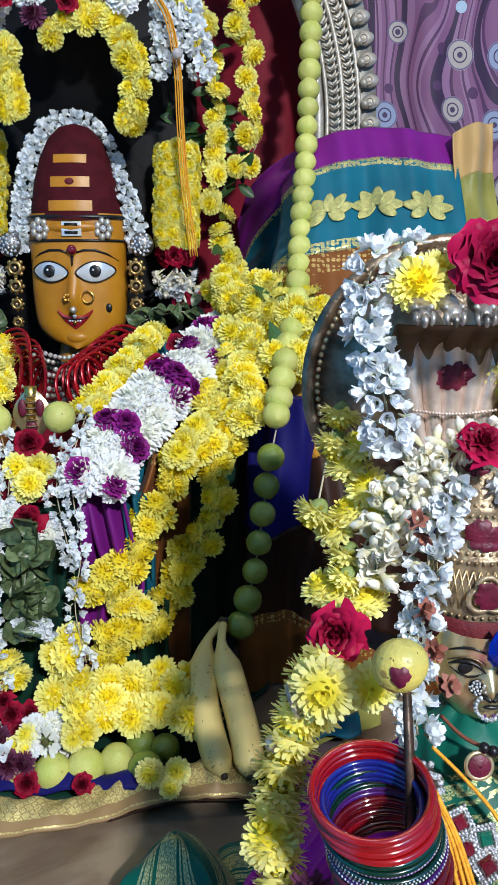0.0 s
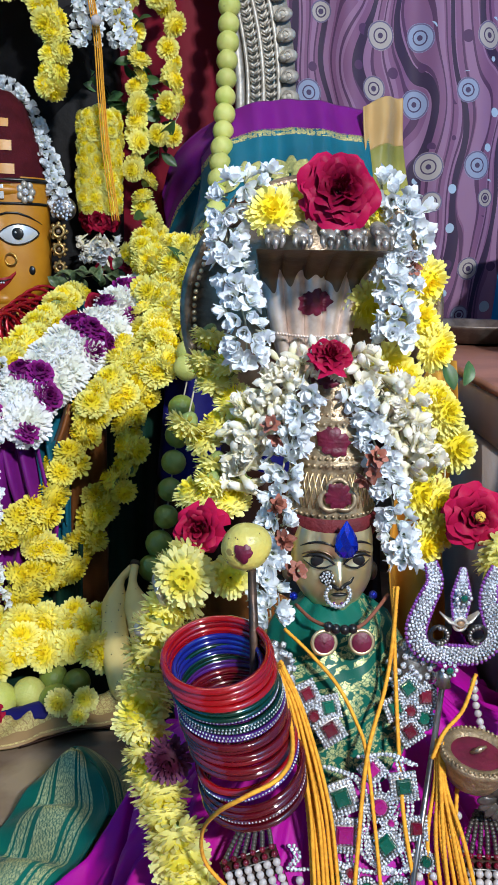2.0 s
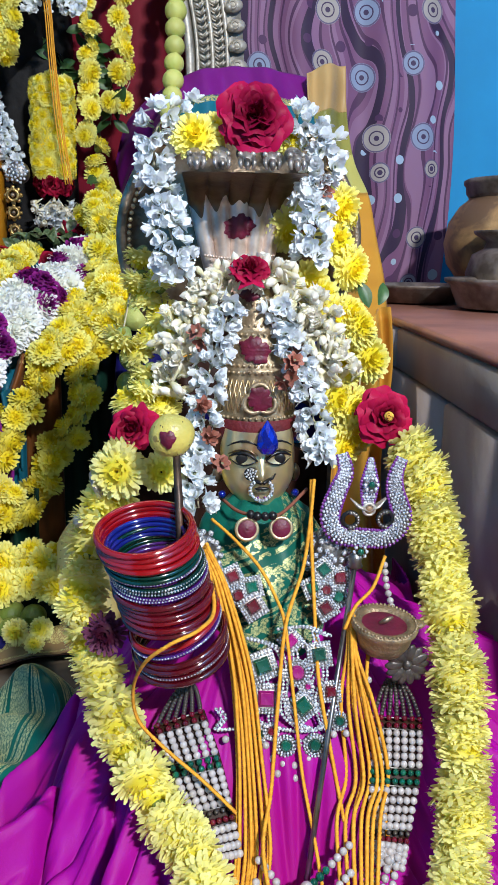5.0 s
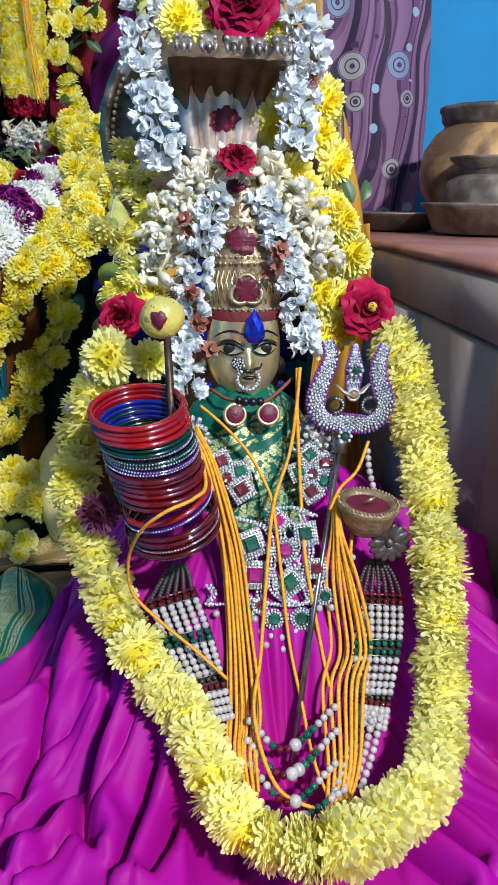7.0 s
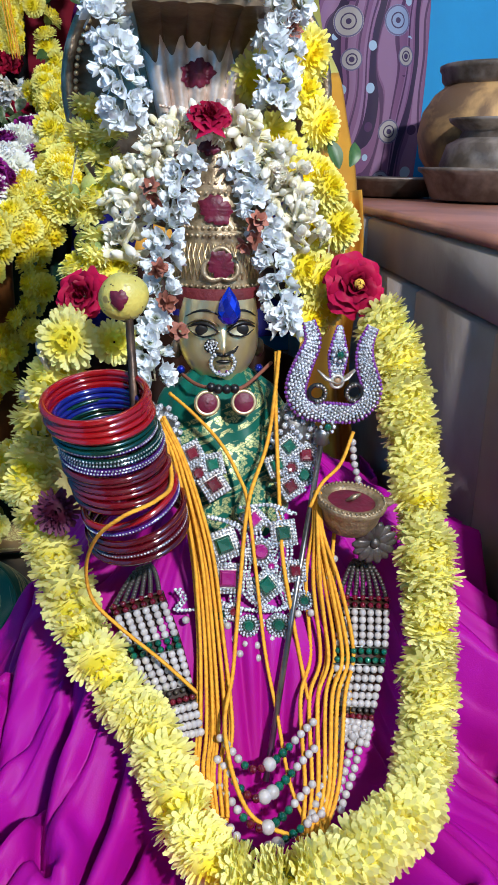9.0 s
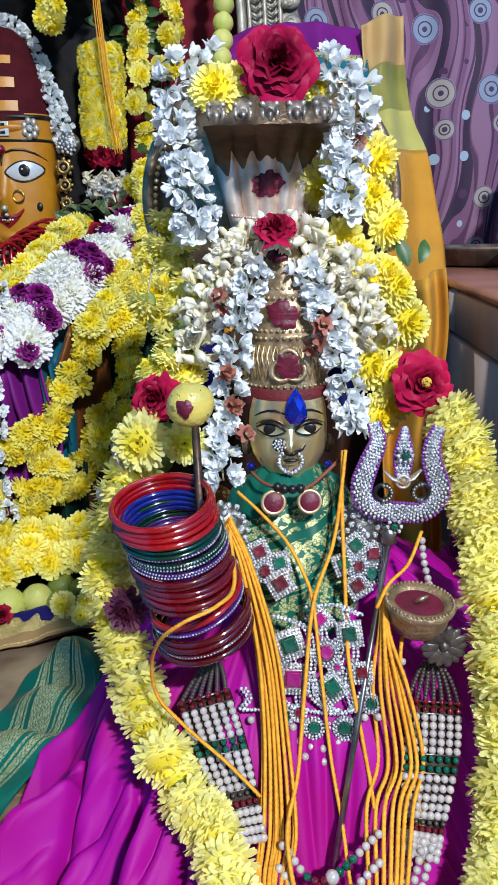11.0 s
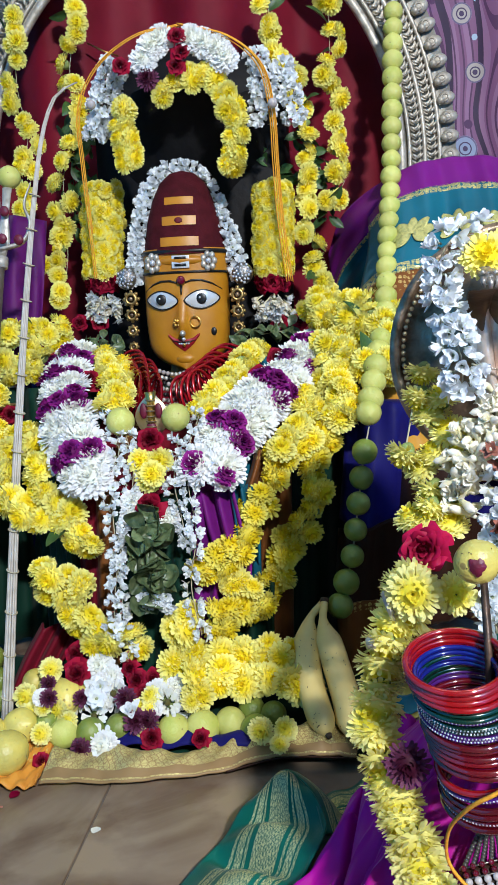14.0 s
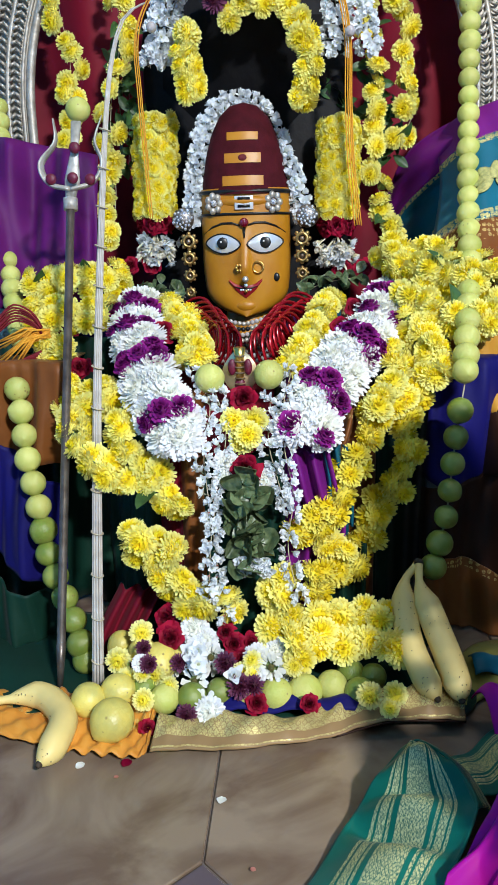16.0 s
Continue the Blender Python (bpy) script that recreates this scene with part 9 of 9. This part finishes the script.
threads("crossed turmeric-yellow threads over the green blouse", [
    [(0.121, 0.522, 0.319), (0.138, 0.510, 0.306), (0.157, 0.500, 0.286), (0.169, 0.486, 0.265), (0.174, 0.472, 0.249), (0.178, 0.452, 0.203), (0.183, 0.434, 0.148), (0.188, 0.408, 0.115), (0.191, 0.368, 0.088), (0.205, 0.345, 0.058)],
    [(0.204, 0.528, 0.348), (0.198, 0.510, 0.316), (0.191, 0.498, 0.283), (0.174, 0.470, 0.250), (0.166, 0.450, 0.195), (0.159, 0.428, 0.140), (0.149, 0.390, 0.118), (0.160, 0.352, 0.086), (0.194, 0.342, 0.068)],
    [(0.202, 0.530, 0.347), (0.199, 0.507, 0.307), (0.199, 0.486, 0.255), (0.198, 0.458, 0.213), (0.204, 0.446, 0.172), (0.210, 0.430, 0.134), (0.211, 0.412, 0.122)],
    [(0.258, 0.502, 0.291), (0.246, 0.490, 0.270), (0.230, 0.480, 0.259), (0.220, 0.472, 0.244)],
    [(0.247, 0.490, 0.246), (0.236, 0.460, 0.205), (0.242, 0.447, 0.154), (0.244, 0.418, 0.115), (0.243, 0.392, 0.088)]])
threads("loop of turmeric-yellow thread round the bangle stack", [[(0.115, 0.482, 0.304), (0.118, 0.438, 0.283), (0.107, 0.405, 0.284), (0.086, 0.396, 0.278), (0.070, 0.405, 0.261), (0.061, 0.425, 0.231), (0.063, 0.435, 0.200), (0.081, 0.432, 0.178), (0.109, 0.424, 0.154), (0.132, 0.412, 0.135)]])

# vessels on the bench
water_pot = thing("brass_pot", "large dull stained brass water pot with a dark collar", "pot", (0.850, 1.62, 0.426))
for name, profile, m, label in (("body", POT, BRASS, ""), ("collar", POT_RIM, SOOT, "dark sooted collar")):
    part(name, Shape().lathe([(r * 1.06, z * 1.10) for r, z in profile], m, 48), water_pot, label, at=Matrix.Translation((0.850, 1.62, 0.426)))
pot("brass_jar", "small dark sooted jar standing before the pot", "jar", [(r * 1.12, z * 1.22) for r, z in JAR], SOOT, (0.785, 1.43, 0.426))
pot("metal_plate", "shallow dark metal plate near the bench edge", "plate", PLATE, SOOT, (0.60, 1.52, 0.426))
bowl = thing("brass_bowl", "shallow dark bowl with dried turmeric on the bench", "bowl", (0.705, 1.30, 0.426))
part("bowl", Shape().lathe([(r * 1.1, z * 1.5) for r, z in PLATE], SOOT, 40), bowl, at=Matrix.Translation((0.705, 1.30, 0.426)))
part("paste", Shape().grid(lambda u, v: (0.104 * v * math.cos(6.283 * u), 0.104 * v * math.sin(6.283 * u), 0.0475 + 0.003 * math.sin(9 * u * 6.283 * 0.5 + 7 * v) * (1 - v)), 40, 10, DRIED_PASTE, wrap=True), bowl, "dried yellow-grey paste", at=Matrix.Translation((0.705, 1.30, 0.426)))

# floor tiles, last
for i in range(-3, 4):
    for j in range(-6, 3):
        part("tile", OCTAGON, floor, at=Matrix.Translation((TILE_AT[0] + (i + 0.5) * PITCH, TILE_AT[1] + (j + 0.5) * PITCH, 0)))
        part("inset", DOT, floor, at=Matrix.Translation((TILE_AT[0] + i * PITCH, TILE_AT[1] + j * PITCH, 0)))
